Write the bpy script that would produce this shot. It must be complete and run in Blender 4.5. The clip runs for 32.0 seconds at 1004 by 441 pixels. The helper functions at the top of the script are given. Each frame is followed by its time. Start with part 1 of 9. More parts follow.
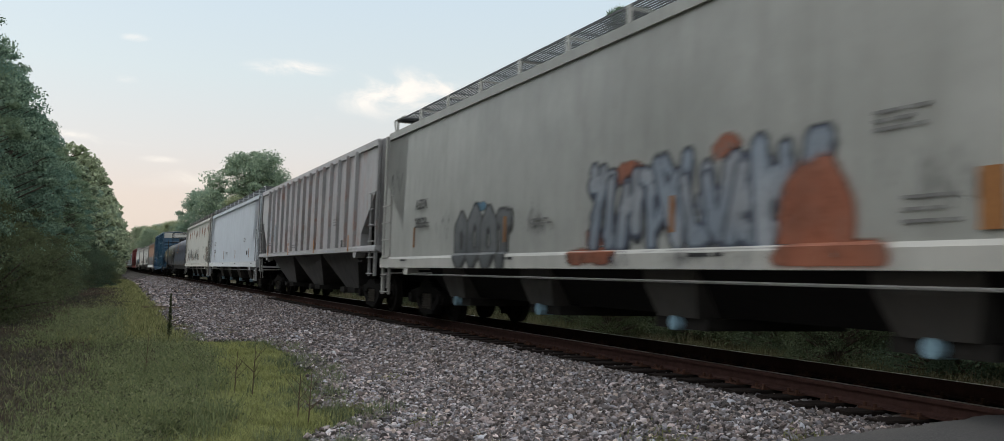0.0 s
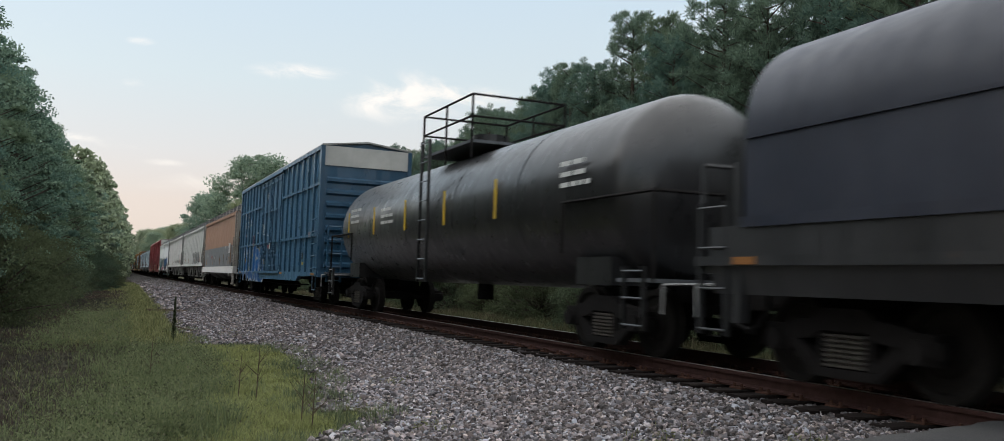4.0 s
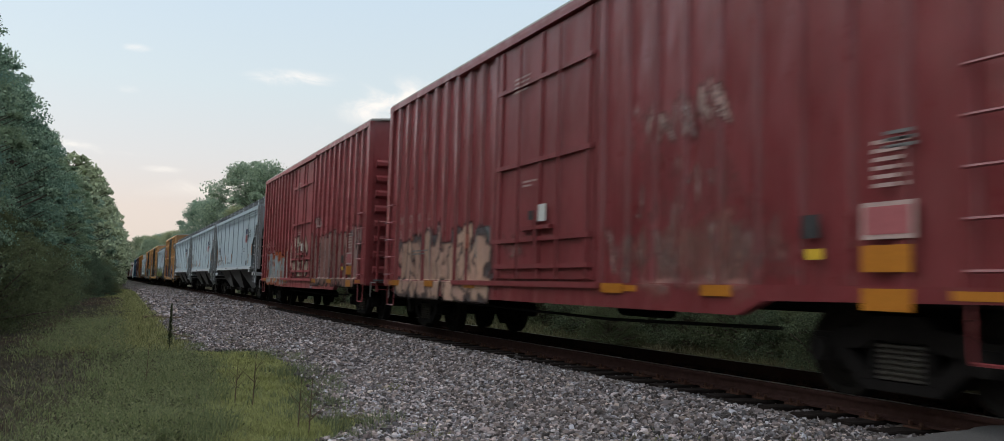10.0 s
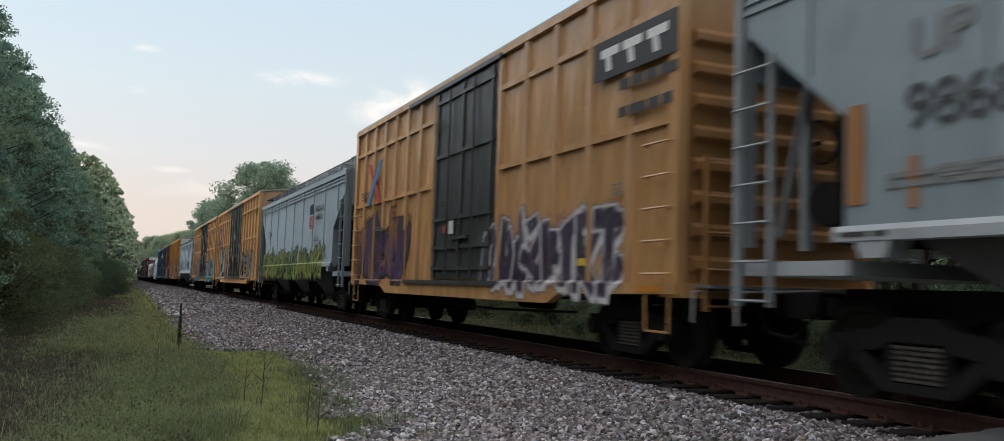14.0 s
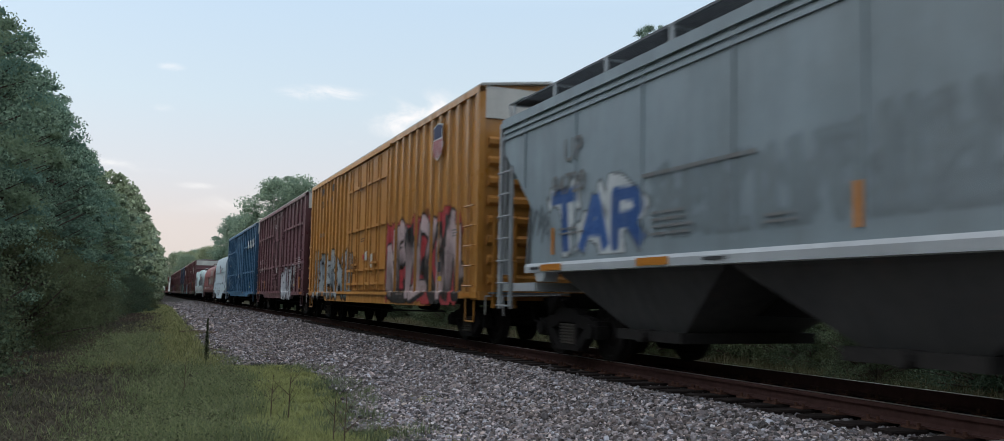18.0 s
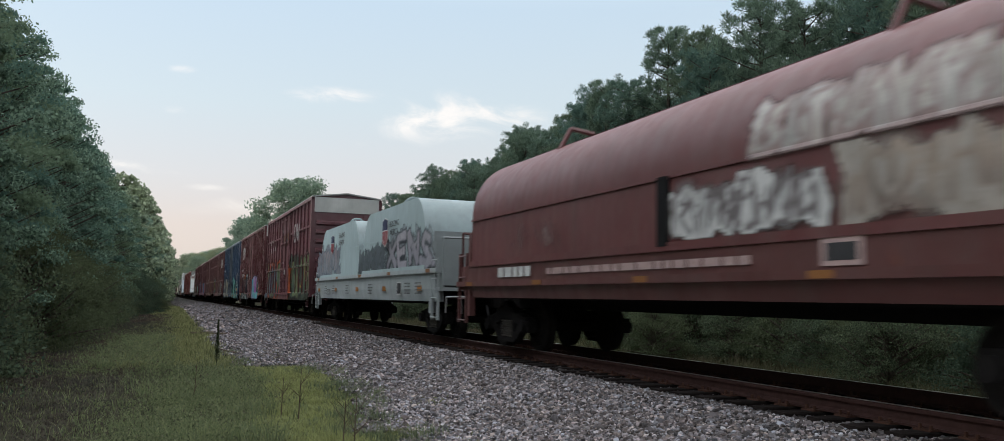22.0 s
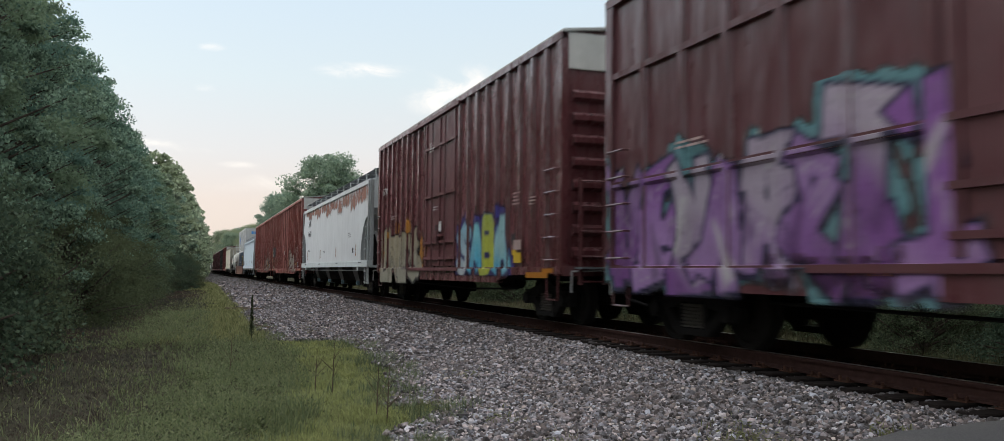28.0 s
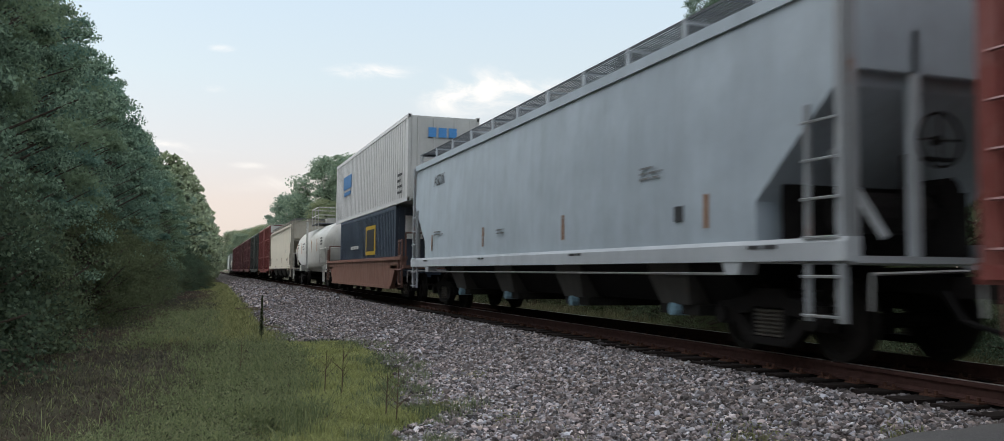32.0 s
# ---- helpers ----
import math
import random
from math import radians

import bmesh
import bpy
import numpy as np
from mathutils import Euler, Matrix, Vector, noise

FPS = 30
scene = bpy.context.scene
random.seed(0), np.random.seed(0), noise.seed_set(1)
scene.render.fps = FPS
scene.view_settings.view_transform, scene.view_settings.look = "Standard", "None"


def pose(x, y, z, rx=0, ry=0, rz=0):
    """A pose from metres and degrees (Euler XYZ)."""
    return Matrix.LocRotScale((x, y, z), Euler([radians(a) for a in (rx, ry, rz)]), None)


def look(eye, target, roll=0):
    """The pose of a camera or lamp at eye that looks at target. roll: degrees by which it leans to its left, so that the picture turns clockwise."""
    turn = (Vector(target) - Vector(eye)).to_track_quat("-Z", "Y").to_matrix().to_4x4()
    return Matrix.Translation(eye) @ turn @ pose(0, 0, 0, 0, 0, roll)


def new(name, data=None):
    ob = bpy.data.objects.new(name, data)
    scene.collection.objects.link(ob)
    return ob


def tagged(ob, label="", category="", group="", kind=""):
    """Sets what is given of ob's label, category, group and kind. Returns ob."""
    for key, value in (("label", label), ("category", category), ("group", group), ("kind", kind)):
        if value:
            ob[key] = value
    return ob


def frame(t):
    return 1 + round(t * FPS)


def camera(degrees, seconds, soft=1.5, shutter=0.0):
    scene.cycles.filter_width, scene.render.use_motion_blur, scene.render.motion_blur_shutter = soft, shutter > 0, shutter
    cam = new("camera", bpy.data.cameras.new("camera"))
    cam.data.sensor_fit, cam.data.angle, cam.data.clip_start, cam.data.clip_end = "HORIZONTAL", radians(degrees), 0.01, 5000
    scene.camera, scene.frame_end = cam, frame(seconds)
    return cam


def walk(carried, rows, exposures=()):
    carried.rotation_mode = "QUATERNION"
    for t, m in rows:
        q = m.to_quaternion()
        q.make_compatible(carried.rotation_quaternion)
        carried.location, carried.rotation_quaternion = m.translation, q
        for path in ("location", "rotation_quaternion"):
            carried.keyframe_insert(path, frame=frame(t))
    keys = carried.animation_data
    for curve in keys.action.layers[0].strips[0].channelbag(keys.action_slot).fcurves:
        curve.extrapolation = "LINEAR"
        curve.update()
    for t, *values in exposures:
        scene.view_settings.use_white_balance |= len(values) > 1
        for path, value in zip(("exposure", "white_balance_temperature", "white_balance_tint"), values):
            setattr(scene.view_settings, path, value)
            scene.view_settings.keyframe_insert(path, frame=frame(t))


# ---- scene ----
import itertools

# Track runs along +y, rail heads at z = 0, camera beside it at x = 0, y = 0.
cam = camera(59.75, 32.0, soft=0.38, shutter=0.2)
TRACK_X = 7.52
EYE = (0.0, 0.0, 0.96)
PATH = [
    (0, 93.719, -1.664, -24.313), (0.5, 93.862, -1.759, -24.291), (1, 93.889, -1.804, -24.225),
    (1.5, 93.884, -1.815, -24.178), (2, 93.887, -1.832, -24.098), (2.5, 93.866, -1.843, -24.045),
    (3, 93.889, -1.873, -23.969), (3.5, 93.884, -1.845, -23.913), (5.5, 94.363, -1.676, -24.783),
    (6, 94.318, -1.644, -24.723), (6.5, 94.318, -1.656, -24.646), (7, 94.316, -1.679, -24.594),
    (7.5, 94.355, -1.709, -24.551), (8, 94.384, -1.696, -24.521), (8.5, 94.374, -1.663, -24.435),
    (9, 94.358, -1.682, -24.392), (9.5, 94.356, -1.66, -24.313), (10, 94.357, -1.675, -24.256),
    (10.5, 94.34, -1.655, -24.171), (11, 94.349, -1.668, -24.117), (11.5, 94.352, -1.697, -24.051),
    (12, 94.347, -1.677, -23.987), (12.5, 94.354, -1.697, -23.939), (13, 94.357, -1.719, -23.863),
    (13.5, 94.362, -1.73, -23.77), (14, 94.366, -1.767, -23.713), (14.5, 94.364, -1.764, -23.657),
    (16.5, 94.358, -1.799, -23.4), (17, 94.373, -1.803, -23.298), (17.5, 94.635, -1.279, -22.832),
    (18, 95.034, -0.982, -22.149), (18.5, 95.138, -0.909, -22.006), (19, 95.133, -0.922, -21.922),
    (19.5, 95.138, -0.926, -21.851), (20, 95.114, -0.966, -21.777), (20.5, 95.119, -0.965, -21.705),
    (21, 95.12, -0.966, -21.639), (21.5, 95.12, -0.989, -21.579), (22, 95.121, -1.014, -21.516),
    (22.5, 95.122, -1.007, -21.455), (23, 95.124, -1.037, -21.373), (23.5, 95.112, -1.04, -21.326),
    (24, 95.132, -1.022, -21.219), (24.5, 94.749, -0.828, -20.922), (25, 94.25, -0.625, -20.587),
    (25.5, 93.911, -0.565, -20.334), (27.5, 93.36, -0.454, -19.632), (28, 93.374, -0.52, -19.556),
    (28.5, 93.383, -0.531, -19.441), (29, 93.391, -0.491, -19.362), (29.5, 93.387, -0.483, -19.299),
    (30, 93.396, -0.51, -19.228), (30.5, 93.385, -0.509, -19.16), (31, 93.399, -0.556, -19.086),
    (31.5, 93.397, -0.545, -19.021), (32, 93.409, -0.556, -18.953),
]
EXPOSURES = [(0, 0.03, 6800, 10), (3.5, 0.03, 6750, 10), (5.5, 0.10, 6150, 9), (6, 0.08, 6300, 10), (7, 0.04, 6450, 10), (9, 0.0, 6600, 10), (12, 0.06, 6650, 10), (15.5, 0.02, 6500, 10), (16.5, 0.0, 5850, 8), (17.1, 0.0, 5850, 8), (17.8, 0.0, 6250, 10), (19, 0.0, 6250, 10), (22, 0.0, 6450, 10), (24, 0.12, 6650, 10), (28, 0.14, 6650, 10), (32, 0.10, 6550, 10)]
walk(cam, [(t, pose(*EYE, rx, ry, rz)) for t, rx, ry, rz in PATH], EXPOSURES)

# ---- sky and sun: dusk, soft light from an open sky, sun near the horizon behind the trees ----
SUN_ELEVATION, SUN_TURN = 20.0, -62.0
world = bpy.data.worlds.new("sky")
scene.world = world
world.use_nodes = True
nt = world.node_tree
nt.nodes.clear()
out = nt.nodes.new("ShaderNodeOutputWorld")
bg = nt.nodes.new("ShaderNodeBackground")
sky = nt.nodes.new("ShaderNodeTexSky")
sky.sky_type = "NISHITA"
sky.sun_disc = False
sky.sun_elevation = radians(SUN_ELEVATION)
sky.sun_rotation = radians(SUN_TURN)
sky.air_density, sky.dust_density, sky.ozone_density = 1.0, 1.5, 2.0
coords = nt.nodes.new("ShaderNodeTexCoord")
split = nt.nodes.new("ShaderNodeSeparateXYZ")
nt.links.new(coords.outputs["Generated"], split.inputs[0])


def wmath(op, a, b=None, c=None):
    n = nt.nodes.new("ShaderNodeMath")
    n.operation = op
    for i, v in enumerate((a, b, c)):
        if v is None:
            continue
        if isinstance(v, (int, float)):
            n.inputs[i].default_value = v
        else:
            nt.links.new(v, n.inputs[i])
    return n.outputs[0]


# thin haze towards the horizon, pink at its foot
haze = nt.nodes.new("ShaderNodeValToRGB")
nt.links.new(split.outputs[2], haze.inputs[0])
ramp = haze.color_ramp
ramp.elements[0].position, ramp.elements[0].color = 0.0, (0.62, 0.53, 0.52, 1)
ramp.elements[1].position, ramp.elements[1].color = 1.0, (1.95, 1.98, 2.02, 1)
for at, col in ((0.075, (0.665, 0.555, 0.515, 1)), (0.13, (0.64, 0.61, 0.60, 1)), (0.21, (0.595, 0.66, 0.675, 1)), (0.32, (0.545, 0.655, 0.735, 1)), (0.42, (0.68, 0.80, 0.88, 1)), (0.62, (1.28, 1.34, 1.40, 1))):
    e = ramp.elements.new(at)
    e.color = col
# wisps of evening cloud: a few long banks, torn by noise
az_ = wmath("ARCTAN2", split.outputs[0], split.outputs[1])
puff = nt.nodes.new("ShaderNodeTexNoise")
puff.inputs["Scale"].default_value, puff.inputs["Detail"].default_value, puff.inputs["Roughness"].default_value = 13.0, 9, 0.62
puff.inputs["Distortion"].default_value = 0.8
stretch = nt.nodes.new("ShaderNodeMapping")
stretch.inputs["Scale"].default_value = (1, 1, 2.3)
nt.links.new(coords.outputs["Generated"], stretch.inputs[0])
nt.links.new(stretch.outputs[0], puff.inputs["Vector"])
banks = 0.0
for a0, e0, wide_, high_, much in ((8.8, 12.7, 2.0, 0.55, 1.0), (11.4, 12.9, 1.9, 0.6, 1.05), (15.4, 11.0, 2.4, 1.0, 1.15), (18.0, 12.0, 3.0, 1.5, 1.35), (22.0, 11.8, 3.0, 1.2, 1.0), (12.0, 9.8, 0.7, 0.35, 0.45),
                                   (-2.6, 7.7, 2.8, 0.30, 1.0), (0.6, 7.3, 1.6, 0.22, 0.8), (2.8, 6.6, 1.5, 0.25, 0.9), (5.6, 5.6, 3.4, 0.6, 0.8), (-1.0, 5.0, 5.0, 0.4, 0.4), (0.9, 13.7, 0.9, 0.28, 1.1), (0.6, 11.2, 1.0, 0.35, 0.6), (-4.2, 13.9, 0.7, 0.22, 0.7), (-4, 12.0, 1.6, 0.9, 0.35), (40, 16, 9, 3, 0.7), (-60, 20, 14, 5, 0.7), (120, 22, 20, 6, 0.7)):
    da = wmath("MULTIPLY", wmath("SUBTRACT", az_, radians(a0)), 1 / radians(wide_))
    de = wmath("MULTIPLY", wmath("SUBTRACT", split.outputs[2], math.sin(radians(e0))), 1 / radians(high_))
    r2 = wmath("ADD", wmath("MULTIPLY", da, da), wmath("MULTIPLY", de, de))
    banks = wmath("ADD", banks, wmath("MULTIPLY", wmath("POWER", 2.71828, wmath("MULTIPLY", r2, -1.0)), much))
cover = nt.nodes.new("ShaderNodeMapRange")
cover.interpolation_type = "SMOOTHSTEP"
cover.inputs["From Min"].default_value, cover.inputs["From Max"].default_value = 0.22, 2.0
nt.links.new(wmath("MULTIPLY", banks, wmath("MULTIPLY", wmath("SUBTRACT", puff.outputs["Fac"], 0.28), 3.6)), cover.inputs["Value"])
cloudy = nt.nodes.new("ShaderNodeMix")
cloudy.data_type = "RGBA"
nt.links.new(wmath("MULTIPLY", cover.outputs[0], 0.92), cloudy.inputs["Factor"])
nt.links.new(haze.outputs[0], cloudy.inputs["A"])
cloudy.inputs["B"].default_value = (0.97, 0.89, 0.81, 1)
air = nt.nodes.new("ShaderNodeMix")
air.data_type, air.blend_type = "RGBA", "ADD"
air.inputs["Factor"].default_value = 0.04
nt.links.new(cloudy.outputs["Result"], air.inputs["A"])
nt.links.new(sky.outputs[0], air.inputs["B"])
nt.links.new(air.outputs["Result"], bg.inputs[0])
bg.inputs[1].default_value = 1.0
nt.links.new(bg.outputs[0], out.inputs[0])

sun = new("sun", bpy.data.lights.new("sun", "SUN"))
sun.data.energy, sun.data.angle, sun.data.color = 0.34, radians(50), (1.0, 0.93, 0.86)
az = radians(SUN_TURN)
el = radians(SUN_ELEVATION)
sun_way = Vector((math.sin(az) * math.cos(el), math.cos(az) * math.cos(el), math.sin(el)))
sun.matrix_world = look(sun_way * 50, (0, 0, 0))
tagged(sun, kind="structure")


# ---- materials ----
def shader(name):
    m = bpy.data.materials.new(name)
    m.use_nodes = True
    return m, m.node_tree, m.node_tree.nodes["Principled BSDF"]


def node(t, kind, links=(), **values):
    n = t.nodes.new(kind)
    for k, v in values.items():
        n.inputs[k.replace("_", " ")].default_value = v
    for a, b in links:
        t.links.new(a, n.inputs[b])
    return n


def mixer(t, fac, a, b, blend="MIX"):
    n = t.nodes.new("ShaderNodeMix")
    n.data_type, n.blend_type = "RGBA", blend
    for v, k in ((fac, "Factor"), (a, "A"), (b, "B")):
        if isinstance(v, (int, float)):
            n.inputs[k].default_value = v
        elif isinstance(v, tuple):
            n.inputs[k].default_value = (*v, 1)
        else:
            t.links.new(v, n.inputs[k])
    return n.outputs["Result"]


def span(t, v, lo, hi, to_lo=0.0, to_hi=1.0):
    n = t.nodes.new("ShaderNodeMapRange")
    n.interpolation_type = "SMOOTHSTEP"
    t.links.new(v, n.inputs["Value"])
    for k, x in (("From Min", lo), ("From Max", hi), ("To Min", to_lo), ("To Max", to_hi)):
        n.inputs[k].default_value = x
    return n.outputs[0]


def noisy(t, scale, stretch=(1, 1, 1), detail=5, rough=0.6, shift=(0, 0, 0), per_thing=0.0):
    c = t.nodes.new("ShaderNodeTexCoord")
    m = t.nodes.new("ShaderNodeMapping")
    m.inputs["Scale"].default_value, m.inputs["Location"].default_value = stretch, shift
    o = t.nodes.new("ShaderNodeObjectInfo")
    k = node(t, "ShaderNodeVectorMath", [(o.outputs["Random"], 1)])
    k.operation = "MULTIPLY"
    k.inputs[0].default_value = (61.0, 47.0, 29.0)
    k2 = node(t, "ShaderNodeVectorMath", [(c.outputs["Object"], 0), (k.outputs[0], 1)])
    t.links.new(k2.outputs[0], m.inputs[0])
    n = node(t, "ShaderNodeTexNoise", [(m.outputs[0], "Vector")], Scale=scale, Detail=detail, Roughness=rough)
    return n.outputs["Fac"]


def bumped(t, p, height, strength, distance=0.01):
    b = node(t, "ShaderNodeBump", [(height, "Height")], Strength=strength, Distance=distance)
    t.links.new(b.outputs[0], p.inputs["Normal"])


PAINTS = {}




def paint(color, rust=0.15, dirt=0.4, rough=0.55, streak=0.5, shift=0.0, rust_color=(0.20, 0.075, 0.035), buckle=0.4):
    """Weathered railway paint: faded patches, soot streaks that run down, rust that breaks through."""
    key = (color, rust, dirt, rough, streak, shift, rust_color, buckle)
    if key in PAINTS:
        return PAINTS[key]
    m, t, p = shader("weathered_paint")
    aged = 0.66 + 0.14 * min(1.0, sum(color) / 0.9)  # old paint is duller than fresh, strong colours most of all
    color = tuple(x * aged for x in color)
    s = (shift * 7.3, shift * 13.1, shift * 3.7)
    fade = span(t, noisy(t, 0.7, detail=6, shift=s), 0.3, 0.75)
    c = mixer(t, fade, tuple(x * 0.86 for x in color), tuple(min(1, x * 1.1 + 0.012) for x in color))
    runs = span(t, noisy(t, 1.0, (2.2, 2.2, 0.22), 6, 0.65, s), 0.42, 0.72)
    grime = noisy(t, 5.0, (1, 1, 0.35), 8, 0.7, s)
    k = node(t, "ShaderNodeMath", [(runs, 0), (grime, 1)])
    k.operation = "MULTIPLY"
    k2 = node(t, "ShaderNodeMath", [(k.outputs[0], 0)])
    k2.operation = "MULTIPLY"
    k2.inputs[1].default_value = dirt * streak * 2.0
    k2.use_clamp = True
    c = mixer(t, k2.outputs[0], c, (0.075, 0.068, 0.060))
    film = span(t, noisy(t, 2.3, detail=9, rough=0.75, shift=s), 0.35, 0.8, 0.0, dirt * 0.45)
    c = mixer(t, film, c, (0.13, 0.115, 0.10))
    spots = span(t, noisy(t, 3.2, (1, 1, 0.5), 10, 0.78, (s[2], s[0], s[1])), 0.66 - rust * 0.30, 0.78 - rust * 0.22)
    patch = span(t, noisy(t, 0.55, detail=4, shift=(s[1], s[2], s[0])), 0.40, 0.65)
    k3 = node(t, "ShaderNodeMath", [(spots, 0), (patch, 1)])
    k3.operation = "MULTIPLY"
    c = mixer(t, k3.outputs[0], c, rust_color)
    t.links.new(c, p.inputs["Base Color"])
    t.links.new(span(t, grime, 0.2, 0.9, rough - 0.20, rough + 0.16), p.inputs["Roughness"])
    p.inputs["Specular IOR Level"].default_value = 0.45
    p.inputs["Coat Weight"].default_value, p.inputs["Coat Roughness"].default_value = 0.28 if rough < 0.5 else 0.18, max(0.18, rough - 0.24)
    # strong sheen: the paint turns paler at a glancing angle
    p.inputs["Sheen Weight"].default_value, p.inputs["Sheen Roughness"].default_value = 0.95, 0.36
    p.inputs["Sheen Tint"].default_value = (*[0.06 + 0.94 * min(1, x * 2.4) for x in color], 1)
    b = node(t, "ShaderNodeBump", [(noisy(t, 1.6, (1, 1.6, 0.5), 3, 0.4, s), "Height")], Strength=min(1.0, buckle), Distance=0.03 if buckle < 0.5 else 0.09)
    t.links.new(b.outputs[0], p.inputs["Normal"])
    t.links.new(b.outputs[0], p.inputs["Coat Normal"])
    PAINTS[key] = m
    return m


def plain(name, color, rough=0.7, metal=0.0, vary=0.25, scale=9.0, bump=0.3):
    m, t, p = shader(name)
    c = mixer(t, span(t, noisy(t, scale, detail=8, rough=0.7), 0.25, 0.8), tuple(x * (1 - vary) for x in color), tuple(min(1, x * (1 + vary)) for x in color))
    t.links.new(c, p.inputs["Base Color"])
    p.inputs["Roughness"].default_value, p.inputs["Metallic"].default_value = rough, metal
    p.inputs["Specular IOR Level"].default_value = 0.5 if rough < 0.7 else 0.12
    bumped(t, p, noisy(t, scale * 2.5, detail=6), bump, 0.004)
    return m


# lowered towards black: soot and brake dust, plus the shade under the cars
BLACK = plain("soot_and_shade_steel", (0.011, 0.0105, 0.0108), 0.75)
UNDER = plain("brake_dust_and_shade_steel", (0.013, 0.0115, 0.0112), 0.85)
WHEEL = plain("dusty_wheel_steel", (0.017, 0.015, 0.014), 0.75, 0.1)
RAIL_SIDE = plain("rusted_rail", (0.050, 0.0255, 0.022), 0.85)
RAIL_TOP = plain("polished_rail_head", (0.58, 0.57, 0.56), 0.38, 0.9, 0.1)
TIMBER = plain("creosoted_tie", (0.019, 0.0145, 0.013), 0.9, 0.0, 0.4, 6)
SPIKE = plain("rusty_spike", (0.07, 0.035, 0.025), 0.85)
CHROME = plain("bare_steel", (0.35, 0.35, 0.35), 0.45, 0.6)
WHITE = plain("white_stencil", (0.62, 0.62, 0.60), 0.6, 0, 0.15, 14, 0.1)
FAINT = plain("worn_black_stencil", (0.15, 0.15, 0.15), 0.6, 0, 0.3, 14, 0.1)
INK = plain("black_stencil", (0.03, 0.03, 0.032), 0.6, 0, 0.2, 14, 0.1)
AMBER = plain("yellow_reflector", (0.44, 0.165, 0.018), 0.4, 0, 0.15, 20, 0.1)
FADED_AMBER = plain("faded_reflector", (0.26, 0.110, 0.032), 0.5, 0, 0.2, 20, 0.1)
CAP = plain("pale_blue_outlet_cap", (0.22, 0.36, 0.45), 0.5, 0, 0.2, 20, 0.1)
YELLOW = plain("yellow_label", (0.62, 0.40, 0.03), 0.5, 0, 0.15, 20, 0.1)
RED = plain("red_label", (0.45, 0.05, 0.05), 0.5, 0, 0.15, 20, 0.1)
SKYBLUE = plain("blue_letter", (0.05, 0.22, 0.50), 0.5, 0, 0.15, 20, 0.1)
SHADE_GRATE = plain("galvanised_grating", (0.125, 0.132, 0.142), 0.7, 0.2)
OUTLET = plain("cast_outlet_gate", (0.030, 0.028, 0.027), 0.7, 0.2)


def spray():
    """Spray paint: the colour and cover lie on the mesh, thinned here and there."""
    m, t, p = shader("spray_paint")
    a = t.nodes.new("ShaderNodeAttribute")
    a.attribute_name = "spray"
    worn = span(t, noisy(t, 6, detail=8, rough=0.75), 0.22, 0.55, 0.6, 1.0)
    k = node(t, "ShaderNodeMath", [(a.outputs["Alpha"], 0), (worn, 1)])
    k.operation = "MULTIPLY"
    t.links.new(mixer(t, span(t, noisy(t, 3, detail=6), 0.4, 0.8, 0, 0.35), a.outputs["Color"], (0.12, 0.11, 0.10)), p.inputs["Base Color"])
    t.links.new(k.outputs[0], p.inputs["Alpha"])
    p.inputs["Roughness"].default_value = 0.55
    p.inputs["Specular IOR Level"].default_value = 0.3
    return m


SPRAY = spray()


# ---- mesh helpers ----
class Shape:
    """Collects faces for one mesh."""

    def __init__(self):
        self.v, self.f = [], []

    def add(self, verts, faces):
        n = len(self.v)
        self.v += [tuple(p) for p in verts]
        self.f += [tuple(n + i for i in f) for f in faces]
        return self

    def box(self, x0, x1, y0, y1, z0, z1):
        return self.add([(x, y, z) for x in (x0, x1) for y in (y0, y1) for z in (z0, z1)],
                        [(0, 1, 3, 2), (4, 6, 7, 5), (0, 4, 5, 1), (2, 3, 7, 6), (0, 2, 6, 4), (1, 5, 7, 3)])

    def prism(self, poly, axis, lo, hi):
        """A polygon pushed along an axis; poly gives the other two coordinates in order."""
        n = len(poly)

        def put(p, a):
            q = list(p)
            q.insert(axis, a)
            return tuple(q)
        area = sum(poly[i][0] * poly[(i + 1) % n][1] - poly[(i + 1) % n][0] * poly[i][1] for i in range(n))
        if (area > 0) == (axis != 1):
            lo, hi = hi, lo
        vs = [put(p, lo) for p in poly] + [put(p, hi) for p in poly]
        return self.add(vs, [tuple(range(n)), tuple(range(2 * n - 1, n - 1, -1))] + [(i, n + i, n + (i + 1) % n, (i + 1) % n) for i in range(n)])

    def rod(self, a, b, r, n=6, r2=None):
        a, b = Vector(a), Vector(b)
        d = (b - a).normalized()
        u = d.orthogonal().normalized()
        w = d.cross(u)
        r2 = r if r2 is None else r2
        vs = [a + (u * math.cos(k * math.tau / n) + w * math.sin(k * math.tau / n)) * r for k in range(n)]
        vs += [b + (u * math.cos(k * math.tau / n) + w * math.sin(k * math.tau / n)) * r2 for k in range(n)]
        return self.add(vs, [tuple(range(n - 1, -1, -1)), tuple(range(n, 2 * n))] + [(i, (i + 1) % n, n + (i + 1) % n, n + i) for i in range(n)])

    def path(self, pts, r, n=5):
        for a, b in zip(pts, pts[1:]):
            self.rod(a, b, r, n)
        return self

    def mesh(self, name, material, smooth=False):
        me = bpy.data.meshes.new(name)
        me.from_pydata(self.v, [], self.f)
        me.update()
        if material:
            me.materials.append(material)
        if smooth:
            me.polygons.foreach_set("use_smooth", [True] * len(me.polygons))
            me.set_sharp_from_angle(angle=radians(35))
        return me


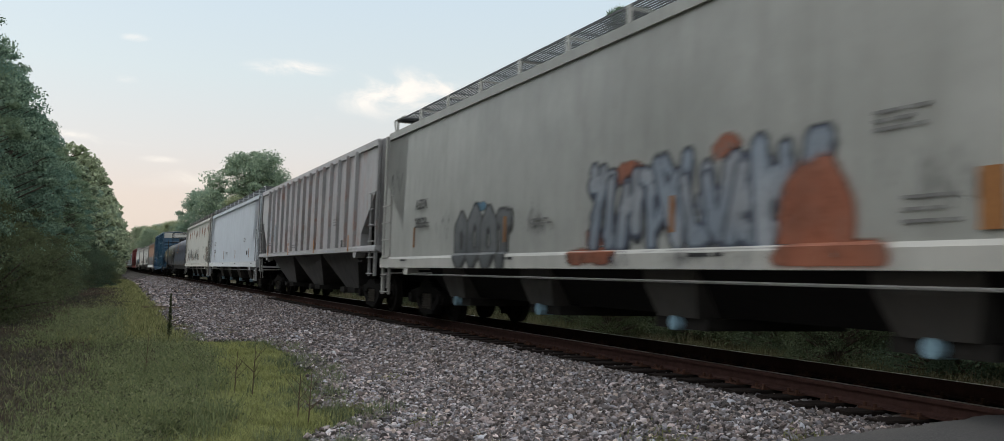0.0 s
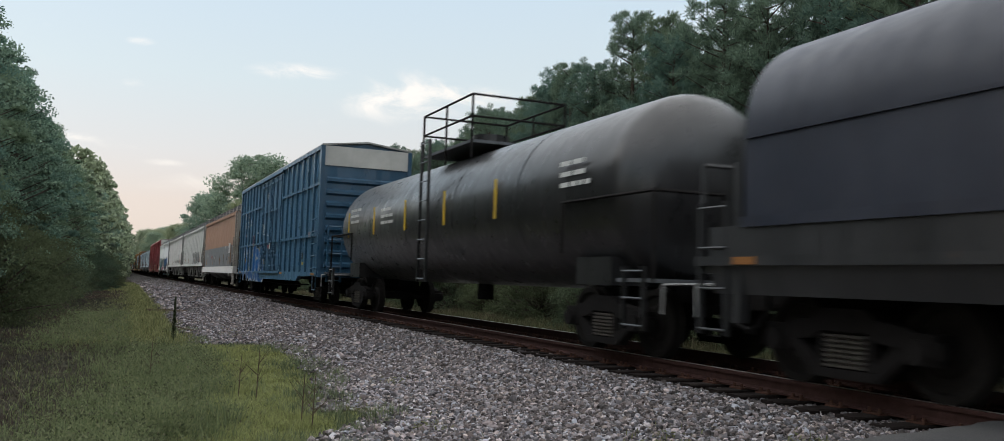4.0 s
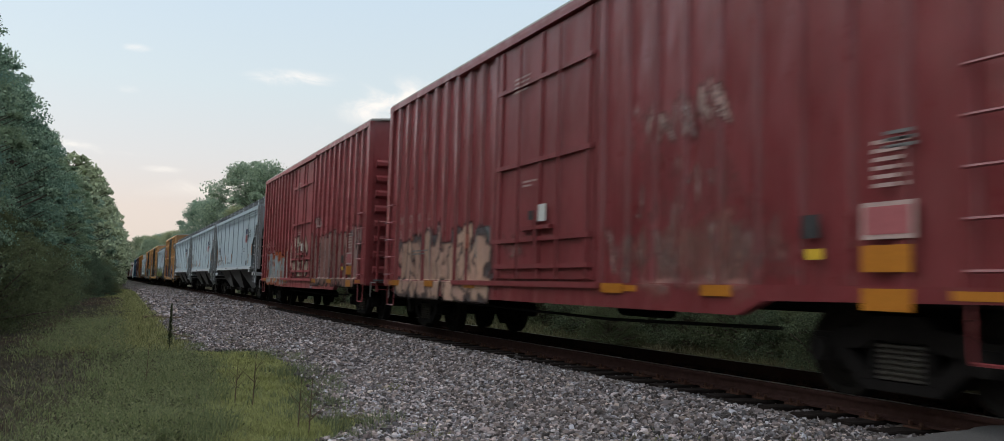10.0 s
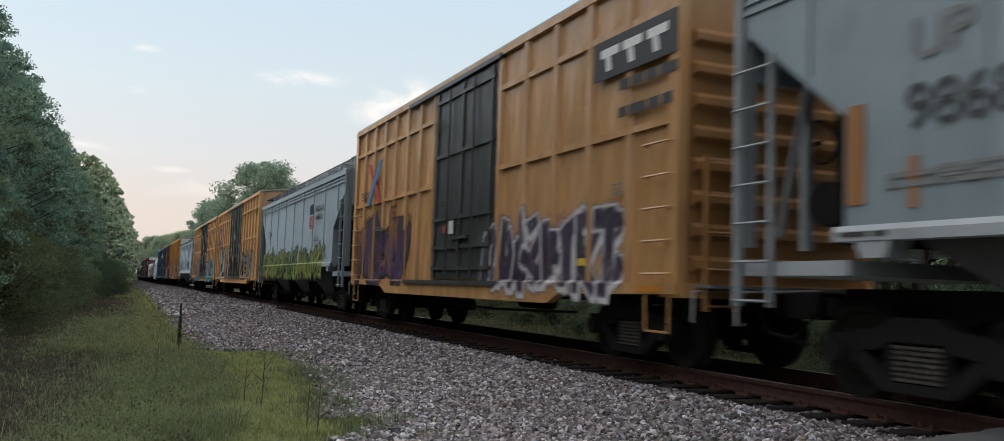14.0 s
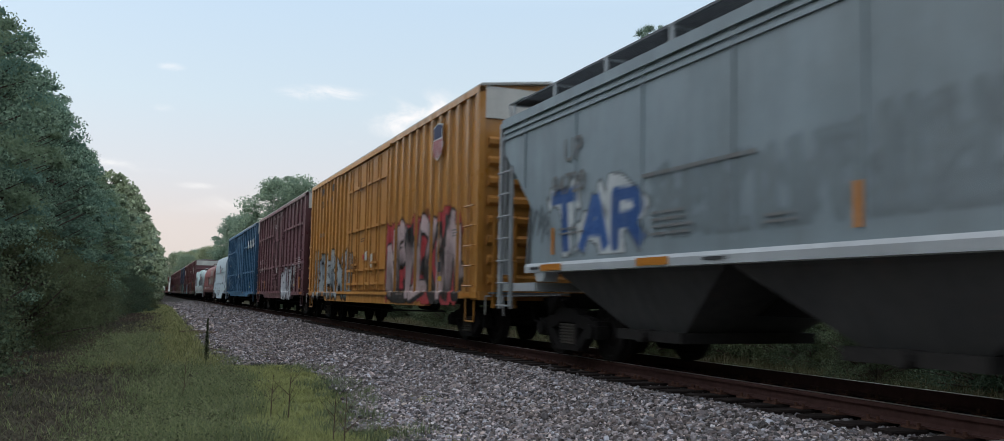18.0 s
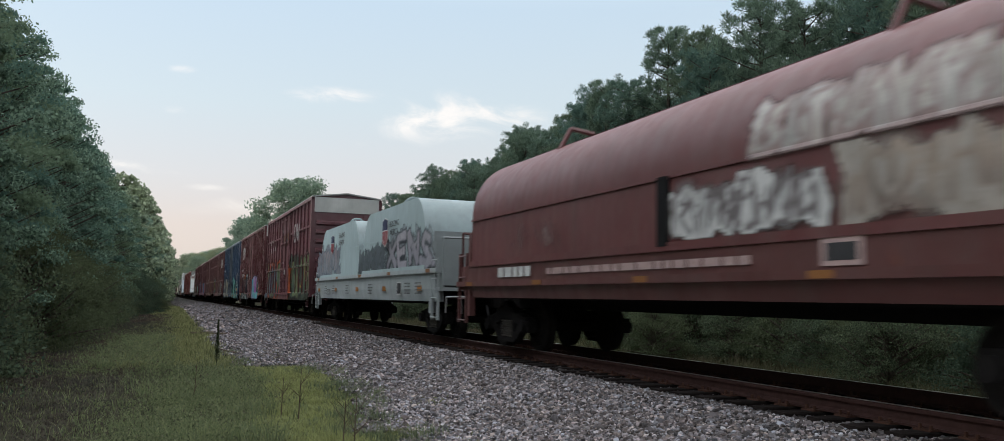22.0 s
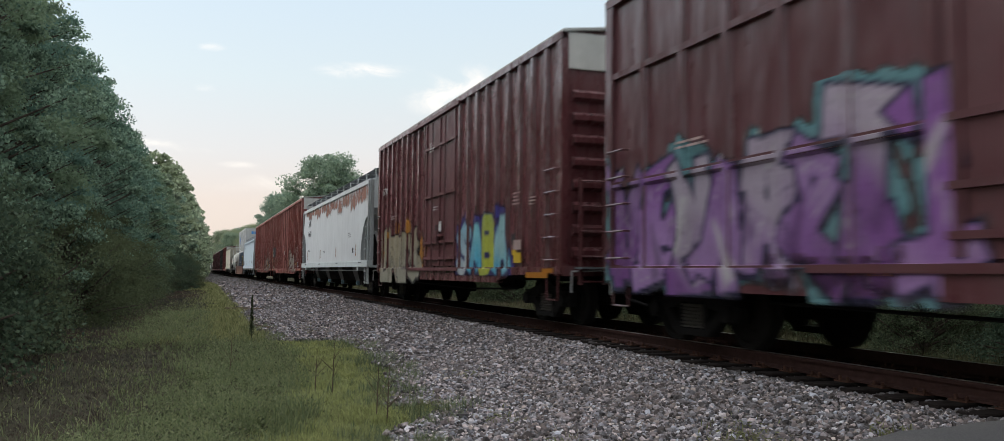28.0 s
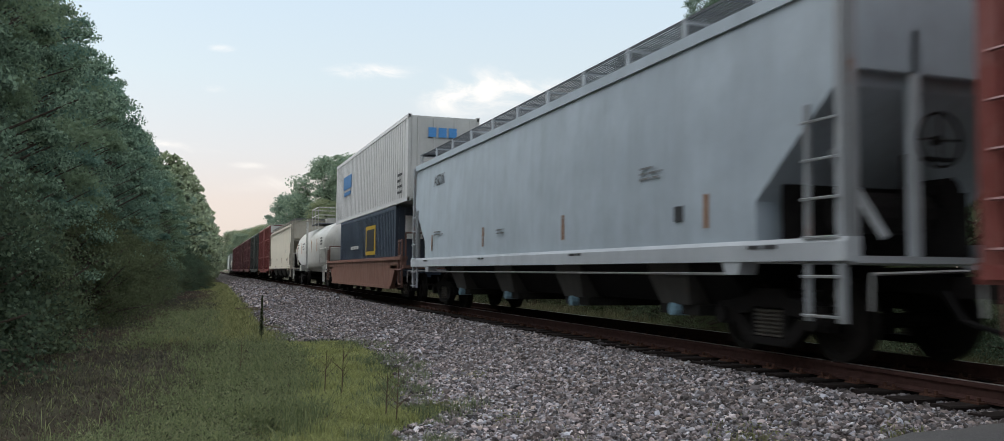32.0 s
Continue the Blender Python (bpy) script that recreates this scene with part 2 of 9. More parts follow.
def part(name, shape, material, parent, label="", at=None, smooth=False):
    """One mesh under a thing or a part. shape: a Shape, or a mesh that alike parts share."""
    me = shape.mesh(name, material, smooth) if isinstance(shape, Shape) else shape
    ob = new(name, me)
    ob.parent = parent
    if at is not None:
        ob.matrix_basis = at
    return tagged(ob, label)


def thing(name, label, category, group="", at=None, kind=""):
    ob = new(name)
    ob.empty_display_size = 0.3
    if at is not None:
        ob.matrix_basis = at
    return tagged(ob, label, category, group, kind)


def single(name, shape, material, label="", category="", kind="", smooth=False):
    me = shape.mesh(name, material, smooth) if isinstance(shape, Shape) else shape
    return tagged(new(name, me), label, category, "", kind)


def letters(parent, text, y, z, size, material, x, name="lettering", squeeze=1.0, tilt=0.0):
    """Stencilled text on the near side of a car; y, z: its left foot as a viewer reads it."""
    cu = bpy.data.curves.new("text", "FONT")
    cu.body, cu.size, cu.offset = text, size, 0.004
    tmp = bpy.data.objects.new("text", cu)
    me = bpy.data.meshes.new_from_object(tmp)
    bpy.data.objects.remove(tmp)
    me.materials.clear()
    me.materials.append(material)
    m = Matrix(((0, 0, -1, x), (-1, 0, 0, y), (0, 1, 0, z), (0, 0, 0, 1))) @ Matrix.Rotation(tilt, 4, "Z") @ Matrix.Diagonal((squeeze, 1, 1, 1))
    me.transform(m)
    return part(name, me, None, parent)


def bars(parent, y, z, w, rows, material, x, high=0.05, gap=0.09, seed=1, name="stencil"):
    """Rows of small writing that cannot be read."""
    rnd = random.Random(seed)
    s = Shape()
    for r in range(rows):
        u, end = 0.0, w * rnd.uniform(0.6, 1.0)
        while u < end:
            k = min(rnd.uniform(0.12, 0.4), end - u + 0.02)
            s.box(x - 0.004, x, y - u - k, y - u, z - r * gap, z - r * gap + high)
            u += k + 0.06
    return tagged(part(name, s, material, parent), kind="stuff")


# ---- graffiti: strokes of spray paint laid on the car's side ----
GLYPHS = {
    "A": [[(0.05, 0), (0.5, 1), (0.95, 0)], [(0.25, 0.38), (0.75, 0.38)]],
    "B": [[(0.1, 0), (0.1, 1), (0.65, 0.97), (0.82, 0.76), (0.62, 0.54), (0.1, 0.52)], [(0.6, 0.53), (0.92, 0.3), (0.7, 0.03), (0.1, 0)]],
    "C": [[(0.9, 0.8), (0.5, 1), (0.12, 0.7), (0.12, 0.3), (0.5, 0), (0.9, 0.2)]],
    "D": [[(0.1, 0), (0.1, 1), (0.6, 0.95), (0.92, 0.6), (0.92, 0.4), (0.6, 0.05), (0.1, 0)]],
    "E": [[(0.9, 1), (0.1, 1), (0.1, 0), (0.9, 0)], [(0.1, 0.5), (0.7, 0.5)]],
    "F": [[(0.1, 0), (0.1, 1), (0.9, 1)], [(0.1, 0.5), (0.75, 0.55)]],
    "G": [[(0.9, 0.82), (0.5, 1), (0.12, 0.7), (0.12, 0.3), (0.5, 0), (0.9, 0.15), (0.9, 0.46), (0.55, 0.46)]],
    "H": [[(0.1, 0), (0.1, 1)], [(0.9, 0), (0.9, 1)], [(0.1, 0.5), (0.9, 0.5)]],
    "I": [[(0.5, 1), (0.5, 0)], [(0.2, 1), (0.8, 0.95)]],
    "K": [[(0.1, 0), (0.1, 1)], [(0.9, 1), (0.15, 0.45), (0.9, 0)]],
    "L": [[(0.1, 1), (0.1, 0), (0.9, 0.03)]],
    "M": [[(0.05, 0), (0.12, 1), (0.5, 0.35), (0.88, 1), (0.95, 0)]],
    "N": [[(0.1, 0), (0.1, 1), (0.9, 0), (0.9, 1)]],
    "O": [[(0.5, 1), (0.12, 0.75), (0.12, 0.25), (0.5, 0), (0.88, 0.25), (0.88, 0.75), (0.5, 1)]],
    "R": [[(0.1, 0), (0.1, 1), (0.7, 0.95), (0.85, 0.7), (0.7, 0.48), (0.1, 0.45)], [(0.5, 0.45), (0.95, 0)]],
    "S": [[(0.9, 0.85), (0.5, 1), (0.12, 0.8), (0.3, 0.55), (0.75, 0.45), (0.9, 0.2), (0.5, 0), (0.08, 0.12)]],
    "T": [[(0.0, 1), (1.0, 1)], [(0.5, 1), (0.5, 0)]],
    "U": [[(0.1, 1), (0.12, 0.2), (0.5, 0), (0.88, 0.2), (0.9, 1)]],
    "W": [[(0.0, 1), (0.25, 0), (0.5, 0.7), (0.75, 0), (1.0, 1)]],
    "X": [[(0.05, 0), (0.95, 1)], [(0.05, 1), (0.95, 0)]],
    "Z": [[(0.08, 1), (0.92, 1), (0.08, 0), (0.92, 0)]],
}


STEMS = (
    ((0.16, 0.0, 0.26, 1.0), (0.84, 0.02, 0.72, 0.98), (0.24, 0.50, 0.80, 0.58)),
    ((0.20, 0.0, 0.20, 1.0), (0.18, 0.94, 0.86, 0.88), (0.84, 0.86, 0.62, 0.48), (0.30, 0.46, 0.92, 0.0)),
    ((0.50, 0.0, 0.46, 0.98), (0.02, 0.92, 1.02, 0.96)),
    ((0.14, 0.96, 0.34, 0.04), (0.34, 0.06, 0.60, 0.72), (0.60, 0.70, 0.92, 0.02)),
    ((0.86, 0.92, 0.20, 0.96), (0.20, 0.96, 0.16, 0.04), (0.16, 0.06, 0.92, 0.02), (0.20, 0.52, 0.72, 0.50)),
    ((0.88, 0.94, 0.22, 0.80), (0.22, 0.80, 0.84, 0.38), (0.84, 0.38, 0.10, 0.04)),
    ((0.10, 0.02, 0.48, 1.0), (0.48, 1.0, 0.92, 0.0), (0.26, 0.34, 0.78, 0.34)),
    ((0.16, 1.0, 0.20, 0.10), (0.18, 0.06, 0.86, 0.08), (0.84, 0.04, 0.80, 1.02)),
)


def joined(cells):
    """One film of paint: the sprayed cells and the bare ones between them, so that a piece hangs together."""
    cols = np.flatnonzero(cells.any(0))
    if not len(cols):
        return cells
    mid = cells.shape[0] // 2
    out_ = cells.copy()
    out_[mid, cols[0]:cols[-1] + 1] = True
    for c in cols:
        r = np.flatnonzero(cells[:, c])
        out_[min(r[0], mid):max(r[-1], mid) + 1, c] = True
    return out_


def graffiti(parent, skin, y, z, w, h, look_, word="", seed=1, step=0.042, stroke=0.11, wild=0.10, strength=0.95, hues=None, slab=False, bubble=False, name="graffiti", label="spray-painted graffiti"):
    """Sprayed letters of angular bars, each outlined over the last.
    look_: (cloud, outline, fill low, fill high, glint), colours or None. skin(y, z) gives the side's x."""
    cloud, line, lo, hi, glint = look_
    rng = np.random.RandomState(seed)
    tag = not word and not line and stroke < 0.10
    pad = 0.26
    nu, nv = int((w + 2 * pad) / step) + 1, int((h + 2 * pad) / step) + 1
    U, V = np.meshgrid(np.linspace(-pad, w + pad, nu), np.linspace(-pad, h + pad, nv))
    wob = 0.05 * np.sin(U * 5.1 + seed) + 0.04 * np.sin(V * 7.3 + U * 3.1 + 2 * seed) + 0.025 * np.sin(U * 17 + V * 13)
    rgb, alpha = np.zeros(U.shape + (3,)), np.zeros(U.shape)
    soft = step * 0.8

    def bar(ax, ay, bx, by, w0, w1, ext, round_=False):
        """Signed distance to a tapered bar with square or round ends."""
        dx, dy = bx - ax, by - ay
        n = math.hypot(dx, dy) + 1e-6
        dx, dy = dx / n, dy / n
        a, p = (U - ax) * dx + (V - ay) * dy, np.abs(-(U - ax) * dy + (V - ay) * dx)
        k = np.clip(a / n, 0, 1)
        hw = w0 + (w1 - w0) * k
        if round_:
            return np.hypot(U - ax - k * n * dx, V - ay - k * n * dy) - hw
        return np.maximum(p - hw, np.maximum(-a, a - n) - ext)

    def lay(mask, col, much=1.0):
        a = np.clip(mask, 0, 1) * much
        rgb[:] = rgb * (1 - a[..., None]) + np.asarray(col) * a[..., None]
        alpha[:] = np.maximum(alpha, a)
    count = len(word) or max(3, int(round(w / (h * (0.40 if not tag else 0.36)))))
    cell = w / count
    shapes = []
    for i in range(count):
        tall, base = rng.uniform(0.80, 1.04), rng.uniform(0.0, 0.07)
        lean = rng.uniform(-0.10, 0.12) * min(1, wild / 0.1)
        big = stroke * h * (0.86 if not word else 1.0)

        def put(gx, gy):
            gy = min(max(gy, 0), 1.05)
            return (i - 0.06 + 1.12 * gx if not word else i + 0.06 + 0.88 * gx) * cell + lean * (gy - 0.4) * h, (base + 0.06 + gy * tall * 0.84) * h
        d = np.full(U.shape, 9.0)
        if word:
            wob_ = wild * 0.55 if wild > 0.12 else 0.0
            for path in GLYPHS[word[i]]:
                path = [(a + rng.uniform(-wob_, wob_), b + rng.uniform(-wob_, wob_) * 0.6) for a, b in path]
                for (ax, ay), (bx, by) in zip(path, path[1:]):
                    w0, w1 = big * rng.uniform(1 - wild, 1 + wild), big * rng.uniform(1 - wild, 1 + 2 * wild)
                    d = np.minimum(d, bar(*put(ax, ay), *put(bx, by), w0, w1, big * 0.35, bubble or len(path) > 5))
            if wild > 0.15:
                for _ in range(3):
                    ax, ay = rng.uniform(-0.1, 1.1), rng.choice((0.0, 0.95, 0.5)) + rng.uniform(-0.08, 0.08)
                    d = np.minimum(d, bar(*put(ax, ay), *put(ax + rng.uniform(-0.45, 0.45), ay + rng.uniform(-0.3, 0.3)), big * 0.95, big * 0.3, 0.0))
        elif tag:
            pts = [put(rng.rand() * 0.5, rng.rand())]
            for k in range(rng.randint(4, 7)):
                pts.append(put(rng.uniform(-0.25, 1.25), (k % 2) * 0.75 + rng.uniform(0, 0.3)))
            for (ax, ay), (bx, by) in zip(pts, pts[1:]):
                d = np.minimum(d, bar(ax, ay, bx, by, big * 0.55, big * rng.uniform(0.35, 0.7), 0, True))
        else:
            fx, fy = rng.rand() < 0.5, rng.rand() < 0.4
            for ax, ay, bx, by in STEMS[rng.randint(len(STEMS))]:
                ax, bx = (1 - ax, 1 - bx) if fx else (ax, bx)
                ay, by = (1 - ay, 1 - by) if fy else (ay, by)
                j = rng.uniform(-wild, wild, 4) * 1.2
                w0, w1 = big * rng.uniform(0.75, 1.2), big * rng.uniform(0.7, 1.35)
                d = np.minimum(d, bar(*put(ax + j[0], ay + j[1]), *put(bx + j[2], by + j[3]), w0, w1, big * 0.6, bubble))
            if wild > 0.06:
                for _ in range(rng.randint(2, 4)):
                    ax, ay = rng.uniform(0.1, 0.9), rng.uniform(0.1, 0.9)
                    bx, by = ax + rng.uniform(-0.6, 0.6), ay + rng.uniform(-0.5, 0.5)
                    d = np.minimum(d, bar(*put(ax, ay), *put(bx, by), big * 0.35, big * 0.95, big * 0.2, bubble))
        shapes.append(d + wob * (0.10 if not tag else 0.2))
    union = np.minimum.reduce(shapes)
    if cloud:
        if slab:
            edge = np.minimum(np.minimum(U + 0.05, w + 0.05 - U), np.minimum(V + 0.02, h * 0.98 - V)) + wob * 1.5
            lay(edge / soft, cloud)
            for _ in range(count * 2):
                q = np.hypot(U - rng.rand() * w, (V - rng.rand() * h) * 1.5) + wob
                lay((rng.uniform(0.1, 0.3) - q) / 0.15, np.array(cloud) * rng.uniform(0.35, 1.2), 0.6)
        else:
            lay((0.11 + wob * 1.6 + 0.04 * h * np.sin(U * 2.1 + seed) - union) / (soft * 2), cloud)
    if line and not tag:
        drop = np.roll(np.roll(union, int(0.07 / step), 1), -int(0.09 / step), 0)
        lay((0.03 - drop) / soft, np.array(line) * (0.5 if sum(line) < 0.6 else 1.0))
    for i, d in enumerate(shapes):
        if line and not tag:
            lay((0.052 - d) / soft, line)
        if lo:
            a, b = (lo, hi) if not hues else hues[i % len(hues)]
            if not hues and not word and rng.rand() < 0.35:
                a, b = b, a
            if glint and line and not word and rng.rand() < 0.3:
                b = tuple(0.45 * p + 0.55 * q for p, q in zip(b, glint))
            k = np.clip((V / h - 0.45 + 0.22 * math.sin(seed + i * 2.3)) * 2.2 + 0.5 + 0.25 * np.sin(U * 6.1 + V * 4), 0, 1)[..., None]
            tone = (np.array(a) * (1 - k) + np.array(b) * k) * rng.uniform(0.82, 1.12)
            lay(-d / soft, tone)
            if line and (not word or wild > 0.15):
                for _ in range(2 if not word else 4):
                    px, py, an = (i + rng.rand()) * cell, rng.uniform(0.1, 0.85) * h, rng.uniform(0.4, 2.7)
                    q = bar(px, py, px + 0.35 * h * math.cos(an), py + 0.35 * h * math.sin(an), 0.018, 0.03, 0)
                    lay(-q / soft * (d < -0.01), np.array(line) * 0.8, 0.8)
                px, py = (i + rng.rand()) * cell, rng.uniform(0.0, 0.5) * h
                q = bar(px, py, px + rng.uniform(-0.3, 0.3) * h, py + 0.4 * h, stroke * h * 0.7, stroke * h * 0.3, 0.02)
                lay(-q / (soft * 3) * (d < -0.01), np.array(a) * 0.45 if rng.rand() < 0.6 or not glint else glint, 0.75)
            if glint:
                lay((0.016 - np.abs(d + stroke * h * 0.5)) / soft * (np.sin(U * 3 + V * 4 + seed + i) > 0.3), glint)
    if glint and line and not word:
        for _ in range(count):
            px, py = rng.rand() * w, rng.uniform(0.65, 1.0) * h
            q = bar(px, py, px + rng.uniform(-0.06, 0.06), py + rng.uniform(0.1, 0.22), 0.05, 0.008, 0.0)
            lay(-q / soft, glint, 0.9)
    alpha *= strength * (V > -0.02)
    keep = alpha > 0.03
    cells = joined(keep[:-1, :-1] | keep[1:, :-1] | keep[:-1, 1:] | keep[1:, 1:])
    used = np.zeros(U.shape, bool)
    used[:-1, :-1] |= cells
    used[1:, :-1] |= cells
    used[:-1, 1:] |= cells
    used[1:, 1:] |= cells
    idx = np.full(U.shape, -1)
    idx[used] = np.arange(int(used.sum()))
    vs = [(skin(y - a, z + b) - 0.006, y - a, z + b) for a, b in zip(U[used].tolist(), V[used].tolist())]
    fs = np.stack([idx[:-1, :-1][cells], idx[:-1, 1:][cells], idx[1:, 1:][cells], idx[1:, :-1][cells]], 1).tolist()
    me = bpy.data.meshes.new("graffiti")
    me.from_pydata(vs, [], fs)
    att = me.attributes.new("spray", "FLOAT_COLOR", "POINT")
    att.data.foreach_set("color", np.concatenate([rgb[used], alpha[used][:, None]], 1).astype(np.float32).ravel())
    me.materials.append(SPRAY)
    return part(name, me, None, parent, label)


def patch(parent, skin, y0, y1, z0, z1, color, power=2.6, ragged=0.12, soft=0.12, strength=0.9, seed=1, dome=False, name="graffiti", label="sprayed patch of colour", runs=0.0):
    """A rounded patch of thin paint or rust with a ragged, soft edge; dome: flat at its foot; runs: streaks that trail down."""
    w, h, step = y0 - y1, z1 - z0, max(0.04, min(0.09, (y0 - y1) / 40))
    nu, nv = int(w / step) + 3, int(h / step) + 3
    U, V = np.meshgrid(np.linspace(-1, 1, nu), np.linspace(-1, 1, nv))
    fray = np.array([[noise.noise(Vector((u * w * 1.4, v * h * (1.4 if not runs else 0.4), seed * 3.1))) + 0.5 * noise.noise(Vector((u * w * 5, v * h * (5 if not runs else 0.9), seed))) for u in U[0]] for v in V[:, 0]])
    vv = (V + 1) / 2 if dome else V
    d = (np.abs(U) ** power + np.abs(vv) ** power) ** (1 / power)
    alpha = np.clip((1 - d + fray * ragged * 2 - ragged) / soft, 0, 1) * strength
    if runs:
        alpha *= np.clip(1.15 + V * runs + fray * 1.6, 0.0, 1)
    tone = np.clip(1 + 0.25 * fray[..., None], 0.6, 1.3) * np.array(color)
    n = nu * nv
    ys, zs = (y0 + y1) / 2 - U * w / 2, (z0 + z1) / 2 + V * h / 2
    vs = [(skin(a, b) - 0.005, a, b) for a, b in zip(ys.ravel().tolist(), zs.ravel().tolist())]
    idx = np.arange(n).reshape(nv, nu)
    fs = np.stack([idx[:-1, :-1], idx[:-1, 1:], idx[1:, 1:], idx[1:, :-1]], -1)
    fs = fs[joined((alpha.ravel()[fs] > 0.02).any(-1))].tolist()
    me = bpy.data.meshes.new(name)
    me.from_pydata(vs, [], fs)
    att = me.attributes.new("spray", "FLOAT_COLOR", "POINT")
    att.data.foreach_set("color", np.concatenate([tone.reshape(-1, 3), alpha.reshape(-1, 1)], 1).astype(np.float32).ravel())
    me.materials.append(SPRAY)
    return part(name, me, None, parent, label)


# ---- ground, ballast, track ----
def rise(x, y):
    """Height of the ground: grass flat, ballast shoulder, track bed, verge beyond."""
    prof = ((-60, -0.9), (-14, -0.72), (-4, -0.66), (1.4, -0.62), (2.6, -0.58), (4.2, -0.44), (5.7, -0.225), (6.0, -0.240), (6.2, -0.252), (8.6, -0.25), (9.2, -0.22), (10.6, -0.62), (12.5, -0.72), (18, -0.55), (60, -0.4))
    z = float(np.interp(x, [p[0] for p in prof], [p[1] for p in prof]))
    if x < 3 or x > 10:
        z += 0.05 * noise.noise(Vector((x * 0.5, y * 0.5, 0))) + 0.12 * noise.noise(Vector((x * 0.11, y * 0.09, 3)))
    else:
        z += 0.035 * noise.noise(Vector((x * 1.1, y * 0.9, 7))) * (1.0 if x < 5.8 else 0.4)
    return z


def sheet(name, xs, ys, height, material, label, kind="structure", smooth=True):
    vs = [(x, y, height(x, y)) for y in ys for x in xs]
    n = len(xs)
    fs = [(j * n + i, j * n + i + 1, (j + 1) * n + i + 1, (j + 1) * n + i) for j in range(len(ys) - 1) for i in range(n - 1)]
    s = Shape()
    s.v, s.f = vs, fs
    return single(name, s, material, label, "", kind, smooth)


def earth():
    m, t, p = shader("rough_grass_soil")
    a = span(t, noisy(t, 0.35, detail=6), 0.35, 0.7)
    c = mixer(t, a, (0.060, 0.058, 0.036), (0.080, 0.068, 0.046))
    b = span(t, noisy(t, 3.5, detail=9, rough=0.75), 0.35, 0.75)
    c = mixer(t, b, c, (0.034, 0.036, 0.022))
    t.links.new(c, p.inputs["Base Color"])
    p.inputs["Roughness"].default_value = 0.95
    p.inputs["Specular IOR Level"].default_value = 0.1
    bumped(t, p, noisy(t, 9, detail=8), 0.8, 0.06)
    return m


def rail_dust_and_shade(t):
    """Ragged brown brake dust on stones by the rails, plus the train's painted shade."""
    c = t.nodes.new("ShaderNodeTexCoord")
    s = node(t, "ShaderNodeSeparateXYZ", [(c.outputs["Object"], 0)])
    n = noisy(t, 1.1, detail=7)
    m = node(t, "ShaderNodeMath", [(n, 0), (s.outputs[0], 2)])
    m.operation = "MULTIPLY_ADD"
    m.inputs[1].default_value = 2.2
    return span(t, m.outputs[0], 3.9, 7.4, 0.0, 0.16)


def gravel():
    m, t, p = shader("crushed_granite_bed")
    c0 = t.nodes.new("ShaderNodeTexCoord")
    v = node(t, "ShaderNodeTexVoronoi", [(c0.outputs["Object"], "Vector")], Scale=19.0)
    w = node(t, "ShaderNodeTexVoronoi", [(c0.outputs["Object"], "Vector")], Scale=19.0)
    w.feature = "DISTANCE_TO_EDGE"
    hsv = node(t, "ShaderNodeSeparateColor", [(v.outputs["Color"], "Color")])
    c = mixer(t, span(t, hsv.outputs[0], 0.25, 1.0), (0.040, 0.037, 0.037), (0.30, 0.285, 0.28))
    # cell edges painted dark, for the shade in gaps between stones
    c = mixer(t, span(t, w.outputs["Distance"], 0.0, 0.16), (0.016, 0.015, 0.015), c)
    c = mixer(t, span(t, noisy(t, 0.6, detail=4), 0.3, 0.8, 0, 0.4), c, (0.14, 0.12, 0.10))
    c = mixer(t, rail_dust_and_shade(t), c, (0.050, 0.042, 0.037))
    t.links.new(c, p.inputs["Base Color"])
    p.inputs["Roughness"].default_value = 0.9
    p.inputs["Specular IOR Level"].default_value = 0.15
    bumped(t, p, span(t, w.outputs["Distance"], 0, 0.3), 1.0, 0.03)
    return m


def stone_material():
    m, t, p = shader("crushed_granite")
    g = t.nodes.new("ShaderNodeNewGeometry")
    r = t.nodes.new("ShaderNodeValToRGB")
    t.links.new(g.outputs["Random Per Island"], r.inputs[0])
    e = r.color_ramp.elements
    e[0].color, e[1].color = (0.018, 0.017, 0.018, 1), (0.60, 0.57, 0.57, 1)
    for at, col in ((0.22, (0.062, 0.057, 0.058, 1)), (0.6, (0.178, 0.163, 0.165, 1)), (0.88, (0.335, 0.312, 0.313, 1))):
        r.color_ramp.elements.new(at).color = col
    # each stone has a cast of its own: tan, pink, neutral or blue-grey
    f = node(t, "ShaderNodeMath", [(g.outputs["Random Per Island"], 0)])
    f.operation = "MULTIPLY"
    f.inputs[1].default_value = 61.7
    f2 = node(t, "ShaderNodeMath", [(f.outputs[0], 0)])
    f2.operation = "FRACT"
    h = t.nodes.new("ShaderNodeValToRGB")
    t.links.new(f2.outputs[0], h.inputs[0])
    h.color_ramp.elements[0].color, h.color_ramp.elements[1].color = (1.08, 0.97, 0.86, 1), (0.88, 0.98, 1.12, 1)
    for at, col in ((0.25, (1.05, 0.94, 0.93, 1)), (0.5, (0.99, 0.97, 1.0, 1)), (0.75, (0.95, 0.99, 1.05, 1))):
        h.color_ramp.elements.new(at).color = col
    c = mixer(t, 1.0, r.outputs[0], h.outputs[0], "MULTIPLY")
    c = mixer(t, span(t, noisy(t, 40, detail=4), 0.3, 0.8, 0, 0.22), c, (0.15, 0.13, 0.12))
    c = mixer(t, span(t, noisy(t, 0.5, detail=5), 0.4, 0.75, 0, 0.25), c, (0.17, 0.135, 0.12))
    c = mixer(t, rail_dust_and_shade(t), c, (0.062, 0.052, 0.045))
    t.links.new(c, p.inputs["Base Color"])
    p.inputs["Roughness"].default_value = 0.85
    p.inputs["Specular IOR Level"].default_value = 0.25
    bumped(t, p, noisy(t, 60, detail=4), 0.4, 0.004)
    return m


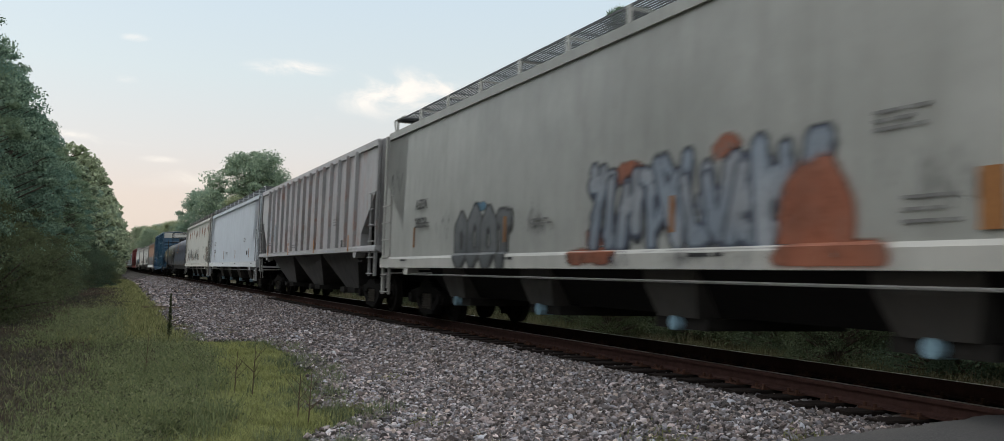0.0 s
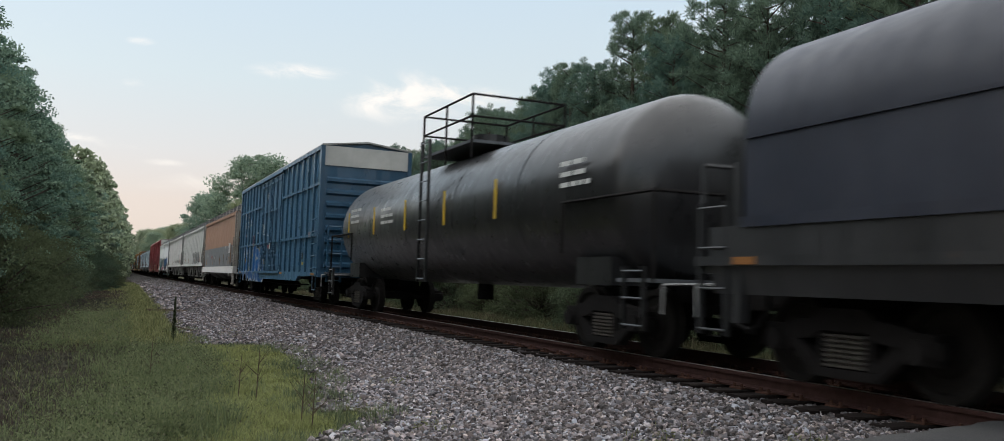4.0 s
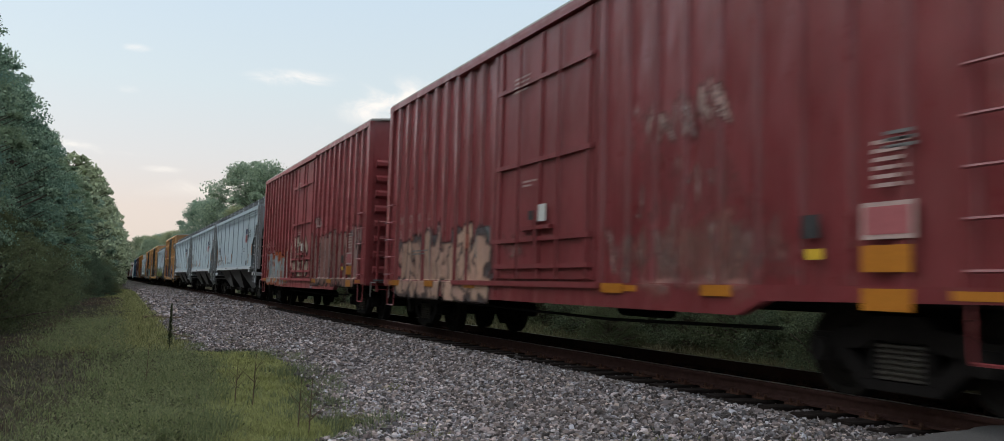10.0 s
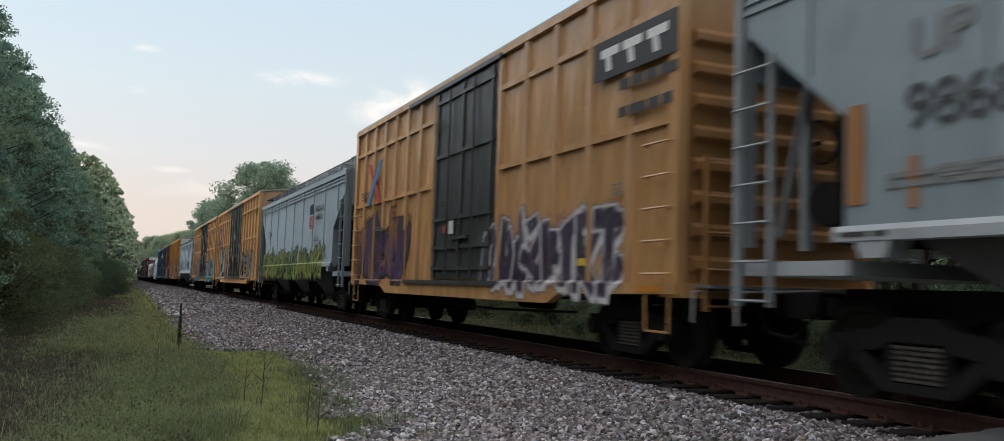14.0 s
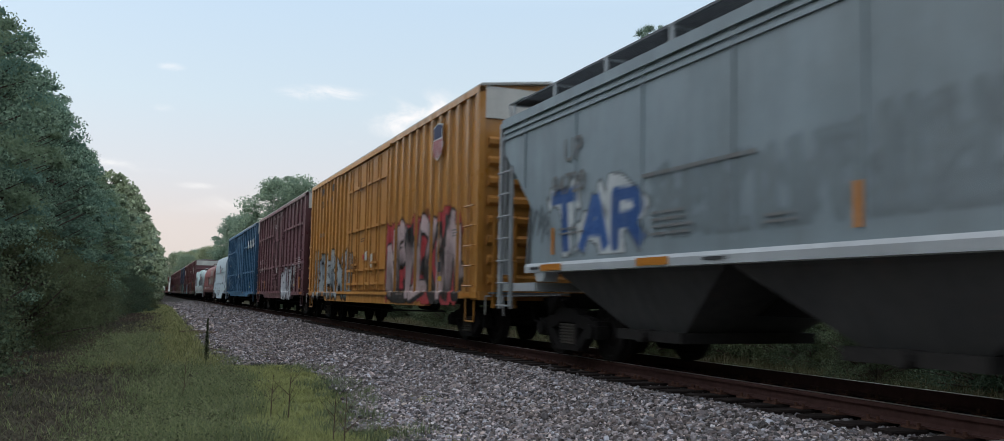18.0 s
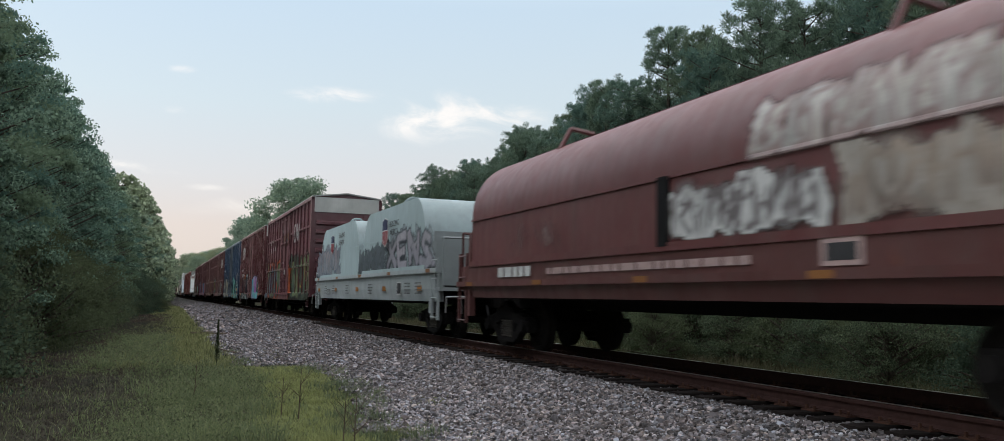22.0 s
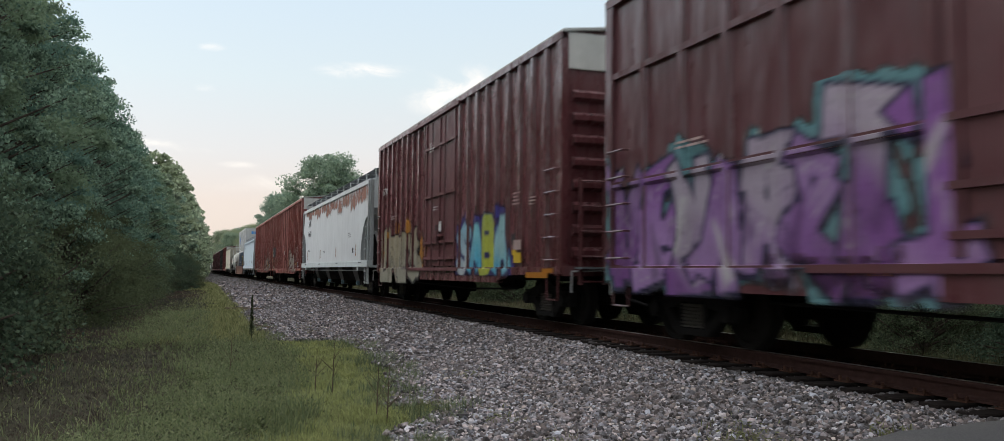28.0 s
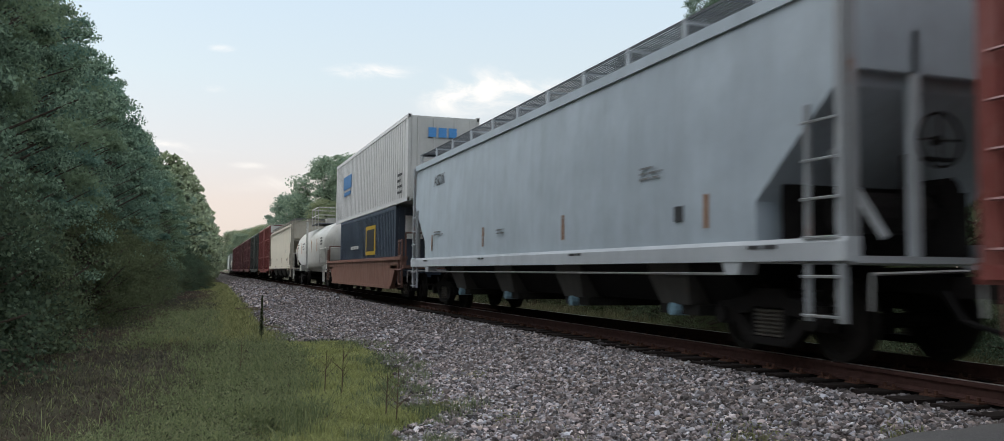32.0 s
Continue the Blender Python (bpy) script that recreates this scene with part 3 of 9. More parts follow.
def asphalt():
    m, t, p = shader("worn_asphalt")
    c = mixer(t, span(t, noisy(t, 70, detail=4), 0.35, 0.75), (0.038, 0.038, 0.040), (0.075, 0.074, 0.073))
    c = mixer(t, span(t, noisy(t, 1.3, detail=6), 0.4, 0.7, 0, 0.4), c, (0.085, 0.080, 0.075))
    t.links.new(c, p.inputs["Base Color"])
    p.inputs["Roughness"].default_value = 0.85
    bumped(t, p, noisy(t, 90, detail=3), 0.5, 0.006)
    return m


EARTH, GRAVEL, STONE, ASPHALT = earth(), gravel(), stone_material(), asphalt()


def spread(lo, hi, n, power=1.0):
    return [lo + (hi - lo) * (i / n) ** power for i in range(n + 1)]


gx = [-1500, -500, -200, -90] + spread(-50, -8, 24) + spread(-7, 12.4, 56) + spread(13, 50, 24) + [90, 200, 500, 1500]
gy = [-1500, -700, -250, -60] + spread(-30, 60, 120) + spread(62, 160, 50) + [180, 220, 280, 360, 500, 800, 1200, 2500]
sheet("ground", gx, gy, lambda x, y: rise(x, y) - 0.06, EARTH, "grassy ground beside the railway")


def bed_edge(y):
    """Where the ballast gives way to grass: a ragged line with tongues of green."""
    e = float(np.interp(y, (5, 8.1, 9.3, 9.7, 10.0, 10.6, 11.5, 13, 17, 18.6, 19.8, 29, 36, 90), (1.2, 1.85, 2.6, 2.65, 2.15, 2.45, 2.6, 2.9, 3.15, 3.1, 1.65, 1.75, 1.95, 2.4)))
    return e + 0.10 * noise.noise(Vector((4, y * 1.3, 1))) + 0.09 * noise.noise(Vector((9, y * 4.1, 1))) + 0.05 * noise.noise(Vector((2, y * 11.0, 1)))


by = spread(4.9, 70, 260, 1.5) + spread(71, 400, 60, 1.4) + [600, 900]
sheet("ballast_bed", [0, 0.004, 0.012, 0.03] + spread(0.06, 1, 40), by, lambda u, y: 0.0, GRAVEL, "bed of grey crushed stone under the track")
bed = bpy.data.objects["ballast_bed"]
for v in bed.data.vertices:
    e = bed_edge(v.co.y)
    u_ = v.co.x
    x = e + u_ * (10.3 - e)
    v.co.x, v.co.z = x, rise(x, v.co.y) + 0.012 - 0.085 * max(0.0, 1 - u_ / 0.03)
bed.data.update()


def stones(name, count, x0, x1, y0, y1, power, size, seed, round_=False):
    """Loose broken stones, each a lopsided many-sided lump."""
    rng = np.random.RandomState(seed)
    if round_:
        g = (1 + 5 ** 0.5) / 2
        base = np.array([(0, 1, g), (0, -1, g), (0, 1, -g), (0, -1, -g), (1, g, 0), (-1, g, 0), (1, -g, 0), (-1, -g, 0), (g, 0, 1), (g, 0, -1), (-g, 0, 1), (-g, 0, -1)]) * 0.58
        tri = [t_ for t_ in itertools.combinations(range(12), 3) if all(abs(np.linalg.norm(base[a] - base[b]) - 1.16) < 0.01 for a, b in itertools.combinations(t_, 2))]
        faces = np.array([t_ if np.dot(np.cross(base[t_[1]] - base[t_[0]], base[t_[2]] - base[t_[0]]), base[t_[0]]) > 0 else (t_[0], t_[2], t_[1]) for t_ in tri])
    else:
        base = np.array([(x, y, z) for x in (-1, 1) for y in (-1, 1) for z in (-1, 1)]) * 0.74
        faces = np.array([(0, 1, 3), (0, 3, 2), (4, 6, 7), (4, 7, 5), (0, 4, 5), (0, 5, 1), (2, 3, 7), (2, 7, 6), (0, 2, 6), (0, 6, 4), (1, 5, 7), (1, 7, 3)])
    nv = len(base)
    ys = y0 + (y1 - y0) * rng.rand(count) ** power
    us = rng.rand(count)
    V, keep = [], 0
    pts = []
    for y, u in zip(ys, us):
        e = max(bed_edge(y) + 0.05, x0) if x0 < 5 else x0
        x = e + u * (x1 - e)
        pts.append((x, y, rise(x, y)))
    pts = np.array(pts)
    if x0 < 5:
        pts[:, 0] -= np.abs(rng.normal(0, 0.07, count)) * (us < 0.08)
    sc = size * np.exp(rng.normal(0, 0.30, (count, 1, 1))) * (1 + 0.42 * (rng.rand(count, 1, 3) - 0.5) * 2)
    jit = 1 + (0.42 if round_ else 0.30) * (rng.rand(count, nv, 3) - 0.5) * 2
    q = rng.normal(size=(count, 4))
    q /= np.linalg.norm(q, axis=1, keepdims=True)
    a, b, c, d = q.T
    R = np.stack([np.stack([1 - 2 * (c * c + d * d), 2 * (b * c - a * d), 2 * (b * d + a * c)], -1), np.stack([2 * (b * c + a * d), 1 - 2 * (b * b + d * d), 2 * (c * d - a * b)], -1), np.stack([2 * (b * d - a * c), 2 * (c * d + a * b), 1 - 2 * (b * b + c * c)], -1)], -2)
    L = np.einsum("nij,nkj->nki", R, base[None] * jit * sc)
    L[:, :, 2] *= 0.92
    L += pts[:, None, :]
    L[:, :, 2] += size * rng.uniform(-0.2, 1.5, (count, 1))
    F = (faces[None] + nv * np.arange(count)[:, None, None]).reshape(-1, 3)
    me = bpy.data.meshes.new(name)
    me.vertices.add(nv * count)
    me.vertices.foreach_set("co", L.astype(np.float32).ravel())
    me.loops.add(3 * len(F))
    me.loops.foreach_set("vertex_index", F.astype(np.int32).ravel())
    me.polygons.add(len(F))
    me.polygons.foreach_set("loop_start", np.arange(0, 3 * len(F), 3, dtype=np.int32))
    me.update(calc_edges=True)
    me.polygons.foreach_set("use_smooth", np.zeros(len(F), dtype=bool))
    me.materials.append(STONE)
    return me


tagged(new("ballast_stones", stones("ballast_stones", 51000, 1.0, 6.15, 4.95, 14.0, 1.15, 0.0170, 5, True)), "loose grey crushed ballast stones beside the track", "ballast", kind="stuff")
tagged(new("middle_ballast_stones", stones("middle_ballast_stones", 58000, 1.0, 6.18, 13.8, 44.0, 1.5, 0.0205, 15)), "crushed grey ballast stones beside the track", "ballast", kind="stuff")
tagged(new("far_ballast_stones", stones("far_ballast_stones", 22000, 1.0, 6.6, 38.0, 125.0, 1.5, 0.042, 7)), "crushed ballast stones along the far track", "ballast", kind="stuff")
tagged(new("crib_stones", stones("crib_stones", 17000, 6.02, 7.0, 4.9, 40.0, 1.6, 0.0185, 6)), "crushed ballast stones between the ties", "ballast", kind="stuff")

# rails and ties
RAIL_FOOT = -0.175


def rail_shape(x):
    s = Shape()
    y0, y1 = -400, 1400
    s.box(x - 0.0695, x + 0.0695, y0, y1, RAIL_FOOT, RAIL_FOOT + 0.022)
    s.prism([(x - 0.05, RAIL_FOOT + 0.02), (x + 0.05, RAIL_FOOT + 0.02), (x + 0.009, RAIL_FOOT + 0.045), (x + 0.009, -0.045), (x - 0.009, -0.045), (x - 0.009, RAIL_FOOT + 0.045)], 1, y0, y1)
    s.prism([(x - 0.036, -0.045), (x + 0.036, -0.045), (x + 0.036, -0.008), (x + 0.030, -0.001), (x - 0.030, -0.001), (x - 0.036, -0.008)], 1, y0, y1)
    return s


track = thing("track", "railway track with rusted rails on dark wooden ties", "", kind="structure")
for sx in (-1, 1):
    r = part("rail", rail_shape(TRACK_X + sx * 0.7525), RAIL_SIDE, track, "rusty steel rail")
    part("rail_head", Shape().box(TRACK_X + sx * 0.7525 - 0.026, TRACK_X + sx * 0.7525 + 0.026, -400, 1400, -0.001, 0.001), RAIL_TOP, r, "polished running surface")
tie_rnd = random.Random(4)
tie_me = Shape().prism([(-0.11, -0.36), (0.11, -0.36), (0.115, -0.19), (0.10, -0.177), (-0.10, -0.177), (-0.115, -0.19)], 0, -1.30, 1.30).mesh("tie", TIMBER)
plate_me = Shape().box(-0.17, 0.17, -0.10, 0.10, -0.178, -0.160).rod((-0.12, 0.06, -0.165), (-0.12, 0.06, -0.115), 0.02, 6).rod((0.12, -0.06, -0.165), (0.12, -0.06, -0.115), 0.02, 6).rod((-0.12, -0.06, -0.165), (-0.12, -0.06, -0.12), 0.02, 6).mesh("tie_plate", SPIKE)
far = Shape()
y = 4.2
count = 0
while y < 320:
    dx, rz = tie_rnd.uniform(-0.06, 0.06), tie_rnd.uniform(-1.2, 1.2)
    if y < 60:
        tie = part("tie", tie_me, None, track, at=pose(TRACK_X + dx, y, tie_rnd.uniform(-0.012, 0.0), 0, 0, rz))
        for sx in ((-1, 1) if y < 24 else (-1,)):
            part("tie_plate", plate_me, None, tie, at=pose(sx * 0.7525 - dx, 0, 0))
    else:
        far.box(TRACK_X - 1.3 + dx, TRACK_X + 1.3 + dx, y - 0.11, y + 0.11, -0.36, -0.18)
    y += 0.495 + tie_rnd.uniform(-0.03, 0.03)
tagged(part("far_ties", far, TIMBER, track), kind="stuff")

# the road that crosses the track beside the camera
road = Shape()
rx = [-30, -6, -2, 0.5, 2.5, 4.2, 5.6, 6.72, 6.72 + 0.002]
rz = [-1.2, -0.75, -0.66, -0.60, -0.42, -0.16, -0.05, -0.03, -0.4]
edge_y = lambda x: 4.80 + 0.06 * math.sin(x * 3.1) + 0.03 * math.sin(x * 11)
xs = spread(-8, 6.70, 80)
vs = []
for x in xs:
    z = float(np.interp(x, rx, rz))
    vs += [(x, -4.2, z), (x, edge_y(x), z), (x, edge_y(x) + 0.10, z - 0.25)]
road.v = vs
road.f = [(3 * i + k, 3 * i + 3 + k, 3 * i + 4 + k, 3 * i + 1 + k) for i in range(len(xs) - 1) for k in range(2)]
single("road", road, ASPHALT, "worn asphalt road at the level crossing", kind="structure")


# ---- plants ----
def leaf_material(name, low, high, dry=None):
    m, t, p = shader(name)
    g = t.nodes.new("ShaderNodeNewGeometry")
    c = mixer(t, g.outputs["Random Per Island"], tuple(0.6 * x for x in low), tuple(1.3 * x for x in high))
    o = t.nodes.new("ShaderNodeObjectInfo")
    c = mixer(t, span(t, o.outputs["Random"], 0.45, 1, 0, 0.75), c, tuple(0.5 * (a + b) * f for a, b, f in zip(low, high, (1.14, 1.03, 0.86))))
    c = mixer(t, span(t, o.outputs["Random"], 0.0, 0.45, 0.6, 0), c, tuple(0.5 * (a + b) * f for a, b, f in zip(low, high, (0.72, 0.92, 1.08))))
    if dry:
        c = mixer(t, span(t, noisy(t, 0.25, detail=4), 0.42, 0.66), c, dry)
    t.links.new(c, p.inputs["Base Color"])
    p.inputs["Roughness"].default_value = 0.7
    p.inputs["Specular IOR Level"].default_value = 0.12
    thin = node(t, "ShaderNodeBsdfTranslucent", [(c, "Color")])
    both = node(t, "ShaderNodeMixShader", [(p.outputs[0], 1), (thin.outputs[0], 2)], Fac=0.48)
    t.links.new(both.outputs[0], t.nodes["Material Output"].inputs[0])
    return m


# far leaves are paler: distance haze is put into their colour
FARLEAF = leaf_material("far_leaf_hazed", (0.190, 0.245, 0.175), (0.340, 0.400, 0.270))
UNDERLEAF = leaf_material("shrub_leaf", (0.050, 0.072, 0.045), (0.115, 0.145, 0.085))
LEAF = leaf_material("tree_leaf", (0.096, 0.158, 0.118), (0.212, 0.298, 0.212))
NEEDLE = leaf_material("pine_needle", (0.070, 0.116, 0.094), (0.165, 0.232, 0.168))
BLADE = leaf_material("grass_blade", (0.116, 0.130, 0.062), (0.255, 0.270, 0.124))
MEADOW = leaf_material("meadow_blade", (0.042, 0.038, 0.033), (0.086, 0.074, 0.060), (0.086, 0.063, 0.054))
THATCH = leaf_material("meadow_leaf", (0.026, 0.024, 0.019), (0.125, 0.112, 0.080), (0.090, 0.064, 0.054))
MAT_GRASS = leaf_material("mat_blade", (0.190, 0.206, 0.080), (0.330, 0.342, 0.140))
DRY = plain("dry_stem", (0.10, 0.075, 0.055), 0.9)
VERGE = leaf_material("verge_blade", (0.060, 0.070, 0.040), (0.120, 0.125, 0.070), (0.12, 0.10, 0.065))
HERB = leaf_material("low_herb", (0.094, 0.110, 0.060), (0.205, 0.224, 0.120))
BARK = plain("tree_bark", (0.075, 0.060, 0.048), 0.9, 0, 0.4, 5, 0.8)


def quads(name, centres, sizes, rng, material, up=0.0, ratio=0.6, axes=None):
    """Many small leaves: four-sided blades of random tilt."""
    n = len(centres)
    a = rng.normal(size=(n, 3)) if axes is None else axes + rng.normal(size=(n, 3)) * 0.35
    a[:, 2] += up
    a /= np.linalg.norm(a, axis=1, keepdims=True)
    b = np.cross(a, rng.normal(size=(n, 3)))
    b /= np.linalg.norm(b, axis=1, keepdims=True)
    s = sizes[:, None]
    P = np.stack([centres - a * s * 0.5, centres + b * s * 0.5 * ratio, centres + a * s * 0.5, centres - b * s * 0.5 * ratio], 1)
    me = bpy.data.meshes.new(name)
    me.vertices.add(4 * n)
    me.vertices.foreach_set("co", P.astype(np.float32).ravel())
    me.loops.add(4 * n)
    me.loops.foreach_set("vertex_index", np.arange(4 * n, dtype=np.int32))
    me.polygons.add(n)
    me.polygons.foreach_set("loop_start", np.arange(0, 4 * n, 4, dtype=np.int32))
    me.update(calc_edges=True)
    me.materials.append(material)
    return me


def broadleaf(seed, high, wide, leaves, leaf=0.30, skirt=0.06, full=1.0, leafage=None, sprays=96):
    """Trunk with limbs, and a crown of leaves gathered in uneven clumps."""
    rng = np.random.RandomState(seed)
    s = Shape()
    s.rod((0, 0, -0.5), (0.1, 0, high * 0.5), 0.20, 8, 0.13).rod((0.1, 0, high * 0.5), (0.0, 0.15, high * 0.9), 0.13, 7, 0.03)
    tips = []
    for i in range(sprays):
        z = high * (skirt + (0.94 - skirt) * ((i + rng.rand()) / sprays))
        k = z / high
        r = wide * (0.55 + 0.55 * math.sin(math.pi * min(1, (k * 0.9 + 0.12)) ** 0.8)) * rng.uniform(0.45, 1.18) * (1.0 if k < 0.75 else (1.35 - k) * 1.6)
        a = i * 2.4 + rng.rand()
        tip = np.array((r * math.cos(a), r * math.sin(a), z + rng.uniform(-0.2, 0.5)))
        tips.append((tip, rng.uniform(0.35, 1.05) * (0.34 + wide * 0.115) * full * (96 / sprays) ** 0.3))
        s.rod((0, 0, max(0.2, z - r * 0.5)), tuple(tip), 0.05, 5, 0.012)
    tips.append((np.array((0, 0, high * 0.96)), 0.7))
    C = []
    per = leaves // len(tips)
    for tip, rad in tips:
        d = rng.normal(size=(per, 3))
        d /= np.linalg.norm(d, axis=1, keepdims=True)
        rr = rad * rng.rand(per, 1) ** 0.5 * rng.uniform(0.85, 1.25, (per, 1))
        q = d * rr * np.array((1.25, 1.25, 0.62))
        q[:, 2] -= 0.22 * np.hypot(q[:, 0], q[:, 1])
        C.append(tip + q)
    C = np.concatenate(C)
    C[:, 2] = np.maximum(C[:, 2], 0.05)
    sz = leaf * rng.uniform(0.6, 1.3, len(C))
    return s.mesh("trunk", BARK), quads("crown", C, sz, rng, leafage or LEAF, 0.3, 0.7)


def pine(seed, high, leaves):
    """Straight stem with rising limbs, each tipped with round brushes of needles."""
    rng = np.random.RandomState(seed)
    s = Shape().rod((0, 0, -0.5), (0, 0, high * 0.6), 0.19, 8, 0.12).rod((0, 0, high * 0.6), (0, 0, high * 0.98), 0.12, 7, 0.02)
    C, D = [], []
    n = 84
    per = leaves // (n * 6)
    for i in range(n):
        k = 0.20 + 0.79 * (i + rng.rand()) / n
        z = high * k
        r = (0.40 + 2.7 * (1 - k) ** 0.55) * rng.uniform(0.5, 1.12) + 0.1
        a = i * 2.4 + rng.uniform(-0.4, 0.4)
        tip = np.array((r * math.cos(a), r * math.sin(a), z + r * 0.28))
        s.rod((0, 0, z - r * 0.12), tuple(tip), 0.035, 4, 0.01)
        for f in (0.45, 0.65, 0.8, 0.92, 1.0, 1.08):
            c = np.array((0, 0, z)) * (1 - f) + tip * f + rng.normal(size=3) * np.array((0.24, 0.24, 0.14))
            d = rng.normal(size=(per, 3)) + np.array((0, 0, 0.7))
            d /= np.linalg.norm(d, axis=1, keepdims=True)
            C.append(c + d * 0.26 * rng.rand(per, 1) ** 0.5 + np.array((0, 0, 0.1)))
            D.append(d)
    C, D = np.concatenate(C), np.concatenate(D)
    return s.mesh("trunk", BARK), quads("crown", C, 0.21 * rng.uniform(0.6, 1.2, len(C)), rng, NEEDLE, 0.2, 0.13, D)


def plant(name, label, category, meshes, at, group=""):
    ob = thing(name, label, category, group, at)
    part("trunk", meshes[0], None, ob)
    part("crown", meshes[1], None, ob)
    return ob


BROAD = [broadleaf(10 + i, h, w, n, 0.125, sprays=180) for i, (h, w, n) in enumerate(((12.2, 2.6, 38000), (10.5, 2.8, 36000), (13.5, 2.9, 40000), (9.2, 2.6, 32000)))]
NEARB = [broadleaf(90 + i, h, w, 90000, 0.082, sprays=230) for i, (h, w) in enumerate(((11.5, 2.7), (10.4, 2.6)))]
HIGH = (12.2, 10.5, 13.5, 9.2)
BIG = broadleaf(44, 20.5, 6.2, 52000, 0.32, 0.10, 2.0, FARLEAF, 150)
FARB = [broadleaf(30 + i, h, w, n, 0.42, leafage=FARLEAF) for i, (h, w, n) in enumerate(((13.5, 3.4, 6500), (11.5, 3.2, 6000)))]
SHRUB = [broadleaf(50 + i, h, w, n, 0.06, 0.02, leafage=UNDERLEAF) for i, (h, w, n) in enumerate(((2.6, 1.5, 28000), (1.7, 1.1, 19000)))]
PINES = [pine(70 + i, h, 46000) for i, h in enumerate((12.9, 12.0, 13.4))]
wood = random.Random(8)


def edge_of_wood(y):
    """The foot of the wood on the camera's side of the track."""
    return float(np.interp(y, (0, 20, 50, 80, 115, 160, 230, 320), (-3.6, -3.3, -2.6, -0.6, 0.6, 2.0, 3.2, 3.8)))


def top_of_wood(y):
    return float(np.interp(y, (0, 20, 48, 58, 72, 85, 105, 160, 230, 330), (11.5, 12.4, 12.2, 10.4, 9.5, 11, 12.3, 12.8, 13.5, 14.5)))


LW = "leafy green tree at the edge of the wood"
y = 12.0
while y < 75:
    k = wood.randrange(4)
    s = wood.uniform(0.82, 1.08) * top_of_wood(y) / HIGH[k]
    if y < 36:
        k, s = wood.randrange(2), s * HIGH[k]
        s /= (11.5, 10.4)[k]
    plant("broadleaf_tree", LW, "tree", (NEARB if y < 36 else BROAD)[k], pose(edge_of_wood(y) - 2.7 * s + wood.uniform(-0.5, 0.3), y, -0.6, 0, 0, wood.uniform(0, 360)) @ Matrix.Scale(s, 4), "trees of the wood")
    if wood.random() < 0.7:
        plant("broadleaf_tree", LW, "tree", FARB[0], pose(edge_of_wood(y) - 7.5 + wood.uniform(-1, 1), y + wood.uniform(-1, 1), -0.6, 0, 0, wood.uniform(0, 360)) @ Matrix.Scale(wood.uniform(0.9, 1.0) * top_of_wood(y) / 13.5, 4), "trees of the wood")
    y += wood.uniform(2.6, 3.8)
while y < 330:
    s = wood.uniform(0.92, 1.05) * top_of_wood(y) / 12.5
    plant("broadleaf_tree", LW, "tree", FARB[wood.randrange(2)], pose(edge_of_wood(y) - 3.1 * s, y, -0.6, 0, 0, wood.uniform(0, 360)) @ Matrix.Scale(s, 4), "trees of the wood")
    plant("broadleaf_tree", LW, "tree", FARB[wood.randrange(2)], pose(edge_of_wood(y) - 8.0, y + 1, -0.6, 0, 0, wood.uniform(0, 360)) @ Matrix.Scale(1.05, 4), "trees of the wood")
    y += wood.uniform(4.0, 6.0)
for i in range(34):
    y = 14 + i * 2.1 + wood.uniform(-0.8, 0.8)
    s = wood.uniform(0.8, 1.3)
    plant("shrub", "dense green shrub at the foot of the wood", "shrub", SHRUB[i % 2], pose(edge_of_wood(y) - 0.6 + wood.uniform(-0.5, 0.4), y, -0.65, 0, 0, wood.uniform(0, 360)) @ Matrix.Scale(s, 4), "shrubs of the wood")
# far side: pines behind the train, broadleaf trees further along
y = -14.0
while y < 96:
    s = wood.uniform(0.90, 0.98) * (1.065 if y < 34 else 0.99)
    px = float(np.interp(y, (-20, 40, 95), (20.4, 21.2, 24.5)))
    plant("pine_tree", "tall dark green pine beyond the track", "tree", PINES[wood.randrange(3)], pose(px + wood.uniform(-0.9, 0.9), y, -0.5, 0, 0, wood.uniform(0, 360)) @ Matrix.Scale(s, 4), "pines beyond the track")
    if y < 96:
        plant("pine_tree", "tall dark green pine beyond the track", "tree", PINES[wood.randrange(3)], pose(px + 2.6 + wood.uniform(-0.8, 0.8), y + 1.1, -0.5, 0, 0, wood.uniform(0, 360)) @ Matrix.Scale(s * 1.02, 4), "pines beyond the track")
    y += wood.uniform(1.9, 2.7)
for x, y, s in ((22.0, 152, 1.08), (17.2, 176, 0.84), (26.5, 165, 0.95), (19.5, 146, 0.66), (24, 135, 0.62), (16.5, 262, 0.72), (19.5, 275, 0.78), (12.5, 300, 0.68), (14.5, 330, 0.8), (11.8, 360, 0.85), (19, 350, 0.9)):
    plant("broadleaf_tree", "big round-headed green tree beyond the track", "tree", BIG, pose(x, y, -0.5, 0, 0, s * 300) @ Matrix.Scale(s, 4), "trees beyond the track")
for i in range(96):
    y = -24 + i * 1.4 + wood.uniform(-0.7, 0.7)
    s = wood.uniform(0.55, 1.15)
    plant("shrub", "green shrub on the far verge of the track", "shrub", SHRUB[i % 2], pose(16.6 + wood.uniform(-1.6, 1.4), y, -0.7, 0, 0, wood.uniform(0, 360)) @ Matrix.Scale(s, 4), "shrubs beyond the track")
for x, y, s in ((13.7, 13.6, 0.62), (14.3, 11.2, 0.75), (14.9, 16.5, 0.6), (13.4, 22.0, 0.55), (14.6, 9.0, 0.7)):
    plant("shrub", "green bush on the far verge of the track", "shrub", SHRUB[0], pose(x, y, -0.7, 0, 0, y * 40) @ Matrix.Scale(s, 4), "shrubs beyond the track")
under = np.random.RandomState(12)
BACK = []
C = []
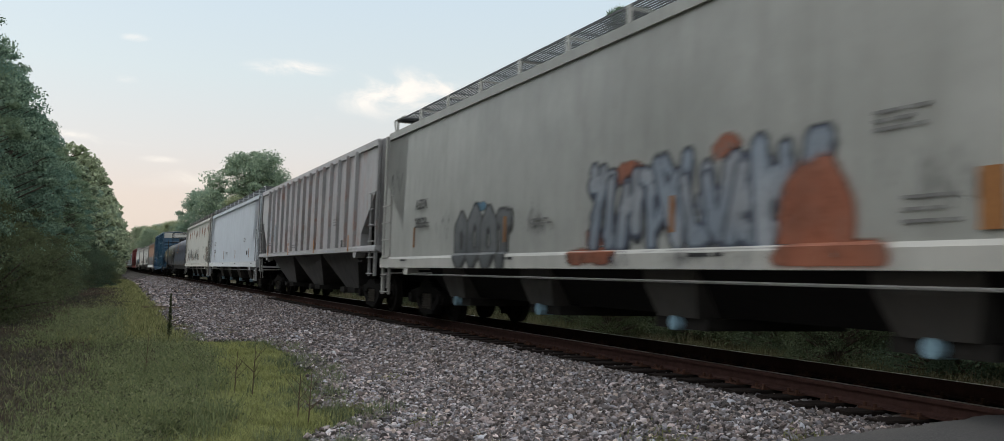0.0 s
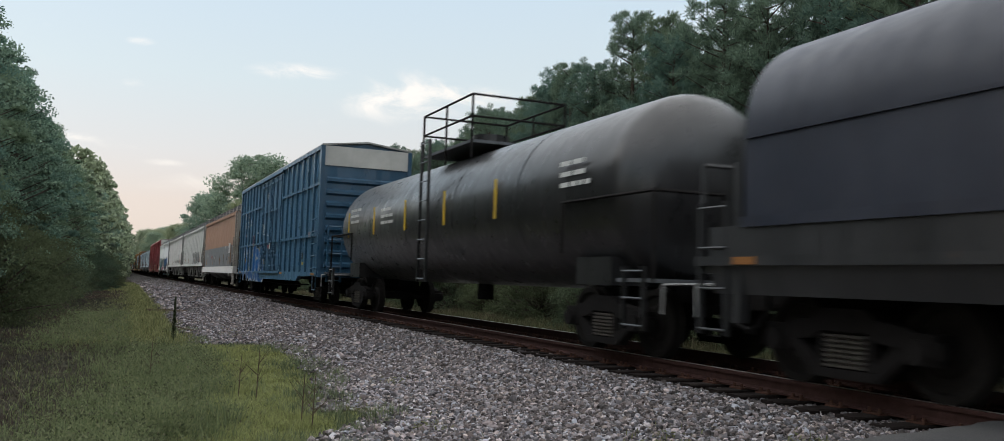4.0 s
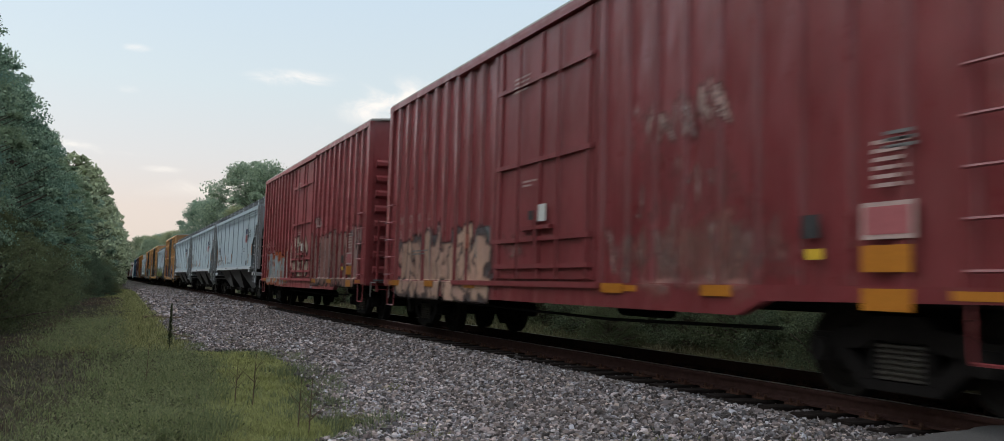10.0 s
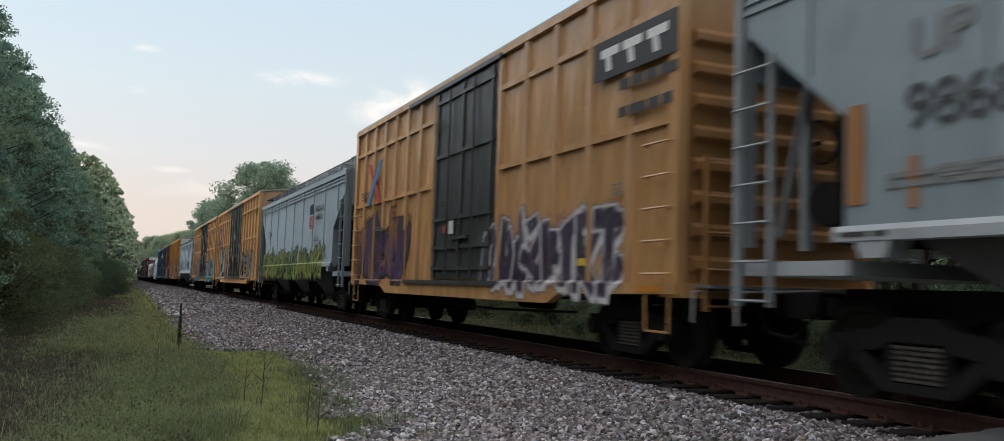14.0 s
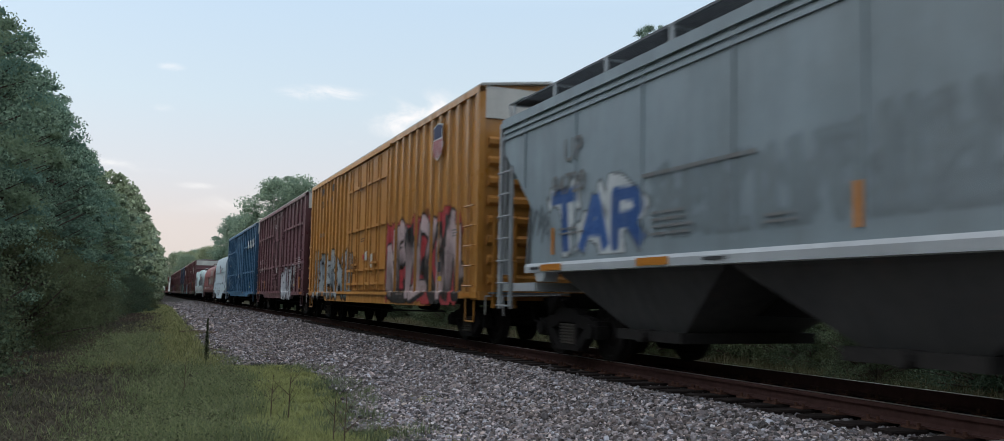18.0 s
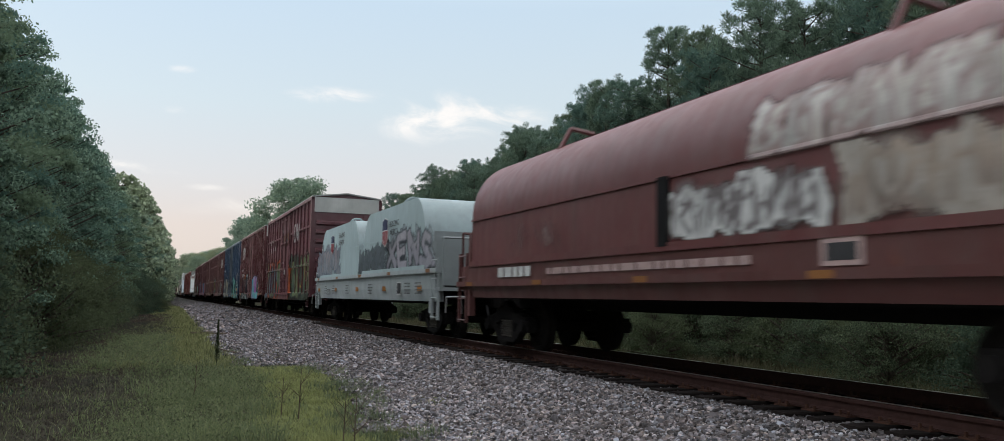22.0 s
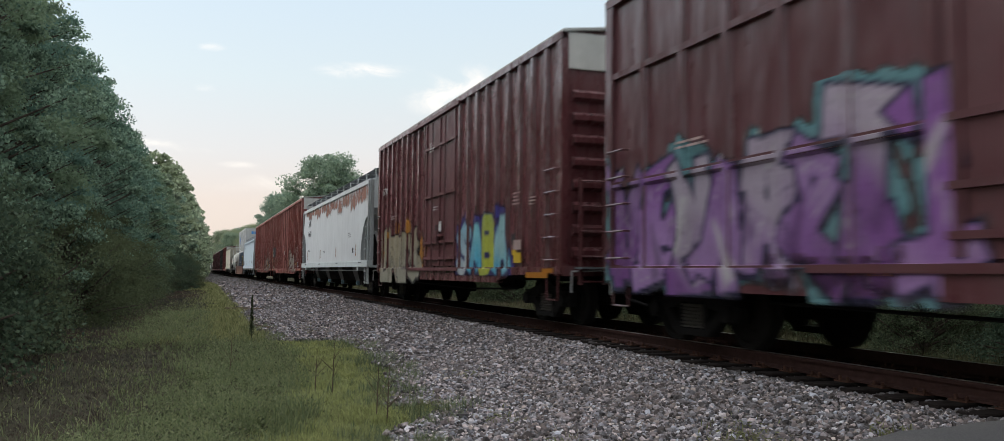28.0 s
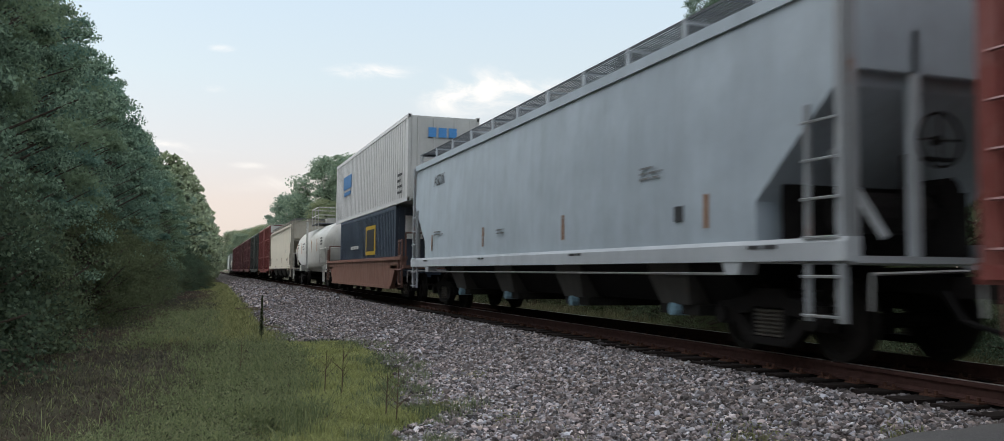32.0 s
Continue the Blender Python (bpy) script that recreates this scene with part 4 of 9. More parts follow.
for i in range(560):
    y = -30 + 165 * under.rand()
    c = np.array((under.uniform(17.0, 24.0), y, under.uniform(0.0, 4.6 if y < 38 else 1.2)))
    C.append(c + under.normal(size=(90, 3)) * np.array((0.6, 0.7, 0.55)))
C = np.concatenate(C)
C[:, 2] = np.abs(C[:, 2]) - 0.5
for i in range(420):
    c = np.array((under.uniform(24.0, 33.0), under.uniform(-30, 60), under.uniform(0.0, 4.0)))
    BACK.append(c + under.normal(size=(60, 3)) * np.array((0.9, 1.0, 0.8)))
BACK = np.concatenate(BACK)
BACK[:, 2] = np.abs(BACK[:, 2]) - 0.5
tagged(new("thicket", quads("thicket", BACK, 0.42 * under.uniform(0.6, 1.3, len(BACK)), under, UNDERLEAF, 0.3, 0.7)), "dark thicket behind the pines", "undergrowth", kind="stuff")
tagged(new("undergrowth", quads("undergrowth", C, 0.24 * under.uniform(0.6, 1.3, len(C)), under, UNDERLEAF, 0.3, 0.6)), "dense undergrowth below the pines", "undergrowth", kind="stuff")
# woods that close the view at the end of the line and behind the camera
back = np.random.RandomState(3)
C = []
for i in range(170):
    side = i % 3
    if side == 0:
        c = (back.uniform(-60, 60), back.uniform(420, 470), 0)
    elif side == 1:
        c = (back.uniform(-30, -16), back.uniform(-60, 420), 0)
    else:
        c = (back.uniform(28, 40), back.uniform(-60, 420), 0)
    d = back.normal(size=(130, 3))
    d /= np.linalg.norm(d, axis=1, keepdims=True)
    C.append(np.array(c) + np.array((0, 0, 6.5)) + d * np.array((5, 6, 6.5)) * back.rand(130, 1) ** 0.35)
C = np.concatenate(C)
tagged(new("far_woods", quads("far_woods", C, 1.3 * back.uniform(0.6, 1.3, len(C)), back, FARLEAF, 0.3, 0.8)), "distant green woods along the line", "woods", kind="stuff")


def blades(name, n, area, high, material, label, category, seed, power=1.6, broad=0.0035, clump=3, inset=None, flop=0.9):
    """Grass: leaning blades of two faces, thick near the camera and thinner far off."""
    rng = np.random.RandomState(seed)
    x0, x1, y0, y1 = area
    roots, m = [], n // clump
    ys = y0 + (y1 - y0) * rng.rand(m) ** power
    for yy in ys:
        hi = min(x1, bed_edge(yy) + 0.25 * rng.rand()) if x0 < 5 else x1
        lo = max(x0, edge_of_wood(yy) - 1.0) if x0 > -9 and x1 < 5 else x0
        if inset:
            hi = bed_edge(yy) - inset[0] + 0.16 * rng.rand() ** 2 + (0.22 * rng.normal() if inset[0] > 0.5 else 0.0)
            lo = max(hi + inset[0] - inset[1] + 0.4 * rng.normal(), edge_of_wood(yy) - 1.0)
        xx = lo + (hi - lo) * (rng.rand() if not inset or inset[1] > 9 else rng.beta(1.1, 1.3)) if hi > lo else hi
        roots.append((xx, yy, rise(xx, yy) - 0.07))
    tuft = np.array([0.95 + 0.55 * noise.noise(Vector((x * 0.8, y * 0.8, seed))) + 0.85 * noise.noise(Vector((x * 2.9, y * 2.9, seed + 5))) for x, y, z in roots]).clip(0.25, 2.0)
    roots = np.repeat(np.array(roots), clump, 0)
    k = len(roots)
    roots[:, :2] += rng.normal(size=(k, 2)) * 0.06
    a = rng.rand(k) * math.tau
    lean = rng.uniform(0.05, flop, k)
    hh = high * rng.uniform(0.45, 1.25, k) * np.repeat(tuft, clump)
    wd = broad * (1 + roots[:, 1] / 7)
    side = np.stack([-np.sin(a), np.cos(a), 0 * a], 1) * wd[:, None]
    out_ = np.stack([np.cos(a), np.sin(a), 0 * a], 1)
    mid = roots + out_ * (lean * hh * 0.3)[:, None] + np.array((0, 0, 1)) * (hh * 0.6)[:, None]
    tip = roots + out_ * (lean * hh)[:, None] + np.array((0, 0, 1)) * hh[:, None]
    P = np.stack([roots - side, roots + side, mid + side * 0.8, mid - side * 0.8, tip], 1)
    me = bpy.data.meshes.new(name)
    me.vertices.add(5 * k)
    me.vertices.foreach_set("co", P.astype(np.float32).ravel())
    idx = np.arange(k)[:, None] * 5
    loops = np.concatenate([idx + np.array((0, 1, 2, 3)), idx + np.array((3, 2, 4))], 1).astype(np.int32)
    me.loops.add(7 * k)
    me.loops.foreach_set("vertex_index", loops.ravel())
    me.polygons.add(2 * k)
    st = (np.arange(k)[:, None] * 7 + np.array((0, 4))).ravel().astype(np.int32)
    me.polygons.foreach_set("loop_start", st)
    me.update(calc_edges=True)
    me.materials.append(material)
    return tagged(new(name, me), label, category, kind="stuff")


blades("dry_meadow_grass", 120000, (-8, 1.6, 5.5, 110.0), 0.075, MEADOW, "fine dull meadow grass with dry brown patches", "grass", 21, 1.9, 0.0018, inset=(1.5, 40), flop=3.0)
blades("fine_verge_grass", 120000, (-8, 3.4, 6.5, 19.9), 0.080, MAT_GRASS, "mat of fine yellow-green grass at the edge of the stones", "grass", 23, 1.2, 0.0014, 5, inset=(-0.10, 1.65), flop=2.2)
blades("green_weed_grass", 56000, (-8, 3.0, 6.5, 34.0), 0.19, BLADE, "fresh green grass behind the stones", "grass", 24, 1.3, 0.0020, 8, inset=(1.5, 2.75), flop=1.7)
blades("long_grass", 30000, (-8, 3.0, 19.8, 110.0), 0.17, BLADE, "long green grass along the ballast edge", "grass", 25, 1.8, 0.0024, 6, inset=(-0.04, 2.3), flop=1.6)
blades("mixed_meadow_grass", 16000, (-8, 1.6, 5.5, 60.0), 0.13, BLADE, "green grass blades scattered through the dry meadow", "grass", 26, 1.8, 0.002, 5, inset=(1.5, 40), flop=2.0)
thatch = np.random.RandomState(26)
Q = []
for i in range(64000):
    yy = 5.5 + 60 * thatch.rand() ** 1.9
    hi = bed_edge(yy) - 1.5 + 0.3 * thatch.normal()
    xx = thatch.uniform(max(-8, edge_of_wood(yy) - 1.0), hi)
    tuft = 0.5 + 0.8 * noise.noise(Vector((xx * 1.7, yy * 1.7, 3))) + 0.6 * noise.noise(Vector((xx * 5, yy * 5, 8)))
    Q.append((xx, yy, rise(xx, yy) + 0.02 + 0.16 * max(0.1, tuft) * thatch.rand()))
Q = np.array(Q)
tagged(new("meadow_herbs", quads("meadow_herbs", Q, (0.007 + 0.0016 * Q[:, 1]) * thatch.uniform(0.5, 1.5, len(Q)), thatch, THATCH, 0.5, 0.45)), "small leaves and stems mottling the dry meadow", "grass", kind="stuff")
blades("edge_tufts", 16000, (-8, 3.4, 6.5, 24.0), 0.14, HERB, "loose tufts of grass hanging over the edge of the stones", "grass", 27, 1.4, 0.0016, 14, inset=(-0.26, 0.30), flop=1.2)
blades("verge_grass", 60000, (10.3, 17, 5, 80), 0.30, VERGE, "rough grass on the far verge of the track", "grass", 22, 1.7, 0.003, 4)
rngh = np.random.RandomState(9)
H = []
for i in range(1000):
    yy = 7.0 + 30 * rngh.rand() ** 1.6
    e = bed_edge(yy)
    xx = e - rngh.uniform(1.40, 2.8)
    z = rise(xx, yy)
    m = rngh.randint(10, 26)
    tall = rngh.uniform(0.08, 0.38)
    H.append(np.array((xx, yy, z)) + rngh.normal(size=(m, 3)) * np.array((0.07, 0.07, 0.0)) + np.array((0, 0, 1)) * (tall * rngh.rand(m, 1)))
H = np.concatenate(H)
tagged(new("leafy_weeds", quads("leafy_weeds", H, 0.034 * rngh.uniform(0.5, 1.5, len(H)), rngh, HERB, 0.2, 0.45)), "leafy green weeds among the grass", "weeds", kind="stuff")


SEED = plain("pale_seed_head", (0.20, 0.18, 0.13), 0.9)
heads = np.random.RandomState(31)
Q = []
for i in range(2200):
    yy = 6.5 + 50 * heads.rand() ** 1.8
    xx = heads.uniform(max(-7.5, edge_of_wood(yy) - 0.6), bed_edge(yy) - 1.2)
    Q.append((xx, yy, rise(xx, yy) + heads.uniform(0.08, 0.30)))
Q = np.array(Q)
tagged(new("seed_heads", quads("seed_heads", Q, (0.012 + 0.0012 * Q[:, 1]) * heads.uniform(0.6, 1.4, len(Q)), heads, SEED, 1.2, 0.4)), "pale seed heads of meadow grass", "grass", kind="stuff")
Q = []
for cx, cy, n, r in ((4.25, 6.05, 260, 0.16), (3.35, 6.2, 160, 0.10), (3.0, 6.75, 120, 0.10), (5.1, 5.35, 120, 0.10), (2.5, 9.2, 140, 0.16), (2.9, 8.2, 90, 0.12), (3.6, 11.5, 60, 0.12), (2.7, 21.0, 80, 0.2)):
    p = heads.normal(size=(n, 3)) * r * np.array((1, 1, 0.35))
    Q.append(p * np.array((1, 1, 0)) + np.array((cx, cy, rise(cx, cy) + 0.03)) + np.array((0, 0, 1)) * np.abs(p[:, 2:3]) * 1.6)
Q = np.concatenate(Q)
tagged(new("ballast_weeds", quads("ballast_weeds", Q, 0.05 * heads.uniform(0.5, 1.4, len(Q)), heads, HERB, 0.9, 0.22)), "small thin weeds growing out of the stones", "weeds", kind="stuff")


def stalk(seed, at, high, twigs, label):
    """A bare dry stem with thin twigs."""
    rnd = random.Random(seed)
    ob = thing("dry_weed", label, "weed")
    part("stem", Shape().rod((0, 0, -0.1), (0.02, 0.01, high), 0.008, 5, 0.003), DRY, ob)
    for k in range(twigs):
        z = high * rnd.uniform(0.15, 0.7)
        a = rnd.uniform(0, 6.28)
        r = high * rnd.uniform(0.15, 0.4)
        part("twig", Shape().rod((0.01, 0, z), (r * math.cos(a), r * math.sin(a), z + high * rnd.uniform(0.2, 0.45)), 0.004, 4, 0.0015), DRY, ob)
    ob.matrix_basis = at
    return ob


for i, (x, y, hgt, tw) in enumerate(((1.75, 11.4, 0.62, 9), (1.95, 9.0, 0.55, 10), (1.9, 9.3, 0.5, 8), (1.6, 11.9, 0.5, 7), (0.6, 14.0, 0.6, 6))):
    stalk(i, pose(x, y, rise(x, y)), hgt, tw, "bare brown weed stem with thin twigs")
spike = Shape().rod((0, 0, -0.1), (0, 0, 0.95), 0.012, 6, 0.004)
leafs = np.random.RandomState(2)
for k in range(150):
    z = leafs.uniform(0.15, 0.98)
    a = leafs.uniform(0, 6.28)
    r = 0.045 * (1.15 - z)
    spike.add([(0, 0, z), (r * math.cos(a) - 0.02 * math.sin(a), r * math.sin(a) + 0.02 * math.cos(a), z + 0.03), (r * 1.6 * math.cos(a), r * 1.6 * math.sin(a), z + 0.06), (r * math.cos(a) + 0.02 * math.sin(a), r * math.sin(a) - 0.02 * math.cos(a), z + 0.03)], [(0, 1, 2, 3)])
tall = single("mullein_stalk", spike, plain("dark_seed_stalk", (0.050, 0.062, 0.032), 0.9), "tall dark seed stalk standing in the grass", "weed")
tall.matrix_basis = pose(1.26, 19.6, rise(1.26, 19.6))
for i, (x, y, l, rz_) in enumerate(((2.3, 38.0, 2.2, 30), (1.75, 24.0, 0.8, 75), (1.9, 23.5, 0.5, 100), (2.2, 36.5, 1.2, 10))):
    lg = Shape().rod((-l / 2, 0, 0.03), (l / 2, 0.05, 0.05), 0.05, 7, 0.03).rod((0.1, 0, 0.04), (l * 0.4, 0.25, 0.12), 0.02, 5, 0.008)
    lo = single("fallen_branch", lg, DRY, "grey fallen branch lying at the edge of the stones", "branch")
    lo.matrix_basis = pose(x, y, rise(x, y), 0, 0, rz_)


# ---- rolling stock: a car's own space has its near side at -x and its leading end at -y ----
CARS = []
SHARED = {}


def shared(key, make):
    if key not in SHARED:
        SHARED[key] = make()
    return SHARED[key]


def wheel_mesh():
    s, n = Shape(), 28
    rings = [(-0.03, 0.10), (-0.03, 0.20), (0.02, 0.24), (0.02, 0.36), (-0.02, 0.38), (-0.02, 0.457), (0.03, 0.457), (0.10, 0.450), (0.115, 0.485), (0.14, 0.485), (0.145, 0.37), (0.09, 0.35), (0.09, 0.12)]
    vs = [(x, r * math.cos(k * math.tau / n), r * math.sin(k * math.tau / n)) for x, r in rings for k in range(n)]
    fs = [(i * n + k, i * n + (k + 1) % n, (i + 1) * n + (k + 1) % n, (i + 1) * n + k) for i in range(len(rings) - 1) for k in range(n)]
    s.add(vs, fs + [tuple(range(n - 1, -1, -1)), tuple(range((len(rings) - 1) * n, len(rings) * n))])
    return s.mesh("wheel", WHEEL, True)


def frame_mesh():
    s = Shape()
    top = [(-1.08, 0.54), (-0.72, 0.66), (-0.40, 0.70), (-0.26, 0.80), (0.26, 0.80), (0.40, 0.70), (0.72, 0.66), (1.08, 0.54)]
    low = [(1.08, 0.40), (0.74, 0.46), (0.42, 0.50), (0.26, 0.58), (-0.26, 0.58), (-0.42, 0.50), (-0.74, 0.46), (-1.08, 0.40)]
    s.prism(top + low, 0, -0.09, 0.09)
    s.prism([(-0.86, 0.50), (-0.62, 0.50), (-0.30, 0.25), (-0.30, 0.14), (-0.42, 0.14)], 0, -0.08, 0.08)
    s.prism([(0.86, 0.50), (0.62, 0.50), (0.30, 0.25), (0.30, 0.14), (0.42, 0.14)], 0, -0.08, 0.08)
    s.box(-0.10, 0.10, -0.42, 0.42, 0.13, 0.22)
    s.box(-0.07, 0.07, -0.34, -0.26, 0.2, 0.62).box(-0.07, 0.07, 0.26, 0.34, 0.2, 0.62)
    for y in (-0.89, 0.89):
        s.box(-0.10, 0.10, y - 0.15, y + 0.15, 0.34, 0.62)
        s.rod((-0.17, y, 0.457), (0.0, y, 0.457), 0.115, 12)
    return s.mesh("side_frame", UNDER)


def spring_mesh():
    s, n, rows = Shape(), 10, []
    for k in range(7):
        z = 0.23 + k * 0.048
        rows += [(z, 0.05), (z + 0.006, 0.08), (z + 0.028, 0.08), (z + 0.034, 0.05)]
    vs = [(-0.01 + r * math.cos(a * math.tau / n), r * math.sin(a * math.tau / n), z) for z, r in rows for a in range(n)]
    s.add(vs, [(i * n + a, i * n + (a + 1) % n, (i + 1) * n + (a + 1) % n, (i + 1) * n + a) for i in range(len(rows) - 1) for a in range(n)])
    return s.mesh("coil_spring", plain("dusty_spring", (0.075, 0.068, 0.060), 0.8))


def bolster_mesh():
    return Shape().prism([(-1.05, 0.56), (1.05, 0.56), (1.05, 0.70), (0.4, 0.78), (-0.4, 0.78), (-1.05, 0.70)], 1, -0.19, 0.19).rod((0, 0, 0.74), (0, 0, 0.86), 0.2, 14).mesh("bogie", UNDER)


def axle_mesh():
    return Shape().rod((-1.0, 0, 0), (1.0, 0, 0), 0.085, 10).mesh("axle", UNDER)


def bogie(car, y):
    b = part("bogie", shared("bolster", bolster_mesh), None, car, "dark cast-steel bogie", pose(0, y, 0))
    for sx in (-1, 1):
        part("side_frame", shared("frame", frame_mesh), None, b, at=pose(1.0 * sx, 0, 0, 0, 0, 0 if sx < 0 else 180))
        for wy in (-0.17, 0.0, 0.17) if sx < 0 else (0.0,):
            part("coil_spring", shared("spring", spring_mesh), None, b, at=pose(1.03 * sx, wy, 0))
    for wy in (-0.89, 0.89):
        part("axle", shared("axle", axle_mesh), None, b, at=pose(0, wy, 0.457))
        for sx in (-1, 1):
            part("wheel", shared("wheel", wheel_mesh), None, b, at=pose(0.78 * sx, wy, 0.457, 0, 0, 0 if sx < 0 else 180))
    return b


def couplers(car, half, reach_):
    for e in (-1, 1):
        s = Shape().box(-0.11, 0.11, *sorted((e * (half - 0.5), e * (half + reach_ - 0.12))), 0.74, 0.96)
        s.box(-0.19, 0.17, *sorted((e * (half + reach_ - 0.22), e * (half + reach_ + 0.06))), 0.70, 1.0)
        part("coupler", s, UNDER, car)
        h = Shape().path([(-0.35, e * half, 0.80), (-0.38, e * (half + 0.25), 0.52), (-0.30, e * (half + reach_), 0.42)], 0.028)
        part("air_hose", h, BLACK, car)
        lev = Shape().path([(-1.38, e * (half + 0.10), 0.62), (-1.38, e * (half + 0.12), 0.98), (-0.2, e * (half + 0.14), 1.02)], 0.018)
        part("uncoupling_lever", lev, CHROME, car)


def ladder(car, x, y, z0, z1, width, material, along="y", rungs=None, label="", split=False):
    """Two stiles and rungs; along: the axis its width lies on."""
    s = Shape()
    n = rungs or max(2, int((z1 - z0) / 0.42) + 1)
    for k in (-0.5, 0.5):
        if along == "y":
            s.box(x - 0.03, x + 0.03, y + k * width - 0.022, y + k * width + 0.022, z0, z1)
        else:
            s.box(x + k * width - 0.03, x + k * width + 0.03, y - 0.03, y + 0.03, z0, z1)
    for i in range(n if not split else 0):
        z = z0 + 0.06 + (z1 - z0 - 0.12) * i / (n - 1)
        if along == "y":
            s.rod((x - 0.03, y - width / 2, z), (x - 0.03, y + width / 2, z), 0.016, 5)
        else:
            s.rod((x - width / 2, y - 0.03, z), (x + width / 2, y - 0.03, z), 0.016, 5)
    lad_ = part("ladder", s, material, car, label)
    if split:
        rung = shared(("rung", material.name, width), lambda: Shape().rod((-width / 2, 0, 0), (width / 2, 0, 0), 0.016, 5).mesh("rung", material))
        for i in range(n):
            part("rung", rung, None, lad_, at=pose(x, y - 0.03, z0 + 0.06 + (z1 - z0 - 0.12) * i / (n - 1)))
    return lad_


def grabs(car, x, y, zs, width, material):
    for z in zs:
        s = Shape().path([(x + 0.06, y - width / 2, z), (x - 0.05, y - width / 2, z), (x - 0.05, y + width / 2, z), (x + 0.06, y + width / 2, z)], 0.017)
        part("grab_iron", s, material, car)


def start_car(name, label, category, lead, trail, shift=0.0):
    car = thing(name, label, category, "cars of the goods train", pose(TRACK_X, (lead + trail) / 2, 0))
    CARS.append((car, (lead + trail) / 2))
    return car, (trail - lead) / 2


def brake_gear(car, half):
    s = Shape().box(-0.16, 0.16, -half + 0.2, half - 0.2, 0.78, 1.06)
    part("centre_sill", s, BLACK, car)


def Shape_row(me, ys):
    """Alike pieces on the far side of a car, joined."""
    s = Shape()
    vs, fs = [tuple(v.co) for v in me.vertices], [tuple(p.vertices) for p in me.polygons]
    for y in ys:
        s.add([(-a, y - b, c) for a, b, c in vs], fs)
    return s


# ---- covered hoppers ----
def hopper(label, lead, trail, color, skin="smooth", bays=4, cut="slant", sill=(1.11, 1.35), eave=4.24, sill_color=None, rust=0.15, dirt=0.4, shift=0.0, ribs=16,
           two_tone=None, rust_color=(0.20, 0.075, 0.035), chute=None, platform=True, streak=0.5, board="boards", outlets=True, foot=0.54, name="covered_hopper", boxy=False, plates=False, slope=None, short=0.0, dense=False):
    car, half = start_car(name, label, "hopper car", lead, trail)
    mat = paint(color, rust, dirt, 0.55, streak, shift, rust_color)
    trim = paint(sill_color or color, rust * 0.6, dirt * 0.8, 0.55, streak, shift + 2)
    frame_ = paint((0.33, 0.30, 0.26) if two_tone else tuple(0.72 * x for x in (sill_color or color)), 0.4, 0.7, 0.6, 0.8, shift + 5)
    side = half - 0.20
    wide = 1.55

    def w(z):
        k = (z - sill[0]) / (eave - sill[0])
        if skin == "smooth":
            return wide - 0.10 * max(0, k - 0.15) ** 1.7 - 0.05 * max(0, 0.25 - k)
        return wide - 0.03 * k

    zc, z_low, run_in = slope or ((eave - 1.35, sill[1], 1.25) if cut == "round" else (eave - 1.15, eave - 2.25, 1.32))

    def e(z):
        if z >= zc:
            return side
        k = min(1, (zc - z) / (zc - z_low))
        if cut == "round":
            return side - run_in * math.sqrt(max(0, 1 - (1 - k) ** 2))
        return side - run_in * k
    zs = sorted({sill[1] - 0.02 + (eave - sill[1] + 0.02) * i / 22 for i in range(23)} | {zc, zc - 0.001, z_low})
    ring = [(w(z), e(z), z) for z in zs] + [(w(eave) - 0.03, side, eave + 0.05), (1.10, side, eave + 0.20), (0.55, side, eave + 0.30)]
    if two_tone:
        low = [r for r in ring if r[2] <= two_tone[0] + 0.08]
        high = [r for r in ring if r[2] >= two_tone[0] - 0.05]
        low.append((w(two_tone[0]), e(two_tone[0]), two_tone[0]))
        low = sorted(r for r in low if r[2] <= two_tone[0])
        low.sort(key=lambda r: r[2])
        high = [(w(two_tone[0]), e(two_tone[0]), two_tone[0])] + [r for r in high if r[2] > two_tone[0]]
        groups = [("body", high, mat), ("lower_body", low, paint(two_tone[1], rust, dirt, 0.55, streak, shift + 1, rust_color))]
    else:
        groups = [("body", ring, mat)]
    for nm, rows, ma in groups:
        s = Shape()
        vs = [(sx * x, sy * y, z) for x, y, z in rows for sx, sy in ((-1, -1), (1, -1), (1, 1), (-1, 1))]
        fs = [(4 * i + k, 4 * i + (k + 1) % 4, 4 * i + 4 + (k + 1) % 4, 4 * i + 4 + k) for i in range(len(rows) - 1) for k in range(4)]
        n = 4 * (len(rows) - 1)
        s.add(vs, fs + [(n, n + 1, n + 2, n + 3), (3, 2, 1, 0)])
        part(nm, s, ma, car, smooth=True)
    if skin == "ribbed":
        pitch = 2 * (side - 0.9) / (ribs - 1)
        post = paint(tuple(0.88 * x for x in color), min(0.8, rust + 0.15), dirt, 0.55, streak, shift + 0.5, rust_color)
        rib = shared(("rib", eave, sill, mat.name), lambda: Shape().prism([(-wide - 0.075, -0.05), (-wide - 0.075, 0.05), (-wide + 0.02, 0.10), (-wide + 0.02, -0.10)], 2, sill[1], eave - 0.05).mesh("side_post", post))
        for i in range(ribs):
            y = -side + 0.9 + i * pitch
            if e(sill[1] + 0.2) > abs(y) + 0.1:
                part("side_post", rib, None, car, at=pose(0, y, 0))
        part("side_posts", Shape_row(rib, [-side + 0.9 + i * pitch for i in range(ribs)]), mat, car)
